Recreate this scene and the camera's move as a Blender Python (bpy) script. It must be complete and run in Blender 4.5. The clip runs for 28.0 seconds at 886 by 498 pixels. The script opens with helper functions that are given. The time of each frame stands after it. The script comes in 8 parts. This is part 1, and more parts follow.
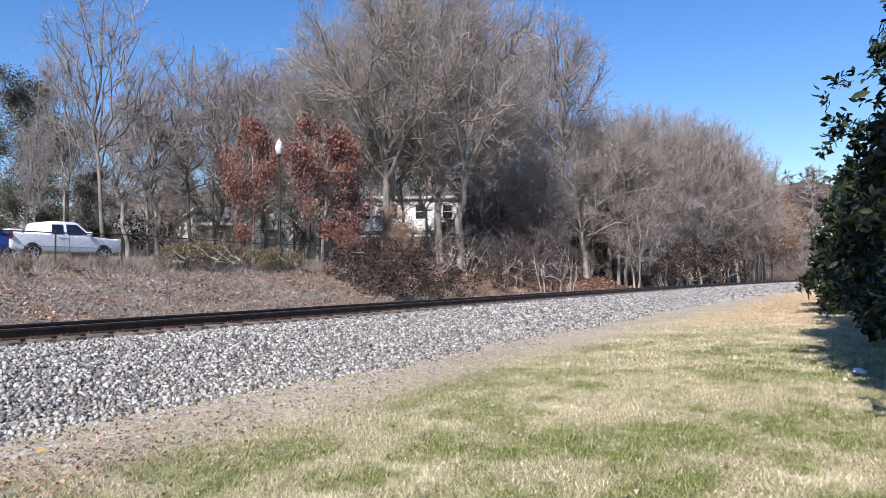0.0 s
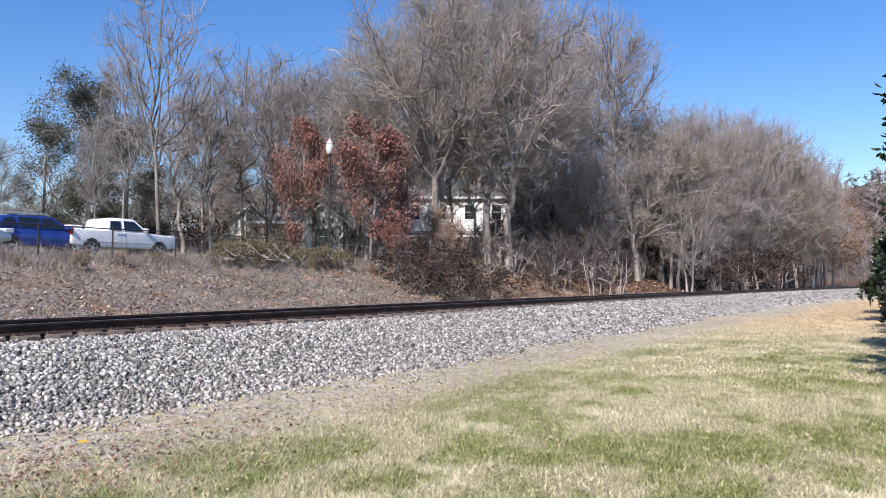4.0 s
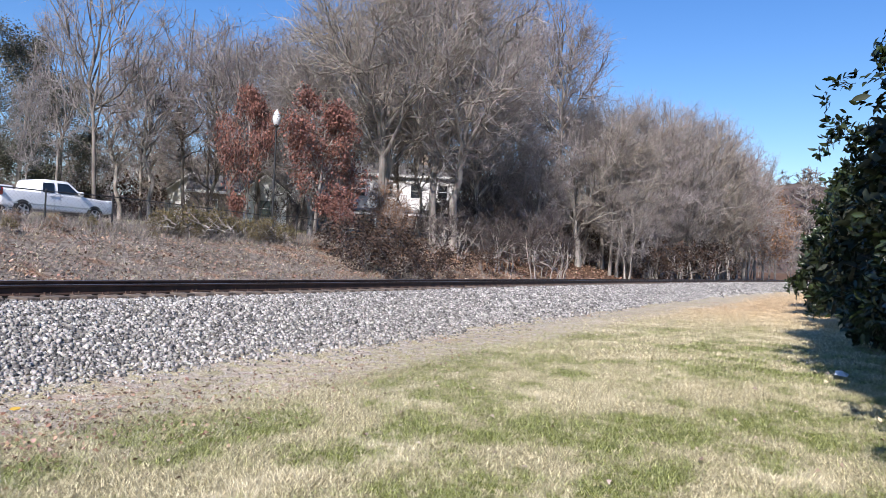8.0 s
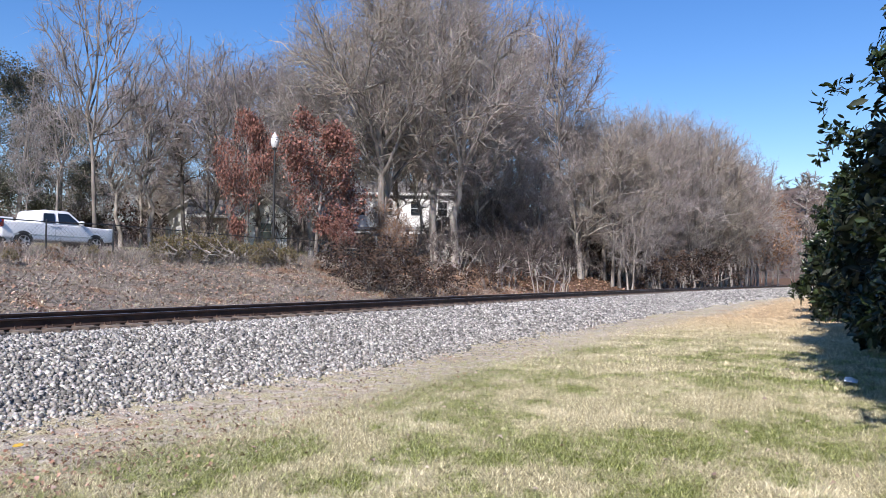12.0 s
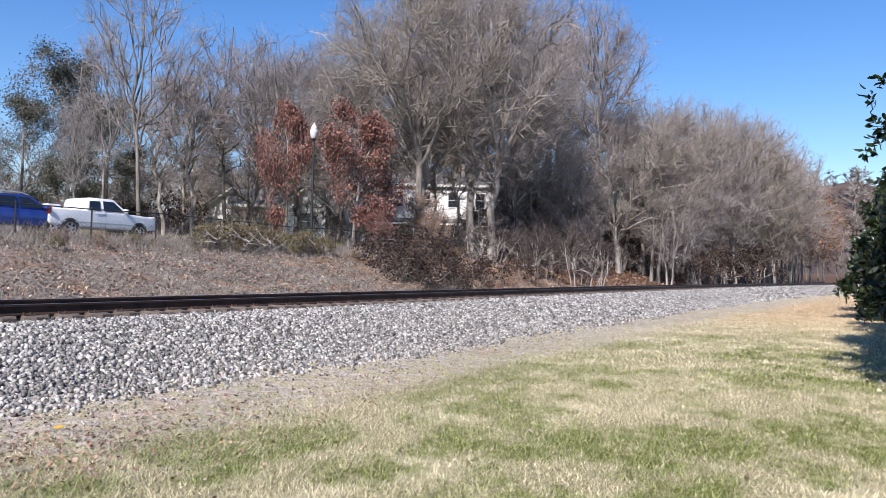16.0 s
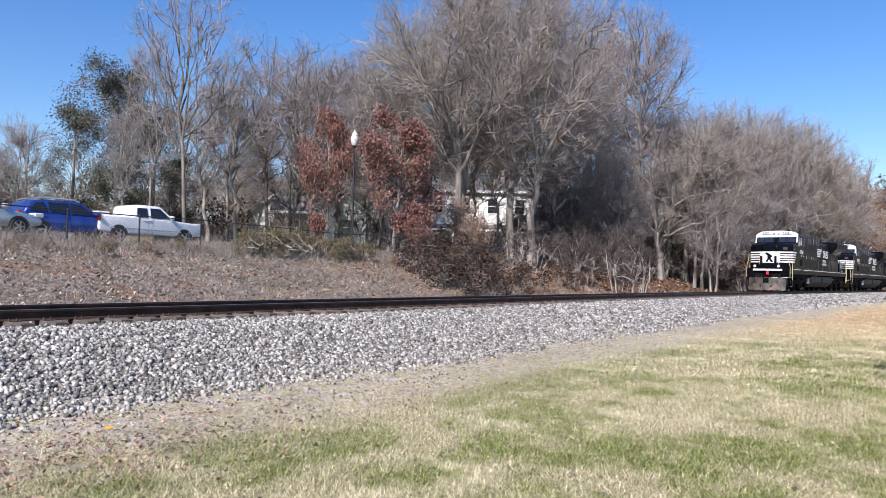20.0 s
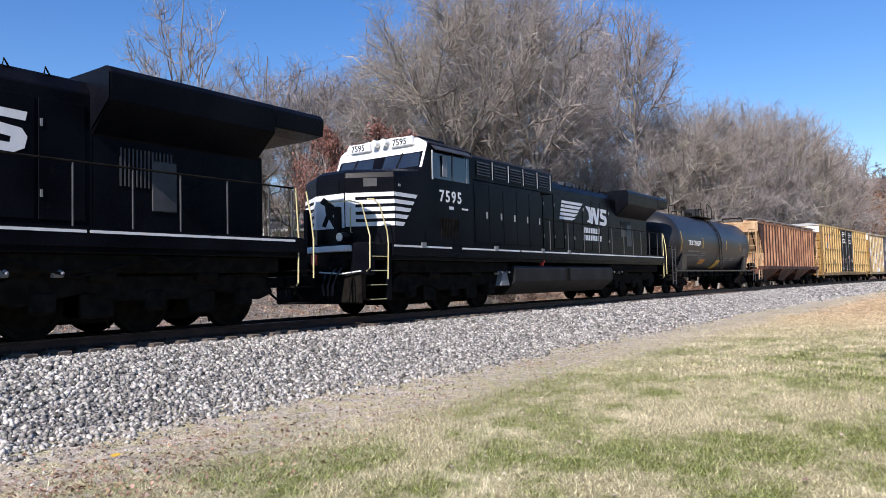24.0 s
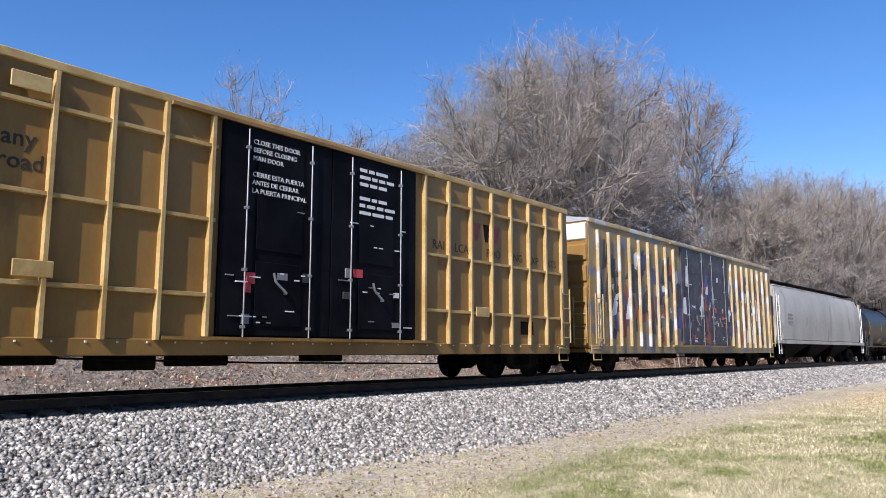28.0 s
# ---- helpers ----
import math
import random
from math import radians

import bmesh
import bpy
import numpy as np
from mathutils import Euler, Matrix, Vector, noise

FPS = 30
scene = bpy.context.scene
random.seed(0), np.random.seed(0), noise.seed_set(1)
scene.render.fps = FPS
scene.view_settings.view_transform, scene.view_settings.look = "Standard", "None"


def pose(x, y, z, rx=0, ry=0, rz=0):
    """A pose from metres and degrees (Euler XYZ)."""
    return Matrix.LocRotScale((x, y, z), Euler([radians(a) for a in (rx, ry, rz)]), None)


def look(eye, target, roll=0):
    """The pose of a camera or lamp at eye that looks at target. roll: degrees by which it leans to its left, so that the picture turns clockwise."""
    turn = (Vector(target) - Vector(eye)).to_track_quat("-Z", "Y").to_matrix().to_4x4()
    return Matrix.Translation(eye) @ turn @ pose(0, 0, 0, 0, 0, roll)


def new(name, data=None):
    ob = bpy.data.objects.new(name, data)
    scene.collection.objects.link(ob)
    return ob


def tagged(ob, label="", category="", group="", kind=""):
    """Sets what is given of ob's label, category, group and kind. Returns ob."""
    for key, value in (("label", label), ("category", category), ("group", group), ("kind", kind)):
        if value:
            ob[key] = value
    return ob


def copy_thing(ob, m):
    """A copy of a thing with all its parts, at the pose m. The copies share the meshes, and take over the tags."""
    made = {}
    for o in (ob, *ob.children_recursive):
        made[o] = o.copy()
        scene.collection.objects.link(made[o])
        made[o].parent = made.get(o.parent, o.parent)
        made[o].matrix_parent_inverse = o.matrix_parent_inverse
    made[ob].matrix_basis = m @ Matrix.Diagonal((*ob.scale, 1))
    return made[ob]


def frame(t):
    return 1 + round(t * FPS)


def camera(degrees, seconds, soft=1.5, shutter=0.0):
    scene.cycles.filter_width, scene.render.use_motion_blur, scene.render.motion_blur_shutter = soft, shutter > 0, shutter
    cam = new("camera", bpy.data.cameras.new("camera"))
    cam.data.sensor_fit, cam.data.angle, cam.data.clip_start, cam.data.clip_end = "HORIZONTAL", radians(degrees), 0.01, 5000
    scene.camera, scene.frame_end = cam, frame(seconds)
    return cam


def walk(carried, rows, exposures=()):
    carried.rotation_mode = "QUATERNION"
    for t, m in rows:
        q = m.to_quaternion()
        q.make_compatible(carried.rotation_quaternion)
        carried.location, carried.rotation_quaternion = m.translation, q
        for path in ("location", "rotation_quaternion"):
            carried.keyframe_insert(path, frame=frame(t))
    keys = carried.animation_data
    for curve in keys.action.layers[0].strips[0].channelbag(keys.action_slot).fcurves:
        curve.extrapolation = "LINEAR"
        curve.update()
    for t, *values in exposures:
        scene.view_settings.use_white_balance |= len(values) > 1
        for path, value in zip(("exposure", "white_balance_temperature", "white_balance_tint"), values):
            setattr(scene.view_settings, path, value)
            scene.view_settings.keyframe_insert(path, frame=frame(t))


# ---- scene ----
cam = camera(61.65, 28.0, soft=0.8, shutter=0.0)

# seconds, place in metres, turn in degrees
walk(cam, [(t, pose(*p)) for t, *p in (
    (0, -0.146, 0.025, 0.649, 92.458, 0.943, -60.665),
    (0.5, -0.079, 0.021, 0.68, 91.815, 1.787, -59.179),
    (1, -0.004, -0.048, 0.682, 93.85, -1.564, -58.611),
    (1.5, 0.017, -0.032, 0.647, 93.296, -1.375, -61.69),
    (2, 0.028, -0.012, 0.671, 92.5, 0.567, -60.435),
    (2.5, 0.044, -0.019, 0.663, 92.067, 0.811, -59.915),
    (3, 0.004, -0.024, 0.643, 92.779, 1.324, -57.264),
    (3.5, 0.001, -0.043, 0.649, 92.837, 0.341, -56.589),
    (5.5, 0.005, -0.036, 0.636, 91.714, -0.73, -58.214),
    (6, 0.002, -0.036, 0.633, 91.768, -1.411, -58.111),
    (6.5, 0.001, -0.043, 0.621, 91.171, -1.304, -57.917),
    (7, -0.024, -0.053, 0.633, 90.487, -1.344, -57.684),
    (7.5, -0.003, -0.02, 0.63, 90.981, -1.522, -57.727),
    (8, -0.065, 0.009, 0.643, 90.999, -2.269, -61.288),
    (8.5, -0.108, 0.037, 0.656, 90.19, -2.386, -67.264),
    (9, -0.068, 0.054, 0.668, 91.263, -1.13, -64.058),
    (9.5, -0.036, 0.032, 0.671, 90.881, 0.038, -62.658),
    (10, -0.017, 0.021, 0.677, 91.498, 0.515, -62.199),
    (10.5, 0.009, 0.032, 0.692, 92.564, 0.437, -63.055),
    (11, -0.004, 0.027, 0.693, 92.888, 0.695, -62.934),
    (11.5, -0.008, 0.026, 0.694, 92.228, -0.508, -61.205),
    (12, -0.023, 0.033, 0.683, 92.245, -0.347, -61.108),
    (12.5, -0.067, 0.047, 0.674, 92.5, -0.616, -60.051),
    (14.5, 0.059, 0.022, 0.707, 90.306, 1.942, -57.531),
    (15, 0.026, 0.001, 0.694, 91.687, 0.87, -56.646),
    (15.5, 0.011, 0.024, 0.67, 90.613, -0.019, -58.215),
    (16, 0.02, -0.006, 0.692, 91.565, -1.226, -58.242),
    (16.5, 0.018, -0.024, 0.679, 92.035, 0.046, -57.021),
    (17, 0.013, -0.028, 0.698, 92.034, -0.844, -56.333),
    (17.5, 0.014, -0.026, 0.688, 91.958, -0.347, -55.619),
    (18, 0.017, -0.027, 0.694, 91.976, -0.498, -56.115),
    (18.5, -0.013, -0.029, 0.695, 92.369, -0.644, -54.93),
    (19, -0.009, -0.033, 0.699, 92.058, -0.864, -54.819),
    (19.5, -0.002, -0.016, 0.696, 91.999, -1.359, -55.071),
    (20, -0.011, -0.012, 0.685, 91.972, -1.321, -55.204),
    (20.5, -0.017, -0.02, 0.695, 92.404, -1.288, -55.386),
    (22.5, -0.012, -0.017, 0.682, 91.92, -0.7, -55.139),
    (23, -0.008, -0.033, 0.674, 91.704, -0.051, -54.963),
    (23.5, -0.023, -0.048, 0.676, 91.776, 0.209, -54.809),
    (24, 0.004, -0.038, 0.687, 92.768, 1.502, -55.014),
    (24.5, 0.014, -0.008, 0.7, 93.415, 1.618, -57.124),
    (25, -0.015, 0.05, 0.681, 95.661, 1.992, -55.976),
    (25.5, -0.016, 0.064, 0.702, 97.304, -0.341, -53.117),
    (26, -0.002, 0.071, 0.693, 97.286, -0.386, -52.508),
    (26.5, 0.002, 0.063, 0.702, 97.746, -0.401, -51.978),
    (27, -0.012, 0.049, 0.712, 98.113, -0.885, -52.22),
    (27.5, -0.021, 0.035, 0.696, 98.8, -0.48, -51.87),
    (28, -0.045, 0.001, 0.698, 97.881, -0.003, -50.898),

)], exposures=((0.0, 0.40, 6260.0, 17.0), (21.0, 0.40, 6260.0, 17.0), (22.6, 0.35, 6260.0, 17.0), (24.4, 0.37, 6260.0, 17.0), (25.4, 0.50, 6260.0, 17.0), (28.0, 0.45, 6260.0, 17.0)))

# ---- world, sun ----
SUN_EL, SUN_OFF = 40.0, 11.0          # elevation; degrees by which the sun stands to the near side of the track
sun_way = Vector((-math.cos(radians(SUN_OFF)) * math.cos(radians(SUN_EL)),
                  -math.sin(radians(SUN_OFF)) * math.cos(radians(SUN_EL)), math.sin(radians(SUN_EL))))
world = bpy.data.worlds.new("sky")
scene.world = world
world.use_nodes = True
wn = world.node_tree
sky = wn.nodes.new("ShaderNodeTexSky")
sky.sky_type, sky.sun_disc = "NISHITA", False
sky.sun_elevation, sky.sun_rotation = radians(SUN_EL), radians(270.0 - SUN_OFF)
sky.air_density, sky.dust_density, sky.ozone_density = 1.2, 0.05, 4.0
wn.nodes["Background"].inputs["Strength"].default_value = 0.115
rich = wn.nodes.new("ShaderNodeHueSaturation")
rich.inputs["Saturation"].default_value = 1.27
rich.inputs["Hue"].default_value = 0.509
wn.links.new(sky.outputs[0], rich.inputs["Color"])
wn.links.new(rich.outputs[0], wn.nodes["Background"].inputs["Color"])
sun = new("sun", bpy.data.lights.new("sun", "SUN"))
sun.data.energy, sun.data.angle, sun.data.color = 5.0, radians(0.53), (1.0, 0.94, 0.85)
sun.matrix_basis = look(sun_way * 50, (0, 0, 0))

# ---- the line of the track ----
TRACK_Y, BEND_S, BEND_R = 12.5, 20.0, 735.0


def on_track(s, u=0.0, z=0.0):
    """Place at s metres along the track and u metres to its far side."""
    a = max(0.0, s - BEND_S) / BEND_R
    if a == 0.0:
        return Vector((s, TRACK_Y + u, z))
    return Vector((BEND_S + (BEND_R + u) * math.sin(a), TRACK_Y - BEND_R + (BEND_R + u) * math.cos(a), z))


def track_turn(s):
    return -max(0.0, s - BEND_S) / BEND_R


def to_track(x, y):
    if x <= BEND_S:
        return x, y - TRACK_Y
    dx, dy = x - BEND_S, y - TRACK_Y + BEND_R
    return BEND_S + BEND_R * math.atan2(dx, dy), math.hypot(dx, dy) - BEND_R


def smooth(a, b, v):
    k = min(1.0, max(0.0, (v - a) / (b - a)))
    return k * k * (3 - 2 * k)


LAWN_Z = -0.95


def bank_height(s):
    return 1.78 - 1.5 * smooth(62, 108, s) + 0.3 * smooth(30, 50, s) * (1 - smooth(60, 75, s))


def ground_z(s, u):
    """Height of the ground over the rail heads' level."""
    if u < -5.2:
        return LAWN_Z + 0.02 * noise.noise((s * 0.4, u * 0.4, 0)) - 0.03 * smooth(-9, -14, u)
    if u < -1.75:
        return LAWN_Z + (0.74) * smooth(-5.6, -1.2, u) ** 0.9
    if u < 1.9:
        return -0.25
    if u < 4.2:
        return -0.25 - 0.30 * smooth(1.9, 3.6, u)
    top = bank_height(s)
    rough = 0.10 * noise.noise((s * 0.35, u * 0.35, 3)) + 0.05 * noise.noise((s * 1.1, u * 1.1, 7))
    return -0.55 + (top + 0.55) * smooth(3.6, 16.2, u) + rough * smooth(4.2, 6, u) + 0.012 * max(0, u - 15) + 0.7 * smooth(22, 31, u)


def land(x, y):
    return ground_z(*to_track(x, y))


# ---- mesh tools ----
class Shape:
    """Vertices and faces that grow piece by piece."""

    def __init__(self):
        self.v, self.f = [], []

    def add(self, verts, faces):
        n = len(self.v)
        self.v.extend(tuple(p) for p in verts)
        self.f.extend(tuple(i + n for i in q) for q in faces)
        return self

    def box(self, x0, x1, y0, y1, z0, z1):
        v = [(x, y, z) for z in (z0, z1) for y in (y0, y1) for x in (x0, x1)]
        return self.add(v, [(0, 2, 3, 1), (4, 5, 7, 6), (0, 1, 5, 4), (2, 6, 7, 3), (0, 4, 6, 2), (1, 3, 7, 5)])

    def tube(self, path, radii, sides=8, caps=True):
        """A round bar along a path; radii: one number or one a point."""
        path = [Vector(p) for p in path]
        if not hasattr(radii, "__len__"):
            radii = [radii] * len(path)
        verts, faces = [], []
        for i, p in enumerate(path):
            d = (path[min(i + 1, len(path) - 1)] - path[max(i - 1, 0)]).normalized()
            a = d.cross(Vector((0, 0, 1)) if abs(d.z) < 0.95 else Vector((1, 0, 0))).normalized()
            b = d.cross(a)
            for k in range(sides):
                w = 2 * math.pi * (k + 0.5) / sides
                verts.append(p + (a * math.cos(w) + b * math.sin(w)) * radii[i])
        for i in range(len(path) - 1):
            for k in range(sides):
                m = (k + 1) % sides
                faces.append((i * sides + k, i * sides + m, (i + 1) * sides + m, (i + 1) * sides + k))
        if caps:
            faces.append(tuple(range(sides - 1, -1, -1)))
            faces.append(tuple(range(len(verts) - sides, len(verts))))
        return self.add(verts, faces)

    def prism(self, outline, lo, hi, axis="y"):
        """An outline of two coordinates, drawn out along an axis."""
        n = len(outline)
        put = {"y": lambda p, t: (p[0], t, p[1]), "x": lambda p, t: (t, p[0], p[1]), "z": lambda p, t: (p[0], p[1], t)}[axis]
        v = [put(p, lo) for p in outline] + [put(p, hi) for p in outline]
        f = [tuple(range(n)), tuple(range(2 * n - 1, n - 1, -1))]
        f += [(i, i + n, (i + 1) % n + n, (i + 1) % n) for i in range(n)]
        return self.add(v, f)

    def loft(self, rings, closed=True, caps=True):
        n = len(rings[0])
        v = [p for r in rings for p in r]
        f = []
        for i in range(len(rings) - 1):
            for k in range(n if closed else n - 1):
                m = (k + 1) % n
                f.append((i * n + k, i * n + m, (i + 1) * n + m, (i + 1) * n + k))
        if caps:
            f += [tuple(range(n - 1, -1, -1)), tuple(range(len(v) - n, len(v)))]
        return self.add(v, f)


def mesh_of(name, shape, material, bevel=0.0, smooth_angle=0.0, fix=True):
    me = bpy.data.meshes.new(name)
    me.from_pydata(shape.v, [], shape.f)
    if fix or bevel:
        bm = bmesh.new()
        bm.from_mesh(me)
        if fix:
            bmesh.ops.recalc_face_normals(bm, faces=bm.faces)
        if bevel:
            edges = [e for e in bm.edges if len(e.link_faces) == 2 and e.calc_face_angle(0) > 0.5]
            bmesh.ops.bevel(bm, geom=edges, offset=bevel, segments=1, affect="EDGES", clamp_overlap=True)
        bm.to_mesh(me)
        bm.free()
    if smooth_angle:
        me.shade_smooth()
        me.set_sharp_from_angle(angle=radians(smooth_angle))
    if material:
        for m in (material if isinstance(material, (list, tuple)) else [material]):
            me.materials.append(m)
    return me


def part(name, shape, material, parent=None, label="", bevel=0.0, smooth_angle=0.0, at=None, fix=True):
    me = shape if isinstance(shape, bpy.types.Mesh) else mesh_of(name, shape, material, bevel, smooth_angle, fix)
    ob = new(name, me)
    ob.parent = parent
    if at is not None:
        ob.matrix_basis = at if isinstance(at, Matrix) else Matrix.Translation(at)
    if label:
        ob["label"] = label
    return ob


def letters(text, size, parent, material, m, name="lettering", bold=0.0, align="LEFT", shear=0.0, space=1.0):
    """Raised lettering in the built-in font, as a mesh."""
    cu = bpy.data.curves.new(name, "FONT")
    cu.body, cu.size, cu.extrude, cu.offset, cu.align_x, cu.shear = text, size, 0.004, bold, align, shear
    cu.resolution_u, cu.space_character = 2, space
    tmp = bpy.data.objects.new(name, cu)
    scene.collection.objects.link(tmp)
    me = bpy.data.meshes.new_from_object(tmp.evaluated_get(bpy.context.evaluated_depsgraph_get()))
    bpy.data.objects.remove(tmp)
    bpy.data.curves.remove(cu)
    me.materials.clear()
    me.materials.append(material)
    return part(name, me, None, parent, at=m)


# ---- materials ----
def material(name, a, b, scale=6.0, rough=0.8, bump=0.3, metal=0.0, fine=60.0, fine_mix=0.35, spot=None, spot_at=0.62,
             spot_scale=1.7, vary=0.0, island=0.0, rough_vary=0.1, stretch=(1, 1, 1), spec=0.5, depth=0.02, emit=0.0):
    """Two colours mixed by coarse and fine grain, with stains, relief and a little change from piece to piece."""
    m = bpy.data.materials.new(name)
    m.use_nodes = True
    nt = m.node_tree
    n, link = nt.nodes, nt.links.new
    bs = n["Principled BSDF"]
    tc, mp = n.new("ShaderNodeTexCoord"), n.new("ShaderNodeMapping")
    mp.inputs["Scale"].default_value = stretch
    link(tc.outputs["Object"], mp.inputs["Vector"])

    def grain(s, detail=5):
        t = n.new("ShaderNodeTexNoise")
        t.inputs["Scale"].default_value, t.inputs["Detail"].default_value = s, detail
        link(mp.outputs[0], t.inputs["Vector"])
        return t

    def mix(kind, x, y, f):
        q = n.new("ShaderNodeMix")
        q.data_type, q.blend_type = "RGBA", kind
        for k, val in ((6, x), (7, y), (0, f)):
            if hasattr(val, "links"):
                link(val, q.inputs[k])
            else:
                q.inputs[k].default_value = val if k == 0 else (*val, 1)
        return q.outputs[2]

    def steep(out, lo, hi):
        r = n.new("ShaderNodeMapRange")
        r.inputs[1].default_value, r.inputs[2].default_value = lo, hi
        link(out, r.inputs[0])
        return r.outputs[0]

    big, small = grain(scale), grain(fine, 3)
    col = mix("MIX", a, b, steep(big.outputs[0], 0.35, 0.65))
    col = mix("OVERLAY", col, small.outputs[1], fine_mix)
    if spot:
        col = mix("MIX", col, spot, steep(grain(spot_scale, 7).outputs[0], spot_at, spot_at + 0.08))
    if vary or island:
        hs = n.new("ShaderNodeHueSaturation")
        rnd = n.new("ShaderNodeNewGeometry").outputs["Random Per Island"] if island else n.new("ShaderNodeObjectInfo").outputs["Random"]
        r = n.new("ShaderNodeMapRange")
        amt = island or vary
        r.inputs[3].default_value, r.inputs[4].default_value = 1 - amt, 1 + amt
        link(rnd, r.inputs[0])
        link(r.outputs[0], hs.inputs["Value"])
        link(col, hs.inputs["Color"])
        col = hs.outputs[0]
    link(col, bs.inputs["Base Color"])
    link(steep(small.outputs[0], 0.2, 0.8), n.new("ShaderNodeMapRange").inputs[0])
    rr = [q for q in n if q.type == "MAP_RANGE"][-1]
    rr.inputs[3].default_value, rr.inputs[4].default_value = max(0.02, rough - rough_vary), min(1.0, rough + rough_vary)
    link(rr.outputs[0], bs.inputs["Roughness"])
    bs.inputs["Metallic"].default_value = metal
    bs.inputs["Specular IOR Level"].default_value = spec
    if bump:
        bp = n.new("ShaderNodeBump")
        bp.inputs["Strength"].default_value, bp.inputs["Distance"].default_value = bump, depth
        link(small.outputs[0], bp.inputs["Height"])
        link(bp.outputs[0], bs.inputs["Normal"])
    if emit:
        bs.inputs["Emission Color"].default_value = (*a, 1)
        bs.inputs["Emission Strength"].default_value = emit
    return m


def nodes_of(name, rough=0.9):
    m = bpy.data.materials.new(name)
    m.use_nodes = True
    m.node_tree.nodes["Principled BSDF"].inputs["Roughness"].default_value = rough
    m.node_tree.nodes["Principled BSDF"].inputs["Specular IOR Level"].default_value = 0.25
    return m, m.node_tree.nodes, m.node_tree.links.new


class Paint:
    """Short hand for colour nodes in object space."""

    def __init__(self, name, rough=0.95):
        self.m, self.n, self.link = nodes_of(name, rough)
        self.tc = self.n.new("ShaderNodeTexCoord")
        self.bsdf = self.n["Principled BSDF"]

    def attr(self, name):
        a = self.n.new("ShaderNodeAttribute")
        a.attribute_name = name
        return a.outputs["Fac"]

    def along(self):
        x = self.n.new("ShaderNodeSeparateXYZ")
        self.link(self.tc.outputs["Object"], x.inputs[0])
        return x.outputs[0]

    def grain(self, s, detail=5, off=0.0):
        mp = self.n.new("ShaderNodeMapping")
        mp.inputs["Location"].default_value = (off, off * 1.7, 0)
        self.link(self.tc.outputs["Object"], mp.inputs["Vector"])
        t = self.n.new("ShaderNodeTexNoise")
        t.inputs["Scale"].default_value, t.inputs["Detail"].default_value = s, detail
        self.link(mp.outputs[0], t.inputs["Vector"])
        return t.outputs[0]

    def span(self, x, lo, hi):
        r = self.n.new("ShaderNodeMapRange")
        r.interpolation_type = "SMOOTHSTEP"
        r.inputs[1].default_value, r.inputs[2].default_value = lo, hi
        self.link(x, r.inputs[0])
        return r.outputs[0]

    def add(self, x, y, k):
        q = self.n.new("ShaderNodeMath")
        q.operation = "MULTIPLY_ADD"
        self.link(y, q.inputs[0])
        q.inputs[1].default_value = k
        self.link(x, q.inputs[2])
        return q.outputs[0]

    def mix(self, x, y, f, kind="MIX"):
        q = self.n.new("ShaderNodeMix")
        q.data_type, q.blend_type = "RGBA", kind
        for k, val in ((6, x), (7, y), (0, f)):
            if hasattr(val, "links"):
                self.link(val, q.inputs[k])
            else:
                q.inputs[k].default_value = val if k == 0 else (*val, 1)
        return q.outputs[2]

    def island(self, col, amount):
        hs, r = self.n.new("ShaderNodeHueSaturation"), self.n.new("ShaderNodeMapRange")
        r.inputs[3].default_value, r.inputs[4].default_value = 1 - amount, 1 + amount
        self.link(self.n.new("ShaderNodeNewGeometry").outputs["Random Per Island"], r.inputs[0])
        self.link(r.outputs[0], hs.inputs["Value"])
        self.link(col, hs.inputs["Color"])
        return hs.outputs[0]

    def lawn(self, mixed=False):
        """Straw-coloured winter turf with green patches, tanner farther along; mixed: single blades stray from their patch."""
        fine, mid, wide, lon = self.grain(46, 6), self.grain(1.5, 9), self.grain(0.42, 5, 3.1), self.along()
        straw = self.mix((0.24, 0.206, 0.105), (0.65, 0.592, 0.375), self.span(fine, 0.36, 0.64))
        pale = self.mix(straw, (0.65, 0.585, 0.395), self.span(self.grain(0.9, 8, 14.0), 0.52, 0.68))
        green = self.mix((0.08, 0.106, 0.014), (0.255, 0.290, 0.056), self.span(fine, 0.34, 0.66))
        green = self.mix(green, straw, self.span(self.grain(8, 8, 4.4), 0.50, 0.72))
        where = self.add(self.add(mid, wide, 0.9), self.span(lon, 16, 34), -0.30)
        where = self.add(where, self.grain(11, 6, 6.2), 0.5)
        if mixed:
            where = self.add(where, self.n.new("ShaderNodeNewGeometry").outputs["Random Per Island"], 0.22)
            lawn = self.mix(pale, green, self.span(where, 1.27, 1.44))
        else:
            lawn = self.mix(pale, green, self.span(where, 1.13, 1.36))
            # soil multiplied darker, painting the shade in the gaps between blades
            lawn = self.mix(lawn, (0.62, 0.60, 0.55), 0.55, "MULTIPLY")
        tan = self.mix((0.44, 0.31, 0.17), (0.58, 0.44, 0.26), self.span(mid, 0.35, 0.65))
        return self.mix(lawn, tan, self.span(lon, 18, 38)), straw, fine, mid


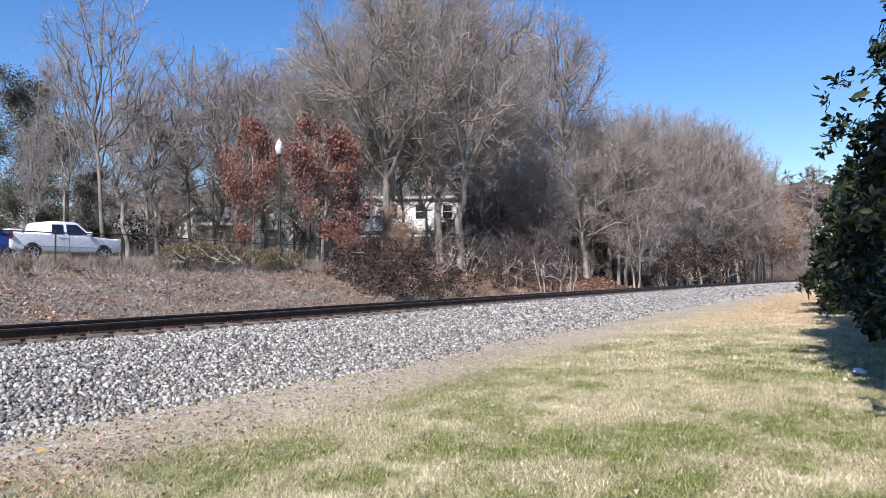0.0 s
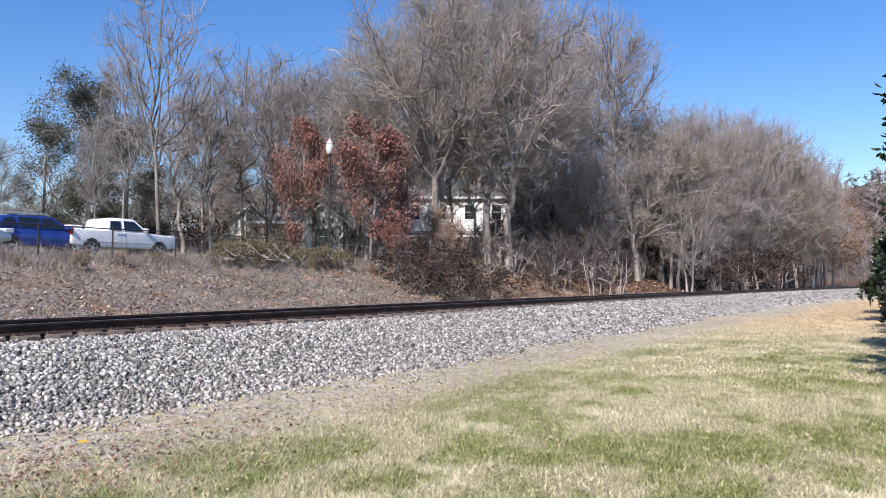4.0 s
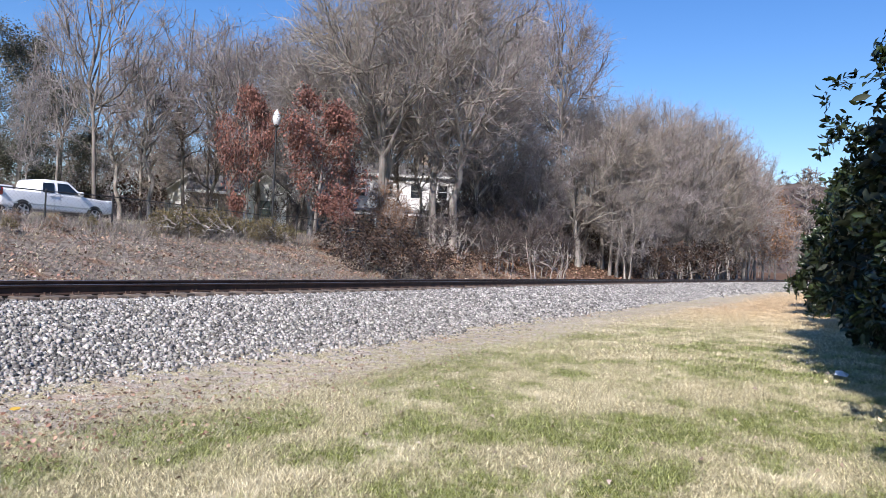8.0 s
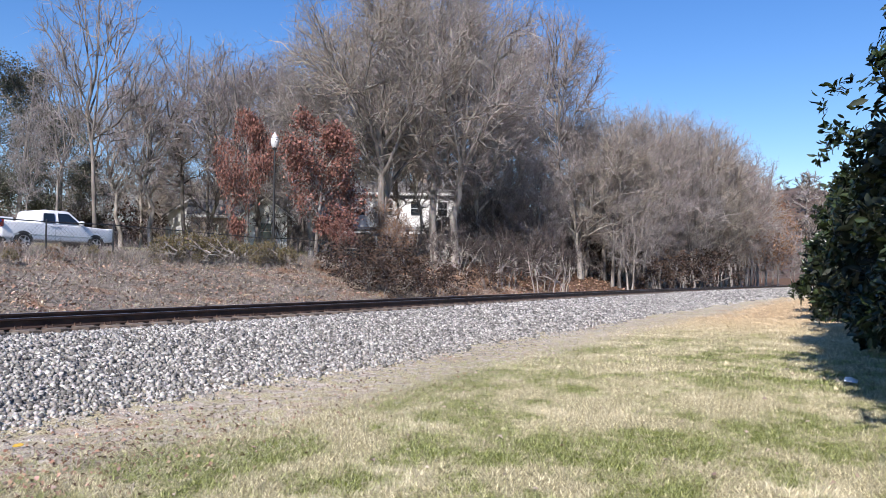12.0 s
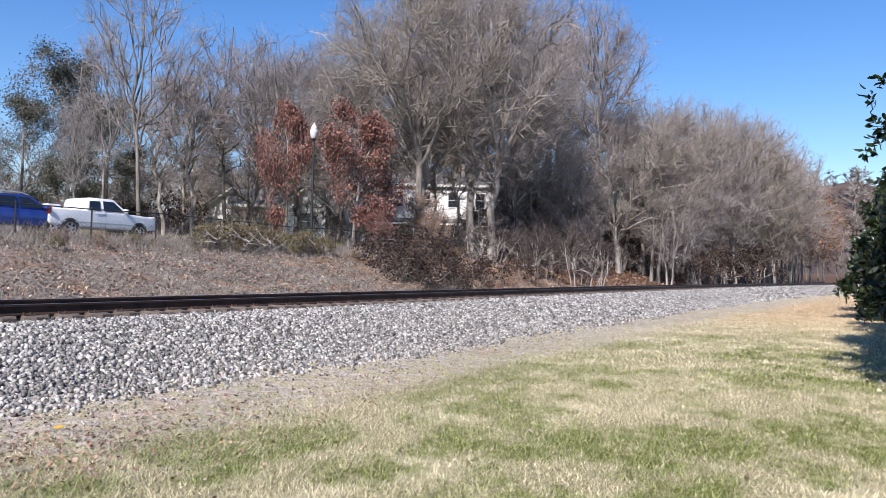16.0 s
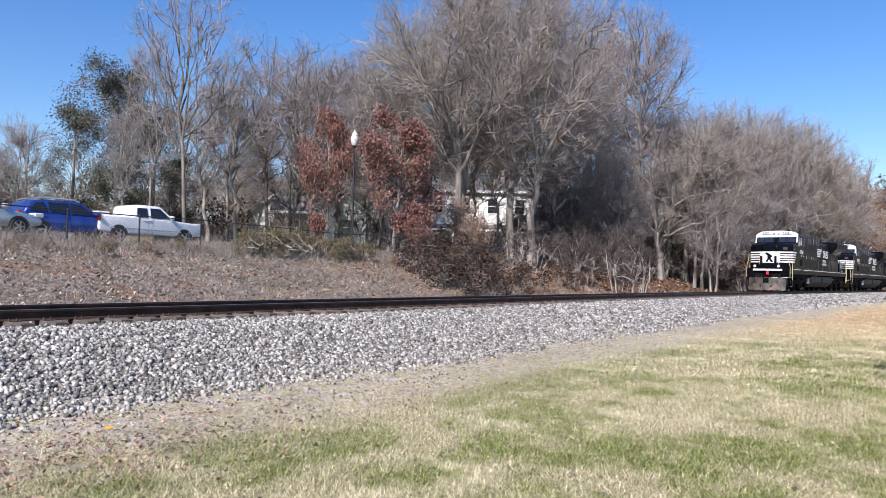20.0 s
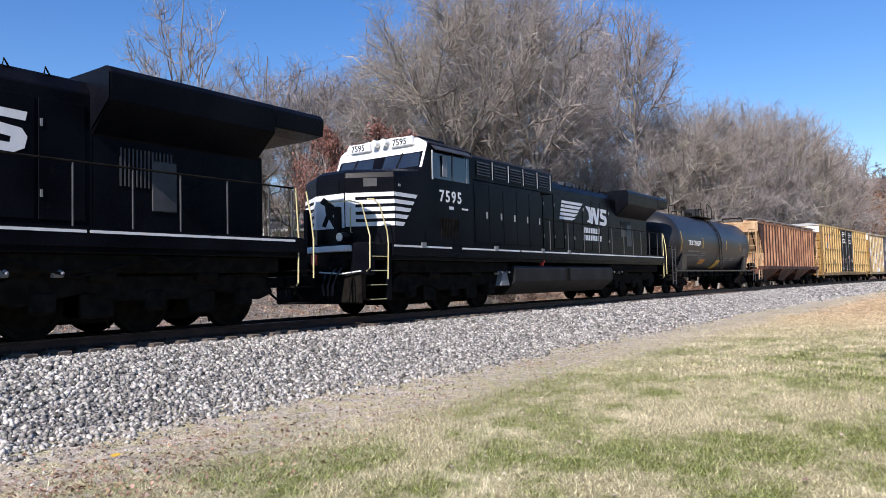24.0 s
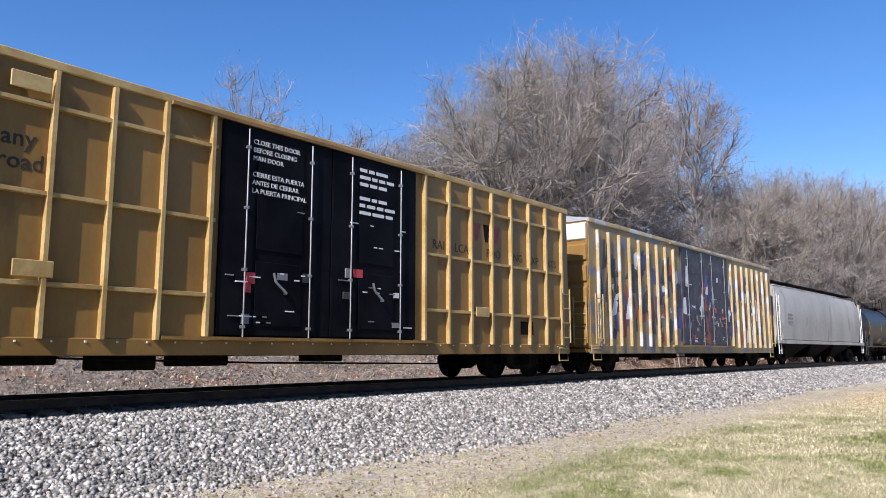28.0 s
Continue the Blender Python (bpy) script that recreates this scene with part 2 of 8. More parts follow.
def ground_material():
    g = Paint("ground_cover")
    grain, span, add, mix = g.grain, g.span, g.add, g.mix
    lat, lon = g.attr("lat"), g.attr("lon")
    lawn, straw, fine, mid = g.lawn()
    dirt = mix((0.33, 0.28, 0.228), (0.62, 0.545, 0.452), span(grain(9, 8, 7.7), 0.35, 0.65))
    dirt = mix(dirt, straw, span(grain(3.1, 6, 5.0), 0.40, 0.62))
    dirt = mix(dirt, (0.34, 0.20, 0.13), span(grain(0.6, 6, 8.0), 0.58, 0.74))
    col = mix(lawn, dirt, span(add(lat, mid, 1.3), -6.55, -5.75))
    stones = mix((0.10, 0.096, 0.09), (0.30, 0.288, 0.265), span(grain(16, 3, 2.0), 0.35, 0.65))
    rust = mix(stones, (0.16, 0.10, 0.075), span(grain(1.3, 5, 9.0), 0.35, 0.75))
    col = mix(col, stones, span(add(lat, grain(2.6, 4, 12.0), 1.2), -4.1, -3.6))
    col = mix(col, rust, span(lat, -1.9, -1.35))
    # bank: dry grass and fallen leaves
    dry = mix((0.10, 0.085, 0.07), (0.30, 0.258, 0.21), span(grain(5, 8, 21.0), 0.3, 0.7))
    leaf = mix((0.17, 0.075, 0.04), (0.36, 0.20, 0.11), span(grain(22, 3, 17.0), 0.3, 0.7))
    leafy = add(grain(0.7, 6, 31.0), span(lon, 22, 46), 0.30)
    bank = mix(dry, leaf, span(leafy, 0.52, 0.76))
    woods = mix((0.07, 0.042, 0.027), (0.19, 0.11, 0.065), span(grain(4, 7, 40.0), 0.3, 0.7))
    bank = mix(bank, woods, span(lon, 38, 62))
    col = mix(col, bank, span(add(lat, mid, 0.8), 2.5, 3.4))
    # parking ground on top of the bank
    paved = mix((0.15, 0.14, 0.13), (0.24, 0.225, 0.21), span(grain(3, 7, 50.0), 0.3, 0.7))
    top = mix(paved, (0.21, 0.19, 0.09), span(lon, 21, 26))
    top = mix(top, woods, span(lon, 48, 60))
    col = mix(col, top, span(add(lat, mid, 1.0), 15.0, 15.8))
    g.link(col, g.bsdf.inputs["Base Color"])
    bp = g.n.new("ShaderNodeBump")
    bp.inputs["Strength"].default_value, bp.inputs["Distance"].default_value = 0.7, 0.04
    g.link(add(fine, grain(9, 5, 1.0), 1.0), bp.inputs["Height"])
    g.link(bp.outputs[0], g.bsdf.inputs["Normal"])
    return g.m


def build_ground():
    us = [-400, -150, -70, -40, -26, -20, -16] + [-14 + 0.5 * i for i in range(17)] + [-5.5 + 0.25 * i for i in range(16)]
    us += [-1.5, 0, 1.5] + [1.9 + 0.4 * i for i in range(34)] + [16, 18, 21, 25, 30, 40, 60, 100, 200, 450, 1000]
    ss = [-500, -300, -150, -80, -40, -20, -10, -5] + list(range(-2, 70)) + list(range(70, 130, 2)) + list(range(130, 320, 10))
    ss += [340, 380, 440, 520, 620, 760, 900, 1000]
    sh = Shape()
    for s in ss:
        for u in us:
            p = on_track(s, u)
            sh.v.append((p.x, p.y, ground_z(s, u)))
    w = len(us)
    sh.f = [(i * w + k, (i + 1) * w + k, (i + 1) * w + k + 1, i * w + k + 1) for i in range(len(ss) - 1) for k in range(w - 1)]
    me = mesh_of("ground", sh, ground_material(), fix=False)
    me.shade_smooth()
    for name, vals in (("lat", [u for s in ss for u in us]), ("lon", [s for s in ss for u in us])):
        me.attributes.new(name, "FLOAT", "POINT").data.foreach_set("value", [float(v) for v in vals])
    if me.polygons[0].normal.z < 0:
        me.flip_normals()
    return tagged(new("ground", me), "patchy winter lawn, worn earth, stone bed and leaf-strewn bank", "ground", kind="structure")


build_ground()

# ---- track ----
M_RAIL = material("rail_steel", (0.055, 0.038, 0.032), (0.10, 0.062, 0.048), scale=3, rough=0.6, metal=0.5, fine=40, bump=0.15)
M_RAIL_TOP = material("polished_rail_head", (0.32, 0.31, 0.30), (0.45, 0.44, 0.43), scale=2, rough=0.38, metal=0.9, bump=0.05)
M_TIE = material("creosoted_timber", (0.07, 0.056, 0.046), (0.19, 0.152, 0.122), scale=4, rough=0.9, fine=30, stretch=(6, 1, 6), vary=0.25)
M_PLATE = material("rusty_plate", (0.07, 0.045, 0.035), (0.125, 0.078, 0.056), scale=12, rough=0.85, metal=0.2)


def build_rail(u, name):
    rail = tagged(new(name), "rust-brown steel rail on timber sleepers", "rail", group="rails of the track")
    prof = [(-0.07, -0.17), (0.07, -0.17), (0.07, -0.158), (0.012, -0.135), (0.010, -0.045), (0.036, -0.036), (0.036, -0.004), (-0.036, -0.004),
            (-0.036, -0.036), (-0.010, -0.045), (-0.012, -0.135), (-0.07, -0.158)]
    ss = [-40, 0, 20] + list(range(26, 200, 6)) + list(range(200, 640, 20))
    body = Shape().loft([[on_track(s, u + a, z) for a, z in prof] for s in ss])
    part("web", body, M_RAIL, rail, "dark rusty web and foot")
    head = Shape().loft([[on_track(s, u + a, z) for a, z in ((-0.033, -0.0035), (0.033, -0.0035), (0.028, 0.0), (-0.028, 0.0))] for s in ss])
    part("head", head, M_RAIL_TOP, rail, "worn bright running surface")
    return rail


build_rail(-0.752, "rail")
build_rail(0.752, "rail")

tie_me = None


def build_ties():
    global tie_me
    sh = Shape().box(-0.11, 0.11, -1.3, 1.3, -0.345, -0.165)
    tie_me = mesh_of("sleeper", sh, M_TIE, bevel=0.012)
    pl = Shape().box(-0.095, 0.095, -0.18, 0.18, -0.166, -0.152)
    for dx in (-0.055, 0.055):
        for du in (-0.1, 0.1):
            pl.box(dx - 0.012, dx + 0.012, du - 0.014, du + 0.014, -0.153, -0.118)
    plate_me = mesh_of("tie_plate", pl, M_PLATE)
    rnd = random.Random(4)
    for i in range(240):
        s = -3.0 + 0.53 * i
        tie = tagged(new("sleeper", tie_me), "dark creosoted timber sleeper bedded in stone", "sleeper", group="sleepers of the track")
        p = on_track(s, rnd.uniform(-0.05, 0.05), rnd.uniform(-0.012, 0.004))
        tie.matrix_basis = Matrix.Translation(p) @ Matrix.Rotation(track_turn(s) + rnd.uniform(-0.015, 0.015), 4, "Z")
        for u in (-0.752, 0.752):
            pt = new("tie_plate", plate_me)
            pt.parent = tie
            pt.location.y = u


build_ties()

# ---- stone bed ----
M_STONE = material("crushed_granite", (0.135, 0.128, 0.115), (0.475, 0.453, 0.412), scale=14, rough=0.85, fine=70, bump=0.4, island=0.7, depth=0.006)


def array_mesh(name, verts, faces, material):
    """A mesh from arrays: vertices, and one array of faces for each number of corners."""
    me = bpy.data.meshes.new(name)
    v = np.asarray(verts, dtype=np.float32).reshape(-1, 3)
    faces = [np.asarray(f, dtype=np.int32) for f in faces if len(f)]
    sizes = np.concatenate([np.full(len(f), f.shape[1], dtype=np.int32) for f in faces])
    me.vertices.add(len(v))
    me.vertices.foreach_set("co", v.ravel())
    me.loops.add(int(sizes.sum()))
    me.loops.foreach_set("vertex_index", np.concatenate([f.ravel() for f in faces]))
    me.polygons.add(len(sizes))
    me.polygons.foreach_set("loop_start", np.concatenate(([0], np.cumsum(sizes)[:-1])).astype(np.int32))
    me.update(calc_edges=True)
    me.materials.append(material)
    return me


def turns(rng, n):
    """n random rotation matrices."""
    q = rng.normal(size=(n, 4))
    q /= np.linalg.norm(q, axis=1)[:, None]
    w, x, y, z = q.T
    return np.stack([1 - 2 * (y * y + z * z), 2 * (x * y - z * w), 2 * (x * z + y * w), 2 * (x * y + z * w), 1 - 2 * (x * x + z * z), 2 * (y * z - x * w),
                     2 * (x * z - y * w), 2 * (y * z + x * w), 1 - 2 * (x * x + y * y)], axis=1).reshape(n, 3, 3)


def on_ground(s, u, lift=0.0):
    return np.array([(*on_track(a, b)[:2], ground_z(a, b)) for a, b in zip(s, u)]) + np.array((0, 0, 1.0)) * np.asarray(lift).reshape(-1, 1)


def stone_field(name, label, count, s_range, u_range, size, seed, accept=None, lift=0.25):
    """Broken six-sided stones, laid at random over the ground."""
    rng = np.random.default_rng(seed)
    cube = np.array([(x, y, z) for z in (-1, 1) for y in (-1, 1) for x in (-1, 1)], float)
    quads = np.array([(0, 2, 3, 1), (4, 5, 7, 6), (0, 1, 5, 4), (2, 6, 7, 3), (0, 4, 6, 2), (1, 3, 7, 5)])
    s, u = rng.uniform(*s_range, count), rng.uniform(*u_range, count)
    if accept:
        keep = np.array([accept(a, b, rng) for a, b in zip(s, u)])
        s, u = s[keep], u[keep]
    n = len(s)
    r = rng.uniform(*size, n)
    c = cube[None] * rng.uniform(0.5, 1.0, (n, 1, 3)) * (1 + rng.uniform(-0.45, 0.3, (n, 8, 3))) * r[:, None, None]
    c = np.einsum("nij,nkj->nki", turns(rng, n), c) + on_ground(s, u, r * lift)[:, None]
    f = quads[None] + 8 * np.arange(n)[:, None, None]
    return tagged(new(name, array_mesh(name, c, [f.reshape(-1, 4)], M_STONE)), label, "gravel", kind="stuff")


def near_edge(s, u, rng):
    edge = -4.85 + 0.35 * noise.noise((s * 0.5, 1.3, 0)) + 0.2 * noise.noise((s * 2.1, 4.3, 0))
    return u > edge + rng.exponential(0.12) - 0.1 and (abs(u) > 1.36 or rng.uniform() < 0.12)


stone_field("ballast", "pale grey crushed-stone ballast beside the track", 35000, (1.5, 19), (-5.4, -0.9), (0.012, 0.038), 1, near_edge)
stone_field("ballast", "pale grey crushed-stone ballast beside the track", 17000, (19, 50), (-5.3, -0.9), (0.026, 0.056), 2, near_edge)
stone_field("ballast", "pale grey crushed-stone ballast beside the track", 5500, (50, 120), (-5.2, -0.9), (0.05, 0.09), 3, near_edge)
stone_field("ballast", "grey crushed-stone ballast between the rails", 6000, (0, 60), (-1.2, 2.6), (0.025, 0.05), 5, None, 0.1)


def strayed(s, u, rng):
    return rng.uniform() < math.exp(min(0.0, (u + 4.95) / 0.32))


stone_field("stray_stones", "stones strewn over the worn earth", 9000, (1.5, 26), (-7.2, -4.7), (0.008, 0.022), 6, strayed, 0.1)

# ---- on top of the bank: fence, lamps, vehicles, houses ----
M_FENCE = material("black_fence_paint", (0.015, 0.015, 0.016), (0.03, 0.03, 0.03), rough=0.5, bump=0)
M_WIRE = material("dark_wire", (0.04, 0.04, 0.042), (0.08, 0.08, 0.08), rough=0.5, metal=0.5, bump=0)
M_GLOBE = material("white_lamp_globe", (0.60, 0.60, 0.585), (0.70, 0.70, 0.68), rough=0.3, bump=0)
M_CARWHITE = material("white_car_paint", (0.76, 0.77, 0.78), (0.82, 0.82, 0.82), scale=2, rough=0.25, fine=30, bump=0, fine_mix=0.05)
M_CARBLUE = material("metallic_blue_car_paint", (0.03, 0.070, 0.28), (0.05, 0.10, 0.37), scale=2, rough=0.2, metal=0.5, fine=30, bump=0, fine_mix=0.05)
M_CARSILVER = material("silver_car_paint", (0.50, 0.52, 0.54), (0.58, 0.60, 0.61), scale=2, rough=0.28, metal=0.6, fine=30, bump=0, fine_mix=0.05)
M_CARGLASS = material("dark_car_glass", (0.012, 0.014, 0.016), (0.02, 0.022, 0.025), rough=0.06, bump=0, spec=0.8, rough_vary=0.02)
M_TYRE = material("tyre_rubber", (0.018, 0.018, 0.018), (0.03, 0.03, 0.03), rough=0.85, bump=0.1)
M_ALLOY = material("alloy_rim", (0.42, 0.42, 0.43), (0.55, 0.55, 0.56), rough=0.35, metal=0.9, bump=0)
M_TRIM = material("black_plastic_trim", (0.02, 0.02, 0.021), (0.035, 0.035, 0.035), rough=0.6, bump=0)
M_LAMPGLASS = material("car_lamp_glass", (0.6, 0.62, 0.64), (0.7, 0.72, 0.74), rough=0.12, bump=0)
M_SIDING = material("white_lap_siding", (0.74, 0.74, 0.72), (0.82, 0.82, 0.80), scale=1.2, rough=0.6, fine=12, bump=0.1)
M_SHINGLE = material("grey_roof_shingles", (0.13, 0.125, 0.12), (0.22, 0.21, 0.2), scale=2, rough=0.9, fine=14, bump=0.4)
M_PANE = material("house_window_glass", (0.02, 0.025, 0.03), (0.04, 0.045, 0.05), rough=0.08, bump=0, spec=0.7)
M_BRICK_TAN = material("tan_masonry", (0.30, 0.24, 0.19), (0.42, 0.35, 0.29), scale=4, rough=0.9, fine=20, bump=0.3)


def fence():
    y = 25.7
    f = tagged(new("fence"), "black chain-link fence along the top of the bank", "fence")
    xs = [2.6 + 2.8 * k for k in range(18)]
    post = mesh_of("post", Shape().tube([(0, 0, -0.3), (0, 0, 1.27)], 0.032, 8).tube([(0, 0, 1.27), (0, 0, 1.31)], [0.042, 0.01], 8), M_FENCE)
    net = Shape()
    for k in range(26):
        a = -1.1 + 3.9 * k / 26
        for lean in (1.1, -1.1):
            x0, x1 = (a, a + lean) if lean > 0 else (a + 1.1, a)
            z0, z1 = 0.05, 1.15
            if x0 < 0:
                z0, x0 = z0 - x0, 0
            if x1 < 0:
                z1, x1 = z1 + x1, 0
            if x0 > 2.8:
                z0, x0 = z0 + (x0 - 2.8), 2.8
            if x1 > 2.8:
                z1, x1 = z1 - (x1 - 2.8), 2.8
            if z1 > z0 + 0.05:
                net.tube([(x0, 0, z0), (x1, 0, z1)], 0.0035, 3, caps=False)
    net_me = mesh_of("wire_net", net, M_WIRE, fix=False)
    zs = [land(x, y) for x in xs]
    for i, x in enumerate(xs):
        part("post", post, None, f, at=(x, y, zs[i]))
        if i < len(xs) - 1:
            part("top_rail", Shape().tube([(x, y, zs[i] + 1.22), (xs[i + 1], y, zs[i + 1] + 1.22)], 0.022, 6), M_FENCE, f)
            slope = (zs[i + 1] - zs[i]) / 2.8
            part("wire_net", net_me, None, f, at=Matrix(((1, 0, 0, x), (0, 1, 0, y), (slope, 0, 1, zs[i]), (0, 0, 0, 1))))


fence()


def picket_fence(az0, az1, dist):
    f = tagged(new("picket_fence"), "low white picket fence among the trees", "fence")
    a, b = (Vector((dist * math.sin(radians(q)), dist * math.cos(radians(q)))) for q in (az0, az1))
    n = int((b - a).length / 0.2)
    turn = Matrix.Rotation(math.atan2(b.y - a.y, b.x - a.x), 4, "Z")
    me = mesh_of("picket", Shape().prism([(-0.05, 0.0), (-0.05, 0.85), (0.0, 0.95), (0.05, 0.85), (0.05, 0.0)], -0.012, 0.012), M_SIDING)
    zs = []
    for k in range(n + 1):
        p = a + (b - a) * k / n
        zs.append(land(p.x, p.y))
        part("picket", me, None, f, at=Matrix.Translation((p.x, p.y, zs[-1] - 0.05)) @ turn)
    for h in (0.25, 0.68):
        part("rail", Shape().tube([(a.x, a.y + 0.03, zs[0] + h), (b.x, b.y + 0.03, zs[-1] + h)], 0.035, 4), M_SIDING, f)


picket_fence(67.4, 69.4, 72)
picket_fence(70.0, 71.6, 75)


def street_lamp(az, dist, h):
    x, y = dist * math.sin(radians(az)), dist * math.cos(radians(az))
    lamp = tagged(new("street_lamp"), "black post lamp with a white acorn globe", "street lamp", "lamps of the car park")
    lamp.location = (x, y, land(x, y))
    part("post", Shape().tube([(0, 0, -0.1), (0, 0, 0.1), (0, 0, 0.12), (0, 0, 0.7), (0, 0, 0.75), (0, 0, h - 0.62)], [0.2, 0.2, 0.13, 0.11, 0.065, 0.05], 12), M_FENCE, lamp, smooth_angle=40)
    part("collar", Shape().tube([(0, 0, h - 0.64), (0, 0, h - 0.55), (0, 0, h - 0.5)], [0.07, 0.15, 0.13], 12), M_FENCE, lamp, smooth_angle=40)
    prof = [(0.12, -0.5), (0.2, -0.36), (0.235, -0.18), (0.22, 0.0), (0.15, 0.08), (0.19, 0.1), (0.12, 0.24), (0.04, 0.32), (0.02, 0.42)]
    part("globe", Shape().loft([[(q * math.cos(2 * math.pi * k / 16), q * math.sin(2 * math.pi * k / 16), h + z) for k in range(16)] for q, z in prof]), M_GLOBE, lamp, "white acorn-shaped globe", smooth_angle=40)


for az, dist, h in ((48.15, 43, 6.7), (39.4, 72, 6.6), (32.5, 74, 6.6)):
    street_lamp(az, dist, h)


def vehicle(name, label, category, paint, length, width, belt, roof_z, lower, cabin, glass, wheel_r, axles, extras=None):
    """Car seen mainly from its side. x runs forward; lower and cabin are side outlines."""
    car = tagged(new(name), label, category, "parked vehicles")
    w = width / 2
    mid = sum(z for x, z in lower) / len(lower)
    rings = [[(x * f, y, mid + (z - mid) * g) for x, z in lower] for f, g, y in ((0.965, 0.86, -w), (0.99, 0.97, -w * 0.95), (1.0, 1.0, -w * 0.84), (1.01, 1.03, 0), (1.0, 1.0, w * 0.84), (0.99, 0.97, w * 0.95), (0.965, 0.86, w))]
    part("body", Shape().loft(rings), paint, car, bevel=0.03, smooth_angle=50)
    inset = 0.16
    n = len(cabin)
    top = [(x, -w + (0.04 if z <= belt + 0.02 else inset), z) for x, z in cabin] + [(x, w - (0.04 if z <= belt + 0.02 else inset), z) for x, z in cabin]
    faces = [tuple(range(n)), tuple(range(2 * n - 1, n - 1, -1))] + [(i, i + n, (i + 1) % n + n, (i + 1) % n) for i in range(n)]
    part("cabin", Shape().add(top, faces), paint, car, bevel=0.05, smooth_angle=40)
    for pts in glass:
        for s in (-1, 1):
            q = []
            for x, z in pts:
                k = (z - belt) / (roof_z - belt)
                q.append((x, s * (w - 0.04 - (inset - 0.04) * k + 0.012), z))
            part("side_window", Shape().add(q, [tuple(range(len(q)))]), M_CARGLASS, car, "dark side glass")
    # screens, front and rear
    fr = [p for p in cabin if p[0] == max(c[0] for c in cabin)][0]
    tp = max((p for p in cabin if p[1] > roof_z - 0.12), key=lambda p: p[0])
    for a, b in ((fr, tp),):
        m1 = (a[0] + (b[0] - a[0]) * 0.08 + 0.015, a[1] + (b[1] - a[1]) * 0.08 + 0.015)
        m2 = (a[0] + (b[0] - a[0]) * 0.92 + 0.015, a[1] + (b[1] - a[1]) * 0.92 + 0.015)
        part("windscreen", Shape().add([(m1[0], -w + 0.12, m1[1]), (m1[0], w - 0.12, m1[1]), (m2[0], w - 0.24, m2[1]), (m2[0], -w + 0.24, m2[1])], [(0, 1, 2, 3)]), M_CARGLASS, car, "dark windscreen")
    for x in axles:
        for s in (-1, 1):
            y = s * (w - 0.1)
            part("wheel_arch", Shape().tube([(x, s * (w - 0.25), wheel_r), (x, s * (w + 0.006), wheel_r)], wheel_r + 0.07, 20), M_TRIM, car, smooth_angle=40)
            wh = part("wheel", Shape().tube([(0, -0.11, 0), (0, -0.08, 0), (0, 0.08, 0), (0, 0.11, 0)], [wheel_r - 0.03, wheel_r, wheel_r, wheel_r - 0.03], 24), M_TYRE, car, "black tyre", at=(x, y + s * 0.02, wheel_r), smooth_angle=40)
            rim = Shape().tube([(0, s * 0.115, 0), (0, s * 0.125, 0)], wheel_r * 0.25, 10)
            for k in range(5):
                a = 2 * math.pi * k / 5
                rim.tube([(0, s * 0.118, 0), (math.cos(a) * wheel_r * 0.62, s * 0.122, math.sin(a) * wheel_r * 0.62)], 0.035, 4)
            rim.loft([[(math.cos(t) * q, s * d, math.sin(t) * q) for q, d in ((wheel_r * 0.62, 0.112), (wheel_r * 0.68, 0.126), (wheel_r * 0.68, 0.1), (wheel_r * 0.6, 0.1))] for t in [2 * math.pi * k / 20 for k in range(21)]], caps=False)
            part("rim", rim, M_ALLOY, wh, "spoked alloy rim")
    f = length / 2
    for s in (-1, 1):
        part("headlamp", Shape().box(f - 0.32, f + 0.012, min(s * (w - 0.5), s * (w + 0.006)), max(s * (w - 0.5), s * (w + 0.006)), belt - 0.22, belt - 0.05), M_LAMPGLASS, car, "clear headlamp", bevel=0.03)
        part("tail_lamp", Shape().box(-f - 0.01, -f + 0.14, min(s * (w - 0.22), s * (w + 0.006)), max(s * (w - 0.22), s * (w + 0.006)), belt - 0.25, belt + 0.05), M_REDGLASS, car, "red tail lamp", bevel=0.02)
        part("mirror", Shape().box(fr[0] - 0.42, fr[0] - 0.22, min(s * (w - 0.02), s * (w + 0.2)), max(s * (w - 0.02), s * (w + 0.2)), belt + 0.04, belt + 0.2), paint, car, bevel=0.04)
    part("front_bumper", Shape().box(f - 0.12, f + 0.06, -w + 0.05, w - 0.05, 0.32, 0.56), M_TRIM, car, bevel=0.05)
    part("grille", Shape().box(f - 0.02, f + 0.03, -w + 0.5, w - 0.5, belt - 0.3, belt - 0.06), M_TRIM, car, bevel=0.02)
    part("rear_bumper", Shape().box(-f - 0.06, -f + 0.12, -w + 0.05, w - 0.05, 0.36, 0.6), M_TRIM, car, bevel=0.05)
    for x in (c[0] for c in (extras or ())):
        for s in (-1, 1):
            part("door_handle", Shape().box(x, x + 0.18, min(s * w, s * (w + 0.025)), max(s * w, s * (w + 0.025)), belt - 0.12, belt - 0.08), paint, car, bevel=0.01)
            part("door_seam", Shape().box(x + 0.26, x + 0.272, min(s * w - 0.001, s * (w + 0.003)), max(s * w - 0.001, s * (w + 0.003)), 0.42, belt), M_TRIM, car)
    return car


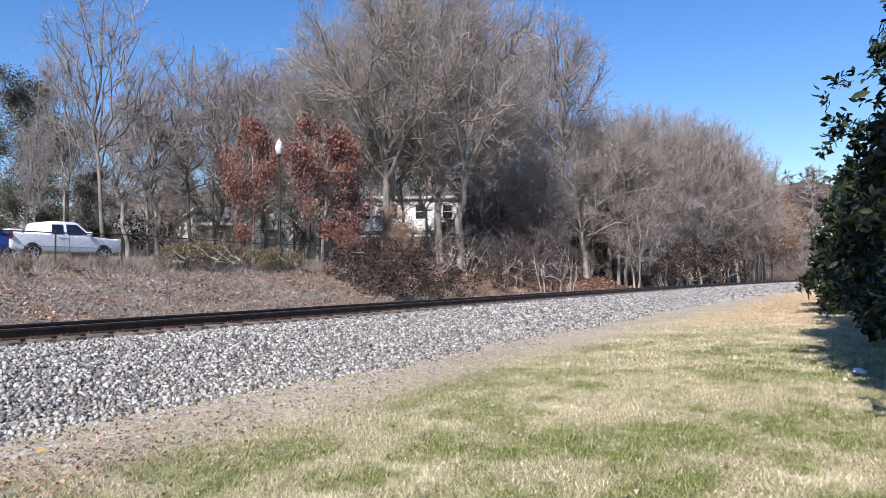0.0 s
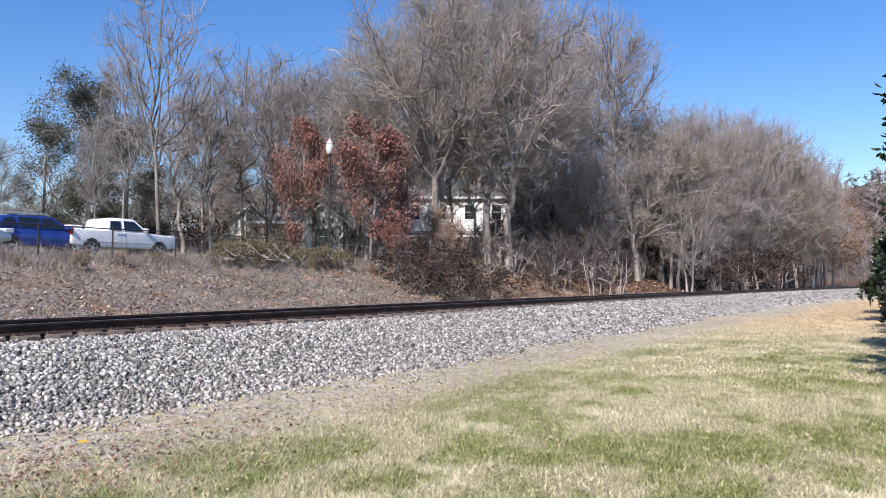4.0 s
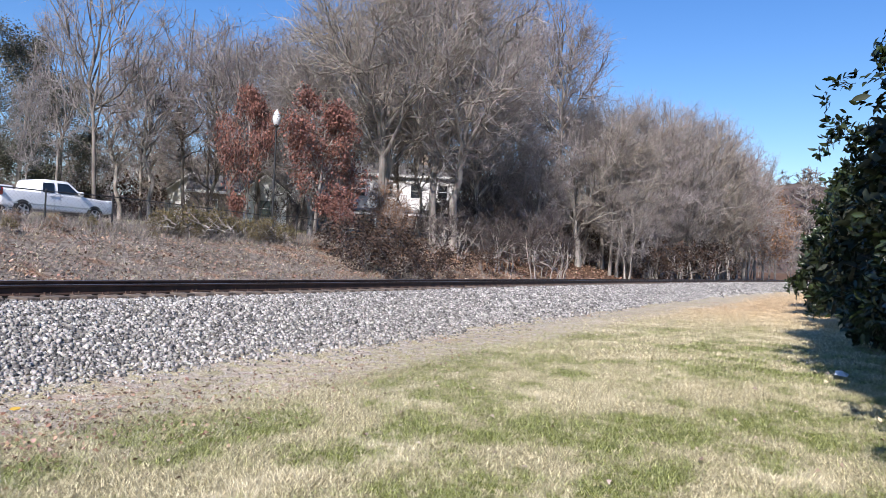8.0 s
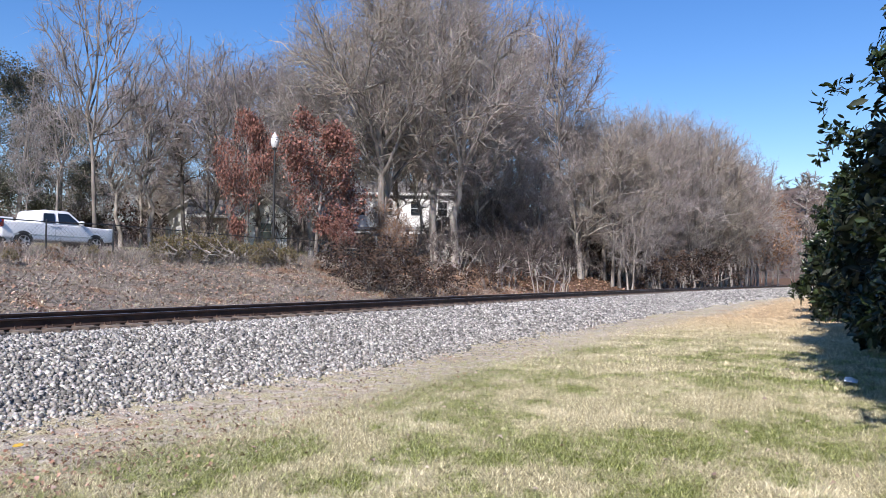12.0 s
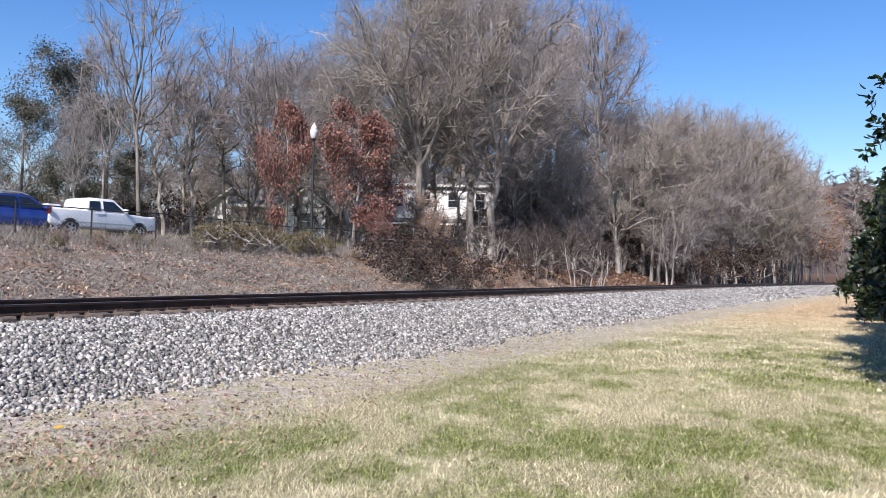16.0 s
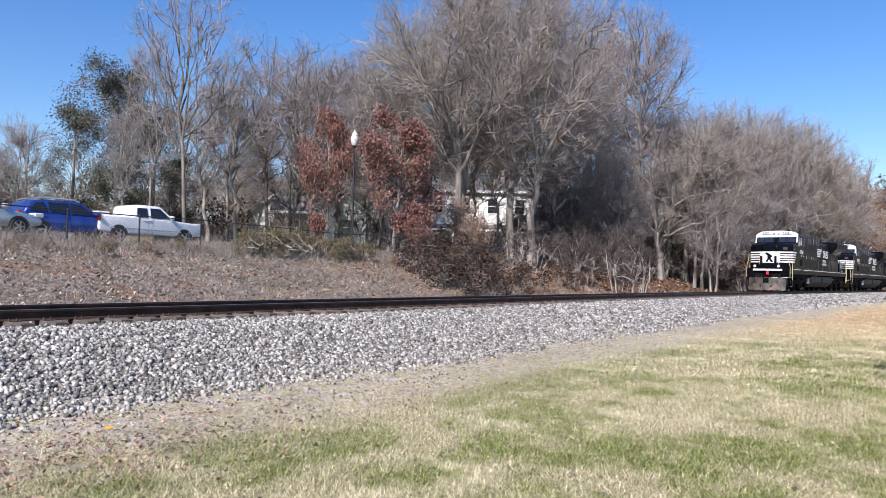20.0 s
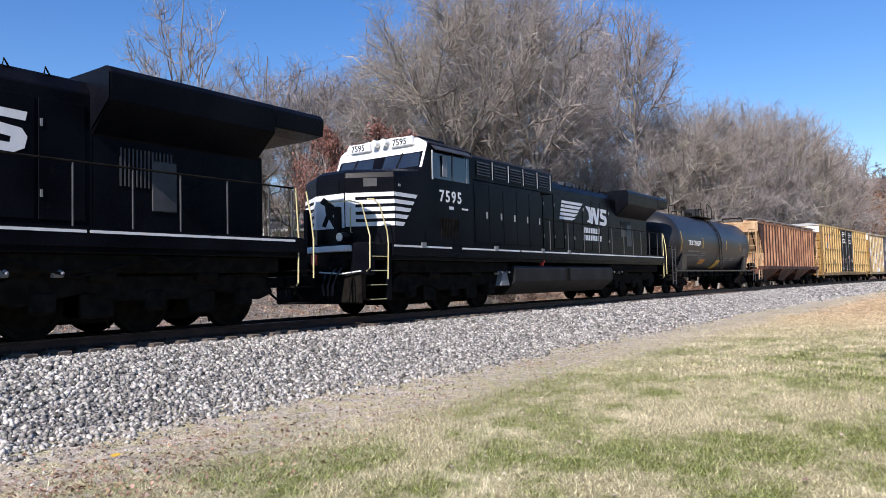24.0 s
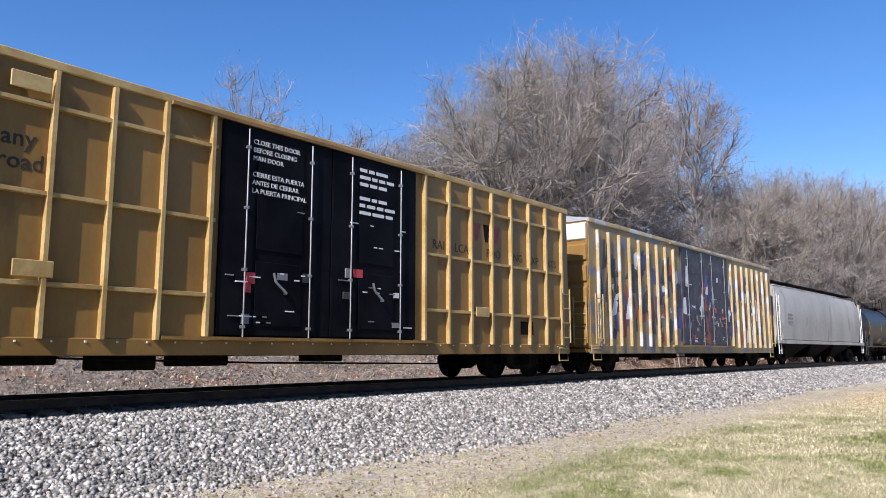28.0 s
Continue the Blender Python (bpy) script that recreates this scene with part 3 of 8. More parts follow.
M_REDGLASS = material("red_lamp_glass", (0.35, 0.01, 0.01), (0.45, 0.02, 0.02), rough=0.15, bump=0)
truck = vehicle("pickup_truck", "white extended-cab pickup truck parked behind the fence", "pickup truck", M_CARWHITE, 5.5, 1.95, 1.18, 1.80,
                [(-2.75, 0.5), (-2.72, 1.2), (-0.9, 1.2), (-0.88, 1.18), (1.1, 1.18), (2.5, 1.1), (2.74, 0.98), (2.75, 0.5), (2.2, 0.42), (-2.2, 0.42)],
                [(-1.0, 1.14), (-0.92, 1.7), (-0.75, 1.8), (0.45, 1.8), (1.25, 1.16)],
                [[(-0.85, 1.22), (-0.8, 1.64), (-0.28, 1.66), (-0.28, 1.22)], [(-0.12, 1.22), (-0.12, 1.68), (0.42, 1.68), (0.98, 1.22)]], 0.37, (-1.75, 1.75), ((-0.3,), (-0.55,)))
part("tool_box", Shape().box(-2.7, -2.1, -0.8, 0.8, 1.18, 1.36), M_CARWHITE, truck, "white tool box in the bed", bevel=0.03)
for s in (-1, 1):
    part("side_moulding", Shape().box(-2.2, 2.2, min(s * 0.97, s * 0.985), max(s * 0.97, s * 0.985), 0.62, 0.68), M_CARSILVER, truck)
suv = vehicle("suv", "metallic blue crossover parked behind the fence", "car", M_CARBLUE, 4.6, 1.85, 1.02, 1.62,
              [(-2.3, 0.45), (-2.28, 1.0), (-1.9, 1.04), (0.9, 1.02), (1.9, 0.95), (2.24, 0.82), (2.3, 0.45), (1.8, 0.32), (-1.8, 0.32)],
              [(-2.1, 0.98), (-1.75, 1.5), (-1.3, 1.6), (0.1, 1.62), (0.45, 1.55), (1.25, 1.0)],
              [[(-1.85, 1.08), (-1.6, 1.45), (-1.28, 1.5), (-1.1, 1.08)], [(-1.0, 1.08), (-1.1, 1.5), (-0.25, 1.52), (-0.2, 1.08)], [(-0.1, 1.08), (-0.15, 1.52), (0.3, 1.5), (0.95, 1.08)]], 0.35, (-1.42, 1.38), ((-0.45,), (-1.35,)))
for s in (-1, 1):
    part("roof_rail", Shape().tube([(-1.6, s * 0.72, 1.6), (-1.4, s * 0.72, 1.68), (0.0, s * 0.72, 1.69), (0.3, s * 0.72, 1.61)], 0.03, 6), M_CARSILVER, suv, "silver roof rail")
sedan = vehicle("sedan", "silver saloon car parked behind the fence", "car", M_CARSILVER, 4.6, 1.8, 0.92, 1.44,
                [(-2.3, 0.42), (-2.28, 0.9), (-1.5, 0.95), (1.0, 0.92), (2.0, 0.78), (2.28, 0.65), (2.3, 0.42), (1.8, 0.28), (-1.8, 0.28)],
                [(-1.7, 0.9), (-0.95, 1.38), (-0.6, 1.44), (0.2, 1.42), (1.15, 0.9)],
                [[(-1.3, 0.97), (-0.85, 1.32), (-0.3, 1.35), (-0.3, 0.97)], [(-0.2, 0.97), (-0.2, 1.35), (0.2, 1.33), (0.85, 0.97)]], 0.32, (-1.35, 1.4), ((-0.45,),))
for car, x, y, turn in ((truck, 20.75, 32.0, 0.02), (suv, 17.0, 32.0, 0.0), (sedan, 12.1, 29.4, 0.03)):
    car.matrix_basis = Matrix.Translation((x, y, land(x, y))) @ Matrix.Rotation(turn, 4, "Z")


def window(house, x, y, z, w, h, out=-1, along="x"):
    """A framed window in a wall that faces out along y."""
    pane = part("window", Shape().box(x - w / 2, x + w / 2, y + out * 0.02, y + out * 0.0, z, z + h), M_PANE, house, "dark window pane")
    for a, b, c, d in ((x - w / 2 - 0.08, x + w / 2 + 0.08, z - 0.08, z), (x - w / 2 - 0.08, x + w / 2 + 0.08, z + h, z + h + 0.08), (x - w / 2 - 0.08, x - w / 2, z, z + h), (x + w / 2, x + w / 2 + 0.08, z, z + h), (x - w / 2, x + w / 2, z + h / 2 - 0.025, z + h / 2 + 0.025)):
        part("window_frame", Shape().box(a, b, y + out * 0.05, y, c, d), M_SIDING, pane)


def house(az, dist, w, d, storeys, rise, label, wall, porch=False, gable_front=False):
    x, y = dist * math.sin(radians(az)), dist * math.cos(radians(az))
    h = tagged(new("house"), label, "house")
    h.matrix_basis = Matrix.Translation((x, y, land(x, y) - 0.2)) @ Matrix.Rotation(radians(-az), 4, "Z")
    top = 3.1 * storeys + 0.4
    part("wall", Shape().box(-w / 2, w / 2, 0, d, 0, top), wall, h)
    for k in range(int(top / 0.3)):
        part("siding_board", Shape().prism([(0, 0.3 * k), (-0.022, 0.3 * k), (0, 0.3 * k + 0.29)], -w / 2, w / 2, "x"), wall, h)
    e = 0.35
    if gable_front:
        part("gable", Shape().prism([(-w / 2, top), (w / 2, top), (0, top + rise)], 0, 0.15), wall, h)
        roof = [(-w / 2 - e, top - 0.12), (0, top + rise + 0.12), (w / 2 + e, top - 0.12), (w / 2 + e, top - 0.28), (0, top + rise - 0.05), (-w / 2 - e, top - 0.28)]
        part("roof", Shape().prism(roof, -e, d + e), M_SHINGLE, h, "grey shingle roof")
        part("eave_trim", Shape().prism([(-w / 2 - e, top - 0.3), (0, top + rise - 0.07), (w / 2 + e, top - 0.3), (w / 2 + e, top - 0.45), (0, top + rise - 0.25), (-w / 2 - e, top - 0.45)], -e - 0.02, -e + 0.03), M_SIDING, h)
    else:
        roof = [(-e, top - 0.1), (d / 2, top + rise), (d + e, top - 0.1), (d + e, top - 0.25), (d / 2, top + rise - 0.16), (-e, top - 0.25)]
        part("roof", Shape().prism(roof, -w / 2 - e, w / 2 + e, "x"), M_SHINGLE, h, "grey shingle roof")
        part("eave_trim", Shape().box(-w / 2 - e, w / 2 + e, -e - 0.03, -e, top - 0.35, top - 0.1), M_SIDING, h)
        part("chimney", Shape().box(w / 4, w / 4 + 0.7, d / 2 - 0.35, d / 2 + 0.35, top + rise - 0.6, top + rise + 0.9), M_BRICK_TAN, h, bevel=0.03)
    n = max(1, int(w / 2.6))
    for s in range(storeys):
        for k in range(n):
            window(h, -w / 2 + w * (k + 0.5) / n, -0.03, 3.1 * s + 1.15, 0.9, 1.4)
    if porch:
        part("porch_roof", Shape().prism([(-2.6, 2.65), (0, 3.1), (0, 2.95), (-2.6, 2.5)], -w / 2, w / 2 - 2.2, "x"), M_SHINGLE, h, "lean-to porch roof")
        part("porch_beam", Shape().box(-w / 2, w / 2 - 2.2, -2.6, -2.48, 2.3, 2.5), M_SIDING, h)
        for k in range(5):
            px = -w / 2 + 0.2 + (w - 2.6) * k / 4
            part("porch_post", Shape().box(px - 0.07, px + 0.07, -2.58, -2.44, 0, 2.4), M_SIDING, h, bevel=0.01)
        part("corner_board", Shape().box(w / 2 - 0.2, w / 2 + 0.02, -0.05, 0.0, 0, top), M_SIDING, h)
    return h


house(56.8, 74, 13.6, 8.0, 2, 1.6, "white two-storey house behind the trees", M_SIDING, porch=True)
house(42.3, 74, 4.6, 8.0, 1, 1.9, "small white gabled house with a grey roof", M_SIDING, gable_front=True)
house(45.3, 70, 7.5, 6.0, 1, 1.6, "low tan outbuilding with a grey roof", M_BRICK_TAN)
house(47.6, 66, 3.6, 5.0, 1, 1.4, "small pale shed with a grey roof", M_SIDING, gable_front=True)

# ---- train: running gear ----
M_LOCO = material("black_loco_paint", (0.003, 0.0034, 0.0055), (0.0065, 0.007, 0.010), scale=1.2, spec=0.05, rough=0.3, fine=30, bump=0.06, fine_mix=0.15, spot=(0.013, 0.012, 0.012), spot_at=0.66, spot_scale=2.5)
M_UNDER = material("grimy_running_gear", (0.006, 0.0055, 0.005), (0.016, 0.014, 0.012), scale=5, spec=0.06, rough=0.85, fine=40, bump=0.3)
M_TANKGREY = material("dusty_fuel_tank_paint", (0.012, 0.012, 0.013), (0.024, 0.0235, 0.022), scale=1.4, rough=0.6, fine=40, bump=0.1, spot=(0.04, 0.035, 0.03), spot_at=0.66, spec=0.2)
M_WHITE = material("white_paint", (0.74, 0.75, 0.75), (0.82, 0.82, 0.81), scale=3, rough=0.45, fine=40, bump=0.05, fine_mix=0.12, spot=(0.52, 0.50, 0.47), spot_at=0.68)
M_SAFETY = material("yellow_safety_paint", (0.68, 0.41, 0.04), (0.76, 0.50, 0.08), scale=4, rough=0.5, bump=0)
M_PLOW = material("worn_plow_steel", (0.035, 0.032, 0.03), (0.12, 0.10, 0.085), scale=2.2, rough=0.65, metal=0.3, fine=30, spot=(0.21, 0.10, 0.055), spot_at=0.58)
M_GLASS = material("dark_cab_glass", (0.015, 0.02, 0.03), (0.02, 0.028, 0.04), scale=2, rough=0.06, bump=0, spec=0.8, rough_vary=0.03)
M_LENS = material("headlight_glass", (0.75, 0.74, 0.68), (0.85, 0.84, 0.8), rough=0.15, bump=0)
M_REDLENS = material("red_marker", (0.6, 0.03, 0.03), (0.7, 0.05, 0.04), rough=0.3, bump=0)
M_RAILPALE = material("pale_yellow_handrail_paint", (0.60, 0.53, 0.24), (0.72, 0.65, 0.36), scale=4, rough=0.5, bump=0)
M_DARKGREY = material("dark_grey_painted_metal", (0.03, 0.031, 0.033), (0.055, 0.056, 0.058), scale=3, rough=0.5, bump=0.05)
M_STEEL = material("bright_worn_steel", (0.35, 0.34, 0.33), (0.5, 0.49, 0.47), rough=0.4, metal=0.8, bump=0.1)
M_GREYPANEL = material("grey_metal_panel", (0.17, 0.18, 0.19), (0.25, 0.26, 0.27), scale=2, rough=0.55, bump=0.1)
MOVING = []          # (thing, place along the train at 23 s)
ROLLING = []         # (wheelset, its pose in its bogie, radius)


def wheel_mesh(r, name="wheelset"):
    sh = Shape()
    for side in (-1, 1):
        y = side * 0.75
        prof = [(0.10, 0.09), (r * 0.35, 0.05), (r * 0.8, 0.035), (r * 0.86, 0.07), (r, 0.068), (r + 0.001, -0.04), (r + 0.028, -0.055), (r + 0.02, -0.07), (r * 0.84, -0.07), (r * 0.8, -0.02), (r * 0.35, -0.03), (0.10, -0.07)]
        sh.loft([[(math.cos(a) * q, y + side * w, math.sin(a) * q) for q, w in prof] for a in [2 * math.pi * k / 28 for k in range(29)]], caps=False)
        sh.tube([(0, y + side * 0.05, 0), (0, y + side * 0.36, 0)], 0.10, 10)
        for k in range(3):
            a = 2.1 * k
            sh.tube([(math.cos(a) * 0.06, y + side * 0.36, math.sin(a) * 0.06), (math.cos(a) * 0.06, y + side * 0.385, math.sin(a) * 0.06)], 0.018, 6)
    sh.tube([(0, -0.8, 0), (0, 0.8, 0)], 0.085, 10)
    return mesh_of(name, sh, M_UNDER, smooth_angle=35)


WHEEL_CAR, WHEEL_LOCO = wheel_mesh(0.46), wheel_mesh(0.535)


def spring(sh, x, y, z0, z1, r=0.06):
    pts = [(x + r * math.cos(k * 0.9), y + r * math.sin(k * 0.9), z0 + (z1 - z0) * k / 24) for k in range(25)]
    sh.tube(pts, 0.014, 4)


def freight_bogie(car, x):
    bogie = part("bogie", Shape().box(-0.28, 0.28, -1.05, 1.05, 0.42, 0.78), M_UNDER, car, "grimy four-wheel bogie", bevel=0.03, at=(x, 0, 0))
    for y in (-1.02, 1.02):
        sh = Shape().prism([(-1.05, 0.36), (-1.05, 0.58), (-0.8, 0.66), (-0.35, 0.88), (0.35, 0.88), (0.8, 0.66), (1.05, 0.58), (1.05, 0.36), (0.72, 0.36), (0.36, 0.22), (-0.36, 0.22), (-0.72, 0.36)], y - 0.09, y + 0.09)
        part("side_frame", sh, M_UNDER, bogie, bevel=0.02)
        sh = Shape()
        for dx in (-0.18, 0.0, 0.18):
            spring(sh, dx, y - math.copysign(0.12, -y), 0.34, 0.62)
        part("spring_nest", sh, M_UNDER, bogie)
    for dx in (-0.885, 0.885):
        ws = part("wheelset", WHEEL_CAR, None, bogie, at=(dx, 0, 0.46))
        ROLLING.append((ws, (dx, 0, 0.46), 0.46))
    return bogie


def loco_bogie(car, x):
    bogie = part("bogie", Shape().box(-2.3, 2.3, -0.6, 0.6, 0.62, 0.95), M_UNDER, car, "grimy six-wheel power bogie", bevel=0.04, at=(x, 0, 0))
    for y in (-1.12, 1.12):
        sh = Shape().prism([(-2.65, 0.62), (-2.5, 0.9), (-2.2, 1.05), (-1.4, 0.98), (1.4, 0.98), (2.2, 1.05), (2.5, 0.9), (2.65, 0.62), (2.3, 0.5), (1.2, 0.72), (0.7, 0.56), (-0.7, 0.56), (-1.2, 0.72), (-2.3, 0.5)], y - 0.1, y + 0.1)
        part("side_frame", sh, M_UNDER, bogie, bevel=0.025)
        for dx in (-1.9, 0.0, 1.9):
            sh = Shape().box(dx - 0.2, dx + 0.2, y - 0.16, y + 0.16, 0.38, 0.74)
            part("axle_box", sh, M_UNDER, bogie, bevel=0.05)
            sh = Shape()
            spring(sh, dx - 0.28, y, 0.6, 1.0, 0.075)
            spring(sh, dx + 0.28, y, 0.6, 1.0, 0.075)
            part("axle_springs", sh, M_UNDER, bogie)
        for dx in (-1.0, 1.0):
            part("brake_cylinder", Shape().tube([(dx - 0.22, y * 1.1, 0.98), (dx + 0.22, y * 1.1, 0.98)], 0.11, 10), M_UNDER, bogie, smooth_angle=40)
            part("traction_motor", Shape().box(dx - 0.6, dx + 0.6, -0.62, 0.62, 0.2, 0.7), M_UNDER, bogie, bevel=0.05) if y < 0 else None
            part("brake_hanger", Shape().box(dx - 0.28, dx + 0.28, y - 0.05, y + 0.05, 0.3, 0.7), M_UNDER, bogie, bevel=0.02)
            part("sand_pipe", Shape().tube([(dx, y, 1.0), (dx + 0.1, y, 0.5), (dx + 0.35, y * 0.8, 0.12)], 0.02, 6), M_UNDER, bogie)
    for dx in (-1.9, 0.0, 1.9):
        ws = part("wheelset", WHEEL_LOCO, None, bogie, at=(dx, 0, 0.535))
        ROLLING.append((ws, (dx, 0, 0.535), 0.535))


def coupler(car, x, way):
    sh = Shape().box(min(x, x - way * 0.75), max(x, x - way * 0.75), -0.12, 0.12, 0.72, 0.95)
    sh.prism([(x - way * 0.28, -0.15), (x - way * 0.05, -0.2), (x + way * 0.06, -0.12), (x - way * 0.02, 0.0), (x + way * 0.06, 0.16), (x - way * 0.1, 0.22), (x - way * 0.28, 0.15)], 0.66, 1.0, "z")
    part("coupler", sh, M_UNDER, car, bevel=0.02)
    for y in (-0.45, 0.42):
        pts = [(x - way * 0.55, y, 0.85), (x - way * 0.25, y, 0.62), (x, y * 0.9, 0.42), (x + way * 0.05, y * 0.8, 0.36)]
        part("air_hose", Shape().tube(pts, 0.03, 6), M_UNDER, car, smooth_angle=50)


def rod(name, car, pts, r, mat, label=""):
    return part(name, Shape().tube(pts, r, 6), mat, car, label, smooth_angle=50)


def locomotive(number, plain_nose):
    """Six-axle freight engine. x runs from its front to its rear, y to the far side."""
    car = tagged(new("locomotive"), "black diesel locomotive with white striped nose and lettering", "locomotive", "locomotives of the train")
    P = lambda name, sh, m=M_LOCO, label="", bevel=0.0, smooth_angle=0.0: part(name, sh, m, car, label, bevel, smooth_angle)
    P("underframe", Shape().box(1.2, 21.2, -1.48, 1.48, 1.32, 1.70), bevel=0.02)
    P("belly_gear", Shape().box(1.9, 20.6, -1.15, 1.15, 0.92, 1.34), M_UNDER, bevel=0.03)
    for x in (4.75, 18.0):
        P("bogie_skirt", Shape().box(x - 2.7, x + 2.7, -1.36, 1.36, 1.02, 1.34), M_UNDER, bevel=0.04)
    for x in (3.1, 4.75, 6.4, 16.35, 18.0, 19.65):
        P("traction_motor", Shape().tube([(x + 0.55, -0.62, 0.62), (x + 0.55, 0.62, 0.62)], 0.36, 12).box(x + 0.1, x + 0.9, -0.55, 0.55, 0.62, 1.0), M_UNDER, bevel=0.03)
    P("deck_edge", Shape().box(1.8, 21.15, -1.55, -1.49, 1.42, 1.72))
    P("deck_edge", Shape().box(1.8, 21.15, 1.49, 1.55, 1.42, 1.72))
    for a, b in ((1.82, 4.25), (4.75, 7.9), (8.0, 12.1), (12.15, 16.6), (16.65, 20.95)):
        for y in (-1.556, 1.552):
            P("sill_stripe", Shape().box(a, b, y, y + 0.005, 1.63, 1.675), M_WHITE, "white line along the deck edge")
    for x in (2.9, 6.4, 9.3, 11.2):
        P("jacking_pad", Shape().box(x, x + 0.18, -1.585, -1.555, 1.62, 1.76), M_GREYPANEL)
    # fuel tank and air gear
    P("fuel_tank", Shape().prism([(-1.45, 1.22), (-1.5, 1.12), (-1.5, 0.72), (-1.05, 0.34), (1.05, 0.34), (1.5, 0.72), (1.5, 1.12), (1.45, 1.22)], 7.65, 15.2, "x"), M_TANKGREY, "dull grey-black fuel tank", bevel=0.03)
    P("sight_gauge", Shape().box(11.2, 11.4, -1.53, -1.49, 0.72, 1.15), M_UNDER)
    P("filler_cap", Shape().tube([(9.6, -1.35, 1.2), (9.6, -1.45, 1.42)], 0.07, 8), M_REDLENS, smooth_angle=40)
    P("air_reservoir", Shape().tube([(15.4, -1.1, 1.1), (16.6, -1.1, 1.1)], 0.19, 12), M_UNDER, smooth_angle=40)
    for x in (15.4, 16.2, 6.9, 7.3):
        P("valve", Shape().box(x, x + 0.16, -1.35, -1.15, 0.95, 1.2).tube([(x + 0.08, -1.35, 1.05), (x + 0.08, -1.48, 1.0)], 0.035, 6), M_GREYPANEL, bevel=0.02)
    rod("brake_pipe", car, [(15.3, -1.4, 1.25), (16.5, -1.42, 0.95), (17.6, -1.42, 1.2), (18.4, -1.42, 1.28)], 0.022, M_UNDER)
    rod("brake_pipe", car, [(17.8, -1.44, 1.3), (18.3, -1.45, 1.12), (18.9, -1.45, 1.3)], 0.02, M_UNDER)
    P("sand_box", Shape().prism([(6.95, 0.62), (7.5, 0.62), (7.35, 1.0), (7.1, 1.0)], -1.4, -1.1), M_GREYPANEL, bevel=0.02)
    # front: plow, end plate, steps
    ys = [-1.3 + 2.6 * k / 10 for k in range(11)]
    front, back = [], []
    for y in ys:
        bow = 0.42 * (1 - (y / 1.3) ** 2)
        front.append([(0.62 - bow, y, 0.10), (0.72 - bow, y, 0.35), (0.82 - bow * 0.9, y, 0.7), (0.84 - bow * 0.8, y, 1.02)])
        back.append([(p[0] + 0.03, p[1], p[2]) for p in front[-1]])
    rings = [f + b[::-1] for f, b in zip(front, back)]
    if plain_nose:
        P("plow", Shape().loft(rings), M_PLOW, "bare scratched steel pilot plow with rust", smooth_angle=40)
    else:
        P("pilot_plate", Shape().prism([(0.86, 0.3), (0.8, 0.34), (0.8, 1.0), (0.86, 1.02)], -1.4, 1.4), M_UNDER, "grimy flat pilot plate", bevel=0.01)
    P("end_plate", Shape().box(0.95, 1.2, -1.5, 1.5, 0.95, 1.72), bevel=0.02)
    P("anticlimber", Shape().box(0.72, 0.96, -1.0, 1.0, 1.52, 1.66), M_WHITE, "white front beam", bevel=0.015)
    coupler(car, 0.35, -1)
    P("marker_lamp", Shape().box(0.66, 0.72, -0.13, 0.06, 1.22, 1.48), M_REDLENS, "red tail marker", bevel=0.02)
    for y in (-0.78, 0.88):
        P("ditch_light", Shape().tube([(0.78, y, 1.86), (0.98, y, 1.86)], 0.12, 12), M_LOCO, smooth_angle=40)
        P("ditch_lens", Shape().tube([(0.765, y, 1.86), (0.785, y, 1.86)], 0.1, 12), M_LENS, "round ditch light glass")
    for k, (y, dz) in enumerate(((-0.8, 0.0), (-0.62, 0.08), (-0.45, -0.05), (0.5, 0.05), (0.68, 0.0), (0.86, 0.06))):
        rod("hose", car, [(0.95, y, 1.3), (0.72, y, 1.1 + dz), (0.6, y * 0.9, 0.75), (0.62, y * 0.8, 0.5 + dz), (0.7, y * 0.75, 0.4)], 0.032, M_UNDER)
    rod("jumper_cable", car, [(0.9, -1.0, 1.4), (0.7, -0.6, 1.12), (0.62, -0.2, 1.02), (0.7, 0.3, 1.16), (0.9, 0.8, 1.4)], 0.035, M_UNDER)
    P("pilot_backing", Shape().box(0.86, 0.96, -1.4, 1.4, 0.4, 1.0), M_UNDER)
    for y in (-0.62, 0.6):
        P("hose_rack", Shape().box(0.78, 0.96, y - 0.28, y + 0.28, 1.12, 1.3), M_UNDER, bevel=0.02)
        for k in range(3):
            rod("hose", car, [(0.8, y - 0.2 + 0.18 * k, 1.15), (0.62, y - 0.2 + 0.18 * k, 0.98), (0.52, y - 0.16 + 0.16 * k, 0.72), (0.55, y - 0.12 + 0.13 * k, 0.5)], 0.026, M_DARKGREY)
    rod("cut_lever", car, [(0.75, -1.45, 1.05), (0.7, -0.9, 1.0), (0.6, -0.3, 1.05)], 0.018, M_WHITE, "white uncoupling lever")
    for y in (-1.5, 1.5):
        w = math.copysign(0.55, -y)
        for k in range(4):
            z = 0.38 + 0.33 * k
            x = 0.98 + 0.02 * k
            P("step", Shape().box(x, x + 0.62, min(y, y + w), max(y, y + w), z, z + 0.03), M_UNDER)
            P("step_edge", Shape().box(x + 0.02, x + 0.6, y - 0.006 if y < 0 else y - 0.002, y + 0.002 if y < 0 else y + 0.006, z + 0.012, z + 0.028), M_RAILPALE, "worn pale step edge")
        P("step_side", Shape().box(1.62, 1.78, min(y, y + w * 0.15), max(y, y + w * 0.15), 0.36, 1.72), M_LOCO)
        q = y * 1.01
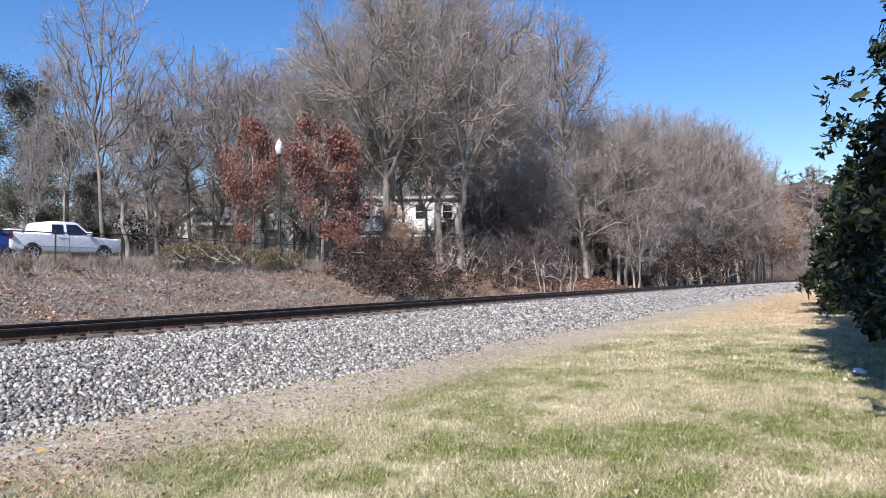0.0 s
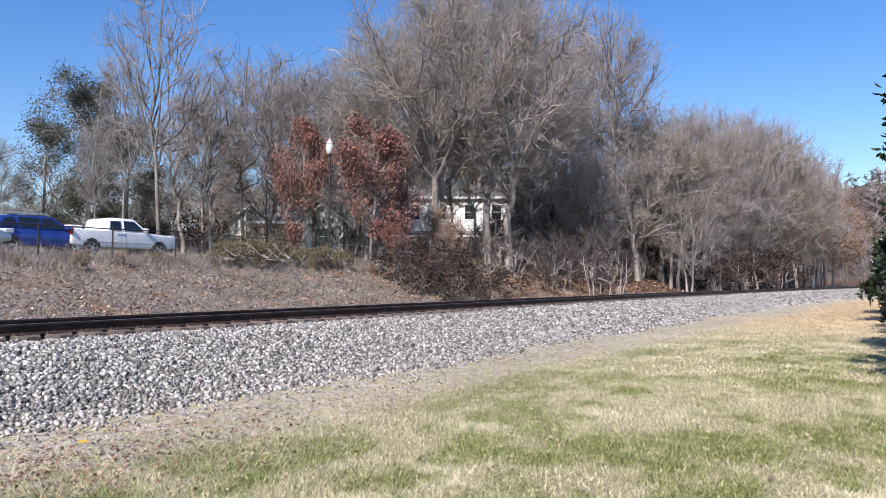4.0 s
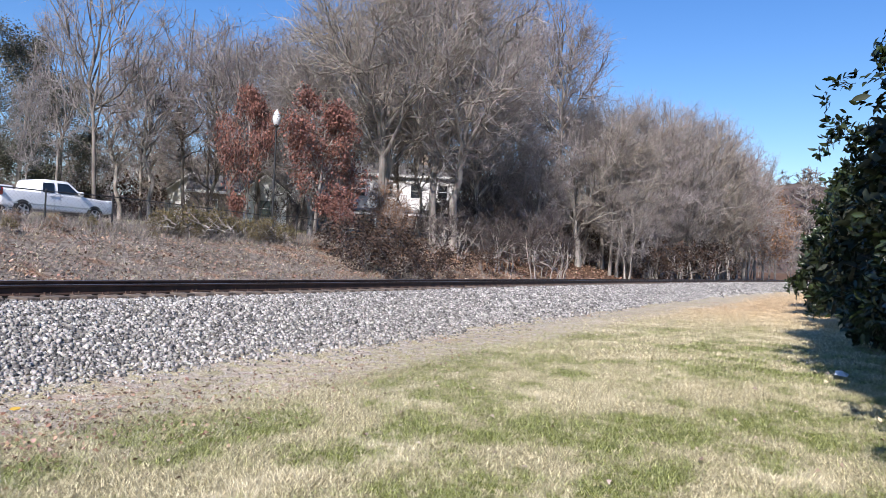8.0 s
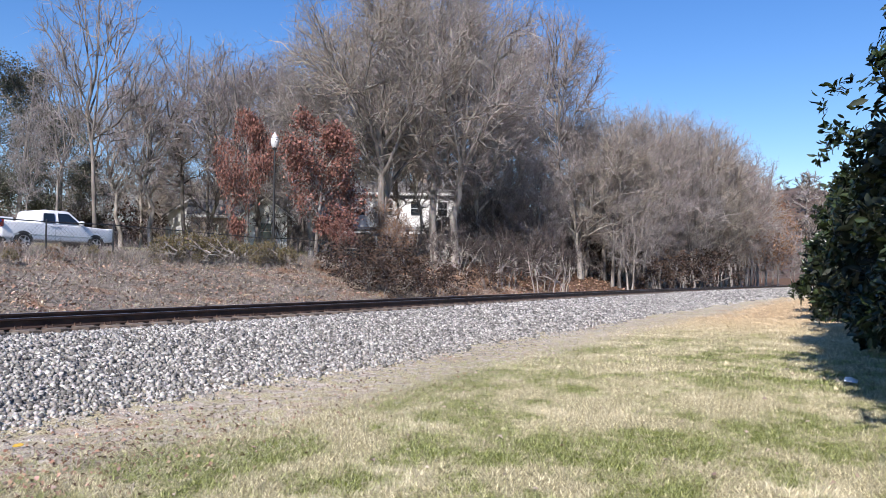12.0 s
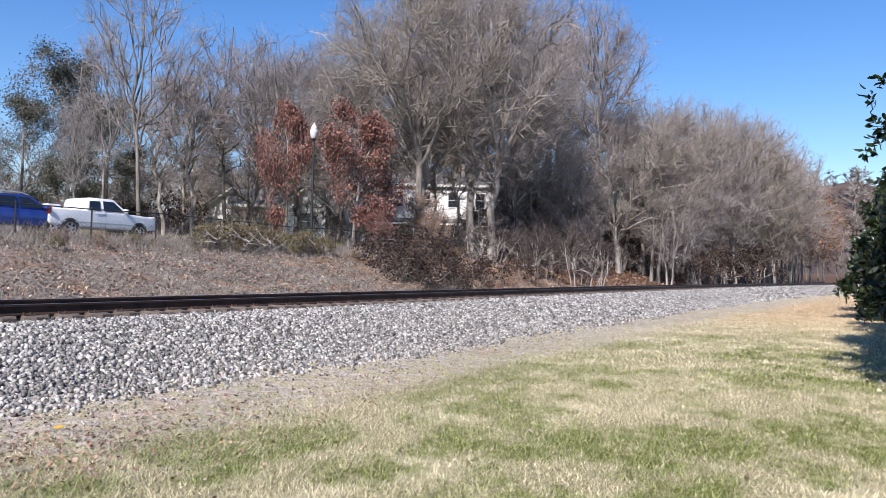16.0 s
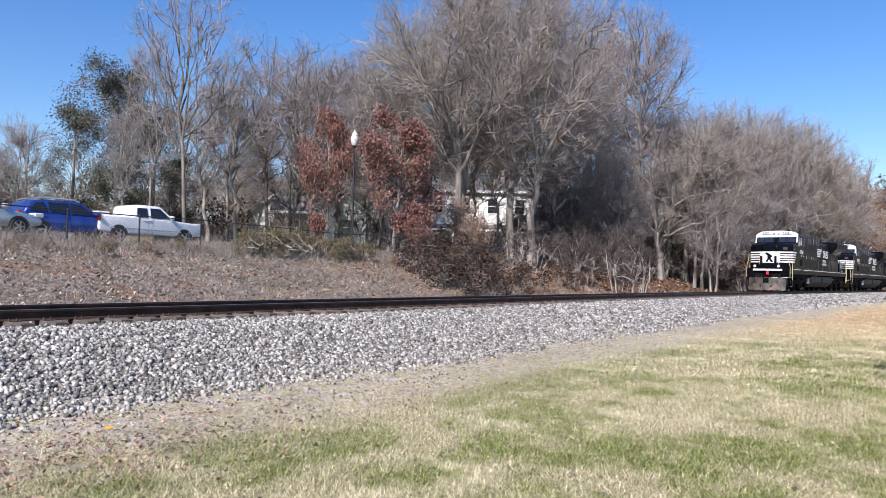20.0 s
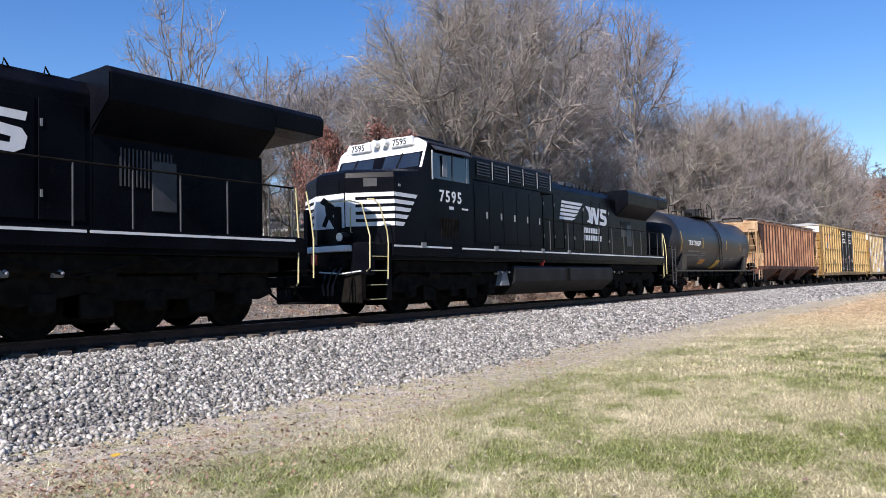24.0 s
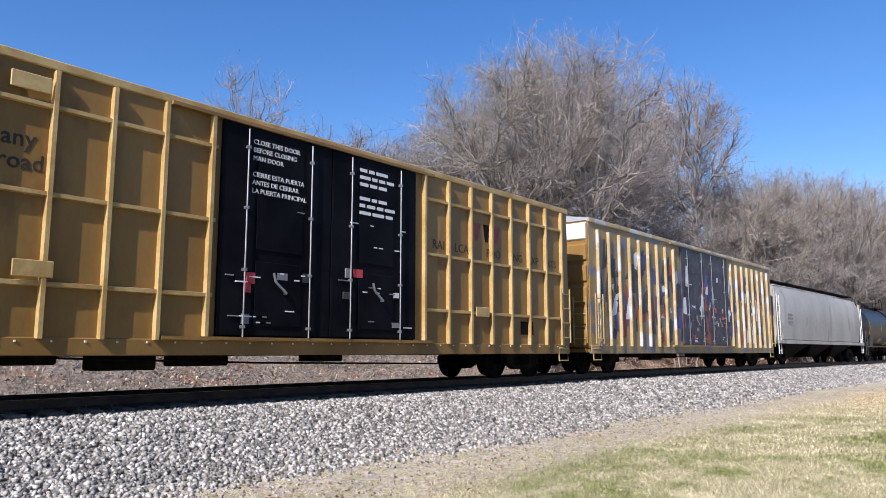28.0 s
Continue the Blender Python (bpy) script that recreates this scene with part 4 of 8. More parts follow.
        rod("grab_rail", car, [(1.62, q, 0.86), (1.66, q, 1.7), (1.62, q, 2.0), (1.36, q, 2.6), (1.2, q * 0.97, 2.72), (1.1, q * 0.9, 2.72)], 0.017, M_RAILPALE, "pale yellow handrail")
        rod("grab_rail", car, [(0.86, q, 1.05), (0.98, q, 1.12), (1.0, q, 1.85), (0.98, q * 0.95, 2.15), (0.95, q * 0.88, 2.6), (0.95, q * 0.6, 2.72)], 0.017, M_RAILPALE, "pale yellow handrail")
    rod("grab_rail", car, [(0.92, -0.9, 2.7), (0.92, -0.3, 2.72)], 0.016, M_RAILPALE)
    for y in (-0.5, 0.5):
        P("collision_post", Shape().box(0.95, 1.1, y - 0.07, y + 0.07, 1.7, 2.6), bevel=0.01)
    # nose and cab
    def plan(front, half, corner, wide, z, rear_z):
        return [(3.3, -wide, rear_z), (corner, -wide, z), (front, -half, z), (front, half, z), (corner, wide, z), (3.3, wide, rear_z)]

    nose = [plan(1.32, 0.48, 1.95, 1.5, 1.7, 1.7), plan(1.32, 0.48, 1.95, 1.5, 3.32, 3.5), plan(1.36, 0.46, 1.98, 1.46, 3.46, 3.62), plan(1.5, 0.38, 2.12, 1.3, 3.55, 3.68)]
    P("nose", Shape().loft(nose), label="tapered black nose with slanted corners", bevel=0.015)
    P("nose_door", Shape().box(1.295, 1.33, -0.3, 0.3, 1.8, 3.3), bevel=0.01)
    P("sand_hatch", Shape().add([(1.55, -0.87, 3.1), (1.72, -1.15, 3.1), (1.72, -1.15, 3.3), (1.55, -0.87, 3.3)], [(0, 1, 2, 3)]), M_DARKGREY)
    P("nose_latch", Shape().box(2.1, 2.18, -1.52, -1.5, 3.1, 3.16), M_GREYPANEL)
    for y in (-0.75, 0.8):
        rod("nose_grab", car, [(1.42, y * 0.8, 2.0), (1.32, y * 0.85, 2.0), (1.32, y * 0.85, 2.6), (1.42, y * 0.8, 2.6)], 0.014, M_RAILPALE)
    tops = [2.955 - 0.178 * k for k in range(5)]
    for k, z in enumerate(tops):
        end = 2.86 - 0.13 * k
        for sy, order in ((-1, (0, 1, 2, 3)), (1, (3, 2, 1, 0))):
            P("nose_stripe", Shape().add([(1.96, sy * 1.508, z), (end, sy * 1.508, z - 0.01), (end - 0.08, sy * 1.508, z - 0.105), (1.96, sy * 1.508, z - 0.1)], [order]), M_WHITE, "white nose stripe")
            P("nose_stripe", Shape().add([(1.445, sy * 0.694, z), (1.944, sy * 1.502, z), (1.944, sy * 1.502, z - 0.1), (1.445, sy * 0.694, z - 0.1)], [order]), M_WHITE, "white nose stripe")
    for sy in (-1, 1):
        P("nose_panel", Shape().add([(1.312, sy * 0.485, 2.955), (1.443, sy * 0.697, 2.955), (1.443, sy * 0.697, 2.143), (1.312, sy * 0.485, 2.143)], [(0, 1, 2, 3)]), M_WHITE, "white block where the stripes join")
    P("nose_emblem", Shape().box(1.278, 1.294, -0.47, 0.47, 2.12, 2.95), M_WHITE, "white emblem panel on the nose")
    P("emblem_shape", Shape().prism([(-0.3, 2.2), (-0.1, 2.42), (-0.22, 2.62), (0.02, 2.8), (0.18, 2.9), (0.32, 2.78), (0.14, 2.68), (0.12, 2.45), (0.26, 2.2), (0.14, 2.16), (0.02, 2.36), (-0.12, 2.16)], 1.268, 1.277, "x"), M_LOCO, "black prancing emblem")
    cab = [(3.05, 1.7), (3.05, 3.6), (3.34, 4.32), (3.42, 4.36), (5.42, 4.36), (5.42, 1.7)]
    P("cab", Shape().prism(cab, -1.5, 1.5), label="black crew cab", bevel=0.03)
    roof = [[(x, -1.5, 4.34), (x, -1.2, 4.5), (x, -0.5, 4.6), (x, 0.5, 4.6), (x, 1.2, 4.5), (x, 1.5, 4.34)] for x in (3.38, 5.45)]
    P("cab_roof", Shape().loft(roof), smooth_angle=30)

    def on_face(y, f, off=0.0):
        """A place on the sloped windscreen: f from its foot to its top."""
        return (3.05 + 0.29 * f - off, y, 3.6 + 0.72 * f + off * 0.4)

    for y0, y1 in ((-1.44, -0.1), (0.1, 1.44)):
        P("windscreen", Shape().add([on_face(y0 + 0.06, 0.16, 0.012), on_face(y1 - 0.06, 0.16, 0.012), on_face(y1 - 0.1, 0.68, 0.012), on_face(y0 + 0.1, 0.68, 0.012)], [(0, 1, 2, 3)]), M_GLASS, "dark windscreen glass")
        rod("wiper", car, [on_face((y0 + y1) / 2, 0.75, 0.03), on_face((y0 + y1) / 2 + 0.1, 0.2, 0.03)], 0.012, M_UNDER)
    band = Shape()
    band.add([on_face(-1.5, 0.72, 0.008), on_face(1.5, 0.72, 0.008), on_face(1.5, 1.02, 0.008), on_face(-1.5, 1.02, 0.008)], [(0, 1, 2, 3)])
    for a, b in ((-1.5, -1.42), (1.42, 1.5)):
        band.add([on_face(a, 0.12, 0.008), on_face(b, 0.12, 0.008), on_face(b, 0.72, 0.008), on_face(a, 0.72, 0.008)], [(0, 1, 2, 3)])
    band.add([(3.335, -1.5, 4.345), (3.335, 1.5, 4.345), (3.37, 1.2, 4.51), (3.37, 0.5, 4.615), (3.37, -0.5, 4.615), (3.37, -1.2, 4.51)], [(0, 1, 2, 3, 4, 5)])
    P("cab_face", band, M_WHITE, "white painted windscreen surround")
    for y in (-0.72, 0.72):
        board = P("number_board", Shape().box(3.24, 3.36, y - 0.36, y + 0.36, 4.33, 4.57), M_WHITE, "white number board", bevel=0.02)
        letters(number, 0.24, board, M_LOCO, Matrix.Translation((3.232, y + 0.29, 4.37)) @ Matrix.Rotation(radians(-90), 4, "Z") @ Matrix.Rotation(radians(90), 4, "X"))
    for y in (-0.16, 0.16):
        P("headlight", Shape().tube([(3.17, y, 4.5), (3.36, y, 4.5)], 0.1, 12), M_LENS, "round headlight glass", smooth_angle=40)
    P("horn", Shape().box(4.2, 4.6, -0.2, 0.2, 4.6, 4.66), M_GREYPANEL, bevel=0.02)
    P("roof_unit", Shape().box(4.0, 5.2, -0.75, 0.6, 4.59, 4.72), M_LOCO, "low air-conditioner box", bevel=0.03)
    P("antenna", Shape().tube([(3.7, 0.4, 4.6), (3.7, 0.4, 4.78)], 0.03, 6), M_UNDER)
    for s in (-1, 1):
        y = s * 1.506
        win = P("side_window", Shape().box(3.5, 5.25, min(y, y - s * 0.02), max(y, y - s * 0.02), 3.45, 4.14), M_GLASS, "dark sliding cab window")
        part("window_frame", Shape().box(3.5, 3.54, y - 0.012, y + 0.012, 3.42, 4.17), M_WHITE, win, "white window edge")
        part("window_frame", Shape().box(4.4, 4.45, y - 0.012, y + 0.012, 3.45, 4.14), M_DARKGREY, win)
        part("window_frame", Shape().box(5.1, 5.13, y - 0.012, y + 0.012, 3.45, 4.14), M_STEEL, win)
        P("wind_deflector", Shape().box(3.92, 4.12, y + s * 0.03, y + s * 0.05, 3.52, 4.08), M_WHITE if plain_nose else M_GREYPANEL, "pale wind deflector")
        P("awning", Shape().prism([(y, 4.28), (y + s * 0.14, 4.16), (y + s * 0.15, 4.18), (y, 4.31)], 3.5, 5.2, "x"), M_DARKGREY)
        rod("cab_grab", car, [(3.45, y + s * 0.04, 3.4), (3.45, y + s * 0.04, 4.1)], 0.014, M_STEEL)
    m = Matrix.Translation((3.80, -1.512, 2.87)) @ Matrix.Rotation(radians(90), 4, "X")
    letters(number, 0.43, car, M_WHITE, m, "road_number", 0.008, space=1.28)
    P("marking_bar", Shape().box(4.25, 4.45, -1.508, -1.503, 2.68, 2.76), M_WHITE)
    P("marking_bar", Shape().box(4.85, 5.15, -1.508, -1.503, 2.7, 2.75), M_WHITE)
    # equipment cabinet behind the cab
    P("equipment_cabinet", Shape().box(5.44, 9.6, -1.42, 1.42, 1.7, 3.62), label="black equipment cabinet with doors", bevel=0.02)
    P("upper_cabinet", Shape().prism([(-1.4, 3.62), (-1.4, 4.28), (-1.15, 4.42), (1.15, 4.42), (1.4, 4.28), (1.4, 3.62)], 5.44, 10.55, "x"), bevel=0.02)
    for k in range(5):
        x = 5.75 + 0.92 * k
        P("louvre_panel", Shape().box(x, x + 0.78, -1.418, -1.398, 3.72, 4.2), M_LOCO, bevel=0.01)
        for j in range(5):
            z = 3.78 + 0.085 * j
            P("louvre", Shape().prism([(-1.415, z + 0.05), (-1.45, z), (-1.44, z), (-1.41, z + 0.045)], x + 0.06, x + 0.72, "x"), M_DARKGREY)
        rod("panel_grab", car, [(x + 0.82, -1.46, 3.7), (x + 0.82, -1.46, 4.22)], 0.014, M_STEEL if k % 2 else M_GREYPANEL)
    for k in range(5):
        x = 5.6 + 0.8 * k
        P("cabinet_door", Shape().box(x, x + 0.74, -1.432, -1.415, 1.85, 3.5), bevel=0.008)
        P("door_latch", Shape().box(x + 0.62, x + 0.68, -1.45, -1.43, 2.55, 2.75), M_GREYPANEL)
    for k in range(12):
        P("vent_slat", Shape().box(2.85 + 0.07 * k + 1.0, 2.89 + 0.07 * k + 1.0, -1.512, -1.498, 1.95, 2.45), M_UNDER)
    # engine hood
    hood = [(-0.98, 1.7), (-0.98, 3.95), (-0.8, 4.2), (0.8, 4.2), (0.98, 3.95), (0.98, 1.7)]
    P("engine_hood", Shape().prism(hood, 9.55, 17.05, "x"), label="long black engine hood", bevel=0.02)
    for k in range(9):
        x = 9.75 + 0.8 * k
        P("hood_door", Shape().box(x, x + 0.74, -0.998, -0.975, 1.85, 3.75), bevel=0.008)
        P("door_hinge", Shape().box(x + 0.02, x + 0.06, -1.012, -0.99, 3.3, 3.42), M_GREYPANEL)
        P("door_hinge", Shape().box(x + 0.02, x + 0.06, -1.012, -0.99, 2.2, 2.32), M_GREYPANEL)
    P("exhaust_box", Shape().box(13.3, 14.3, -0.5, 0.5, 4.2, 4.42), M_DARKGREY, "raised exhaust stack", bevel=0.04)
    P("dynamic_brake_hatch", Shape().box(10.6, 12.4, -0.7, 0.7, 4.2, 4.28), bevel=0.02)
    for x in (11.6, 11.9, 12.15):
        P("air_horn", Shape().tube([(x, -0.3, 4.28), (x, -0.3, 4.42), (x - 0.3, -0.3, 4.46)], [0.03, 0.03, 0.075], 8), M_DARKGREY, smooth_angle=40)
    for k in range(7):
        x = 12.6 + 0.62 * k
        P("lifting_lug", Shape().tube([(x, -0.82, 4.16), (x, -0.86, 4.28), (x + 0.1, -0.82, 4.16)], 0.018, 5), M_UNDER)
    # radiator cab with wings
    rad = [(-0.98, 1.7), (-0.98, 3.3), (-1.52, 3.78), (-1.55, 4.24), (-1.45, 4.36), (1.45, 4.36), (1.55, 4.24), (1.52, 3.78), (0.98, 3.3), (0.98, 1.7)]
    P("radiator_cab", Shape().prism(rad, 17.0, 20.5, "x"), label="flared radiator section", bevel=0.02)
    wing = [(-0.98, 3.86), (-1.52, 3.9), (-1.55, 4.24), (-1.45, 4.36), (1.45, 4.36), (1.55, 4.24), (1.52, 3.9), (0.98, 3.86)]
    P("radiator_overhang", Shape().prism(wing, 20.5, 21.85, "x"), bevel=0.02)
    P("radiator_front", Shape().add([(16.98, -1.53, 3.8), (16.98, -0.99, 3.36), (16.98, -0.99, 4.3), (16.98, -1.46, 4.35), (16.98, -1.55, 4.24)], [(0, 1, 2, 3, 4)]), M_LOCO, "flat sheet at the wing's front")
    for k in range(14):
        x = 17.5 + 0.075 * k
        P("grille_bar", Shape().box(x, x + 0.03, -1.0, -0.98, 2.5, 3.15), M_DARKGREY)
    P("sand_filler", Shape().box(18.1, 18.6, -1.005, -0.975, 2.1, 3.0), M_DARKGREY, bevel=0.02)
    P("rear_hood", Shape().box(20.4, 20.75, -0.85, 0.85, 1.7, 3.4), bevel=0.03)
    P("roof_grille", Shape().box(17.3, 21.4, -1.2, 1.2, 4.36, 4.39), M_UNDER)
    # rear end
    P("end_plate", Shape().box(21.2, 21.4, -1.45, 1.45, 0.95, 1.72), bevel=0.02)
    coupler(car, 22.25, 1)
    for y in (-1.5, 1.5):
        w = math.copysign(0.5, -y)
        for k in range(4):
            P("step", Shape().box(20.95, 21.45, min(y, y + w), max(y, y + w), 0.38 + 0.33 * k, 0.41 + 0.33 * k), M_UNDER)
        rod("grab_rail", car, [(21.5, y, 0.9), (21.52, y, 1.7), (21.45, y, 2.2), (21.4, y * 0.95, 2.7)], 0.017, M_RAILPALE, "pale yellow handrail")
        rod("grab_rail", car, [(21.0, y * 1.01, 0.75), (21.05, y * 1.01, 0.8), (21.08, y * 1.01, 1.7), (21.02, y * 1.01, 2.72)], 0.017, M_RAILPALE, "pale yellow handrail")
    # walkway handrails
    for y in (-1.52, 1.52):
        posts = (10.0, 11.35, 12.65, 13.95, 15.2, 16.4, 17.4, 18.3, 19.3, 20.3, 20.9)
        for x in posts:
            rod("stanchion", car, [(x, y, 1.45), (x, y, 2.7)], 0.018, M_DARKGREY)
        rod("handrail", car, [(9.55, y * 0.95, 2.78), (10.0, y, 2.72), (20.95, y, 2.72)], 0.019, M_UNDER)
    # side emblem: five bars running into slanted blocks, two rows of marks below
    e = -1.006
    for k in range(5):
        z = 3.58 - 0.145 * k
        a = 12.0 - 0.05 * k
        P("emblem_bar", Shape().add([(a, e, z), (13.75 - 0.16 * k, e, z), (13.62 - 0.2 * k, e, z - 0.1), (a - 0.04, e, z - 0.1)], [(0, 1, 2, 3)]), M_WHITE, "white emblem bar")
    for poly in ([(13.95, 3.52), (14.25, 3.3), (14.3, 3.05), (14.05, 2.92), (14.32, 2.9), (14.62, 2.92), (14.42, 3.5)],
                 [(14.5, 3.5), (14.85, 3.5), (15.02, 3.1), (15.12, 3.5), (15.3, 3.5), (15.1, 2.86), (14.88, 2.86), (14.7, 3.2), (14.62, 2.86), (14.45, 2.86)],
                 [(15.42, 3.5), (15.98, 3.48), (15.95, 3.34), (15.55, 3.36), (15.56, 3.27), (15.9, 3.22), (15.98, 3.1), (15.94, 2.92), (15.78, 2.84), (15.26, 2.86), (15.28, 3.0), (15.72, 2.98), (15.74, 3.07), (15.4, 3.12), (15.32, 3.22), (15.34, 3.42)]):
        P("emblem_block", Shape().add([(x, e, z) for x, z in poly], [tuple(range(len(poly)))]), M_WHITE, "white slanted emblem block")
    for row, n, z in ((0, 7, 2.5), (1, 8, 2.22)):
        for k in range(n):
            x = 13.75 + 0.215 * k - 0.03 * row
            P("lettering_bar", Shape().add([(x, e, z), (x + 0.16, e, z), (x + 0.2, e, z + 0.2), (x + 0.04, e, z + 0.2)], [(0, 1, 2, 3)]), M_WHITE)
    loco_bogie(car, 4.75)
    loco_bogie(car, 18.0)
    return car


for no, s0, first in (("4208", 6.6, True), ("7595", 28.95, False)):
    MOVING.append((locomotive(no, first), s0))

# ---- train: freight cars ----
M_TANK = material("black_tank_paint", (0.014, 0.014, 0.016), (0.025, 0.025, 0.027), scale=0.8, rough=0.38, spec=0.3, fine=25, bump=0.05, fine_mix=0.15, spot=(0.03, 0.025, 0.021), spot_at=0.6, spot_scale=1.1)
M_RUST = material("rust_brown_hopper_steel", (0.016, 0.007, 0.006), (0.085, 0.029, 0.017), scale=1.1, rough=0.75, fine=14, bump=0.25, spot=(0.21, 0.084, 0.040), spot_at=0.54, spot_scale=0.7, stretch=(1.6, 1, 0.45))
M_RUST_RIB = material("rusty_tan_rib", (0.16, 0.068, 0.034), (0.41, 0.215, 0.115), scale=2.2, rough=0.75, fine=16, bump=0.2, stretch=(1, 1, 0.4))
M_RUST_TAN = material("tan_paint_over_rust", (0.40, 0.23, 0.11), (0.60, 0.42, 0.24), scale=1.2, rough=0.75, fine=16, bump=0.15, spot=(0.30, 0.13, 0.06), spot_at=0.6, spot_scale=1.6)
M_YELLOW = material("faded_yellow_car_paint", (0.22, 0.118, 0.027), (0.30, 0.17, 0.046), scale=0.7, rough=0.5, fine=18, bump=0.08, fine_mix=0.2, spot=(0.20, 0.105, 0.03), spot_at=0.6, spot_scale=1.5, stretch=(1, 1, 0.4))
# same yellow as the panels; raking sun is painted in as a lighter tone
M_YELLOW_RIB = material("yellow_rib_sunlit_tone", (0.40, 0.255, 0.085), (0.54, 0.385, 0.165), scale=2, rough=0.5, fine=18, bump=0.05)
M_CREAM = material("cream_end_paint", (0.70, 0.66, 0.56), (0.80, 0.77, 0.68), scale=1.5, rough=0.5, fine=18, bump=0.05)
M_FADED = material("faded_black_lettering", (0.022, 0.016, 0.010), (0.05, 0.035, 0.018), scale=3, rough=0.6, bump=0)
M_DOOR = material("black_plug_door_paint", (0.004, 0.004, 0.006), (0.009, 0.009, 0.012), scale=1.5, spec=0.05, rough=0.5, fine=30, bump=0.08)
M_ROOF = material("galvanised_roof", (0.42, 0.42, 0.41), (0.56, 0.56, 0.54), scale=1.2, rough=0.5, metal=0.5, bump=0.1, spot=(0.28, 0.18, 0.11), spot_at=0.62)
M_GRAF = material("tagged_faded_panel", (0.27, 0.175, 0.06), (0.36, 0.26, 0.12), scale=0.6, rough=0.55, fine=12, bump=0.08, spot=(0.17, 0.17, 0.20), spot_at=0.5, spot_scale=1.3)
M_GRAF_RIB = material("grey_white_rib", (0.38, 0.27, 0.12), (0.52, 0.42, 0.25), scale=1.4, rough=0.5, fine=14, bump=0.05, spot=(0.52, 0.51, 0.49), spot_at=0.54, spot_scale=1.6)
M_TAG_BLUE = material("blue_spray_paint", (0.05, 0.06, 0.20), (0.09, 0.10, 0.28), scale=3, rough=0.6, bump=0)
M_TAG_RED = material("red_spray_paint", (0.30, 0.05, 0.035), (0.42, 0.08, 0.05), scale=3, rough=0.6, bump=0)
M_TAG_WHITE = material("white_spray_paint", (0.66, 0.67, 0.70), (0.78, 0.78, 0.8), scale=3, rough=0.6, bump=0)
M_TAG_DARK = material("dark_spray_paint", (0.03, 0.03, 0.04), (0.07, 0.07, 0.09), scale=3, rough=0.6, bump=0)
M_EMB_BLUE = material("blue_emblem_paint", (0.04, 0.12, 0.46), (0.07, 0.17, 0.55), scale=3, rough=0.5, bump=0)
M_EMB_RED = material("red_emblem_paint", (0.55, 0.04, 0.05), (0.64, 0.07, 0.07), scale=3, rough=0.5, bump=0)
M_GRATE = material("dull_grey_grating", (0.20, 0.20, 0.195), (0.32, 0.315, 0.30), scale=3, rough=0.6, metal=0.3, bump=0.1)
M_ORANGE = material("orange_placard", (0.55, 0.22, 0.03), (0.62, 0.28, 0.05), scale=4, rough=0.6, bump=0)
M_HOPGREY = material("pale_grey_hopper_paint", (0.30, 0.29, 0.262), (0.40, 0.388, 0.352), scale=0.6, rough=0.55, fine=18, bump=0.06, spot=(0.26, 0.24, 0.21), spot_at=0.6, spot_scale=0.9, stretch=(1, 1, 0.4))


def wall_text(text, size, parent, mat, x, y, z, bold=0.0):
    return letters(text, size, parent, mat, Matrix.Translation((x, y, z)) @ Matrix.Rotation(radians(90), 4, "X"), "lettering", bold)


def bars(parent, mat, x, y, z, rows, pitch, h, rng, width, name="text_bar"):
    """Rows of small print, as plain bars."""
    for k in range(rows):
        w = width * rng.uniform(0.6, 1.0)
        part(name, Shape().box(x, x + w, y - 0.004, y, z - k * pitch, z - k * pitch + h), mat, parent)


def ladder(car, x0, x1, y, z0, z1, mat, n=5):
    lad = part("ladder", Shape().tube([(x0, y, z0), (x0, y, z1)], 0.022, 6).tube([(x1, y, z0), (x1, y, z1)], 0.022, 6), mat, car)
    for k in range(n):
        z = z0 + 0.15 + (z1 - z0 - 0.3) * k / (n - 1)
        part("rung", Shape().tube([(x0, y, z), (x1, y, z)], 0.014, 6), mat, lad)


def end_ladder(car, x, y0, y1, z0, z1, mat, n=5):
    lad = part("ladder", Shape().tube([(x, y0, z0), (x, y0, z1)], 0.022, 6).tube([(x, y1, z0), (x, y1, z1)], 0.022, 6), mat, car)
    for k in range(n):
        z = z0 + 0.15 + (z1 - z0 - 0.3) * k / (n - 1)
        part("rung", Shape().tube([(x, y0, z), (x, y1, z)], 0.014, 6), mat, lad)


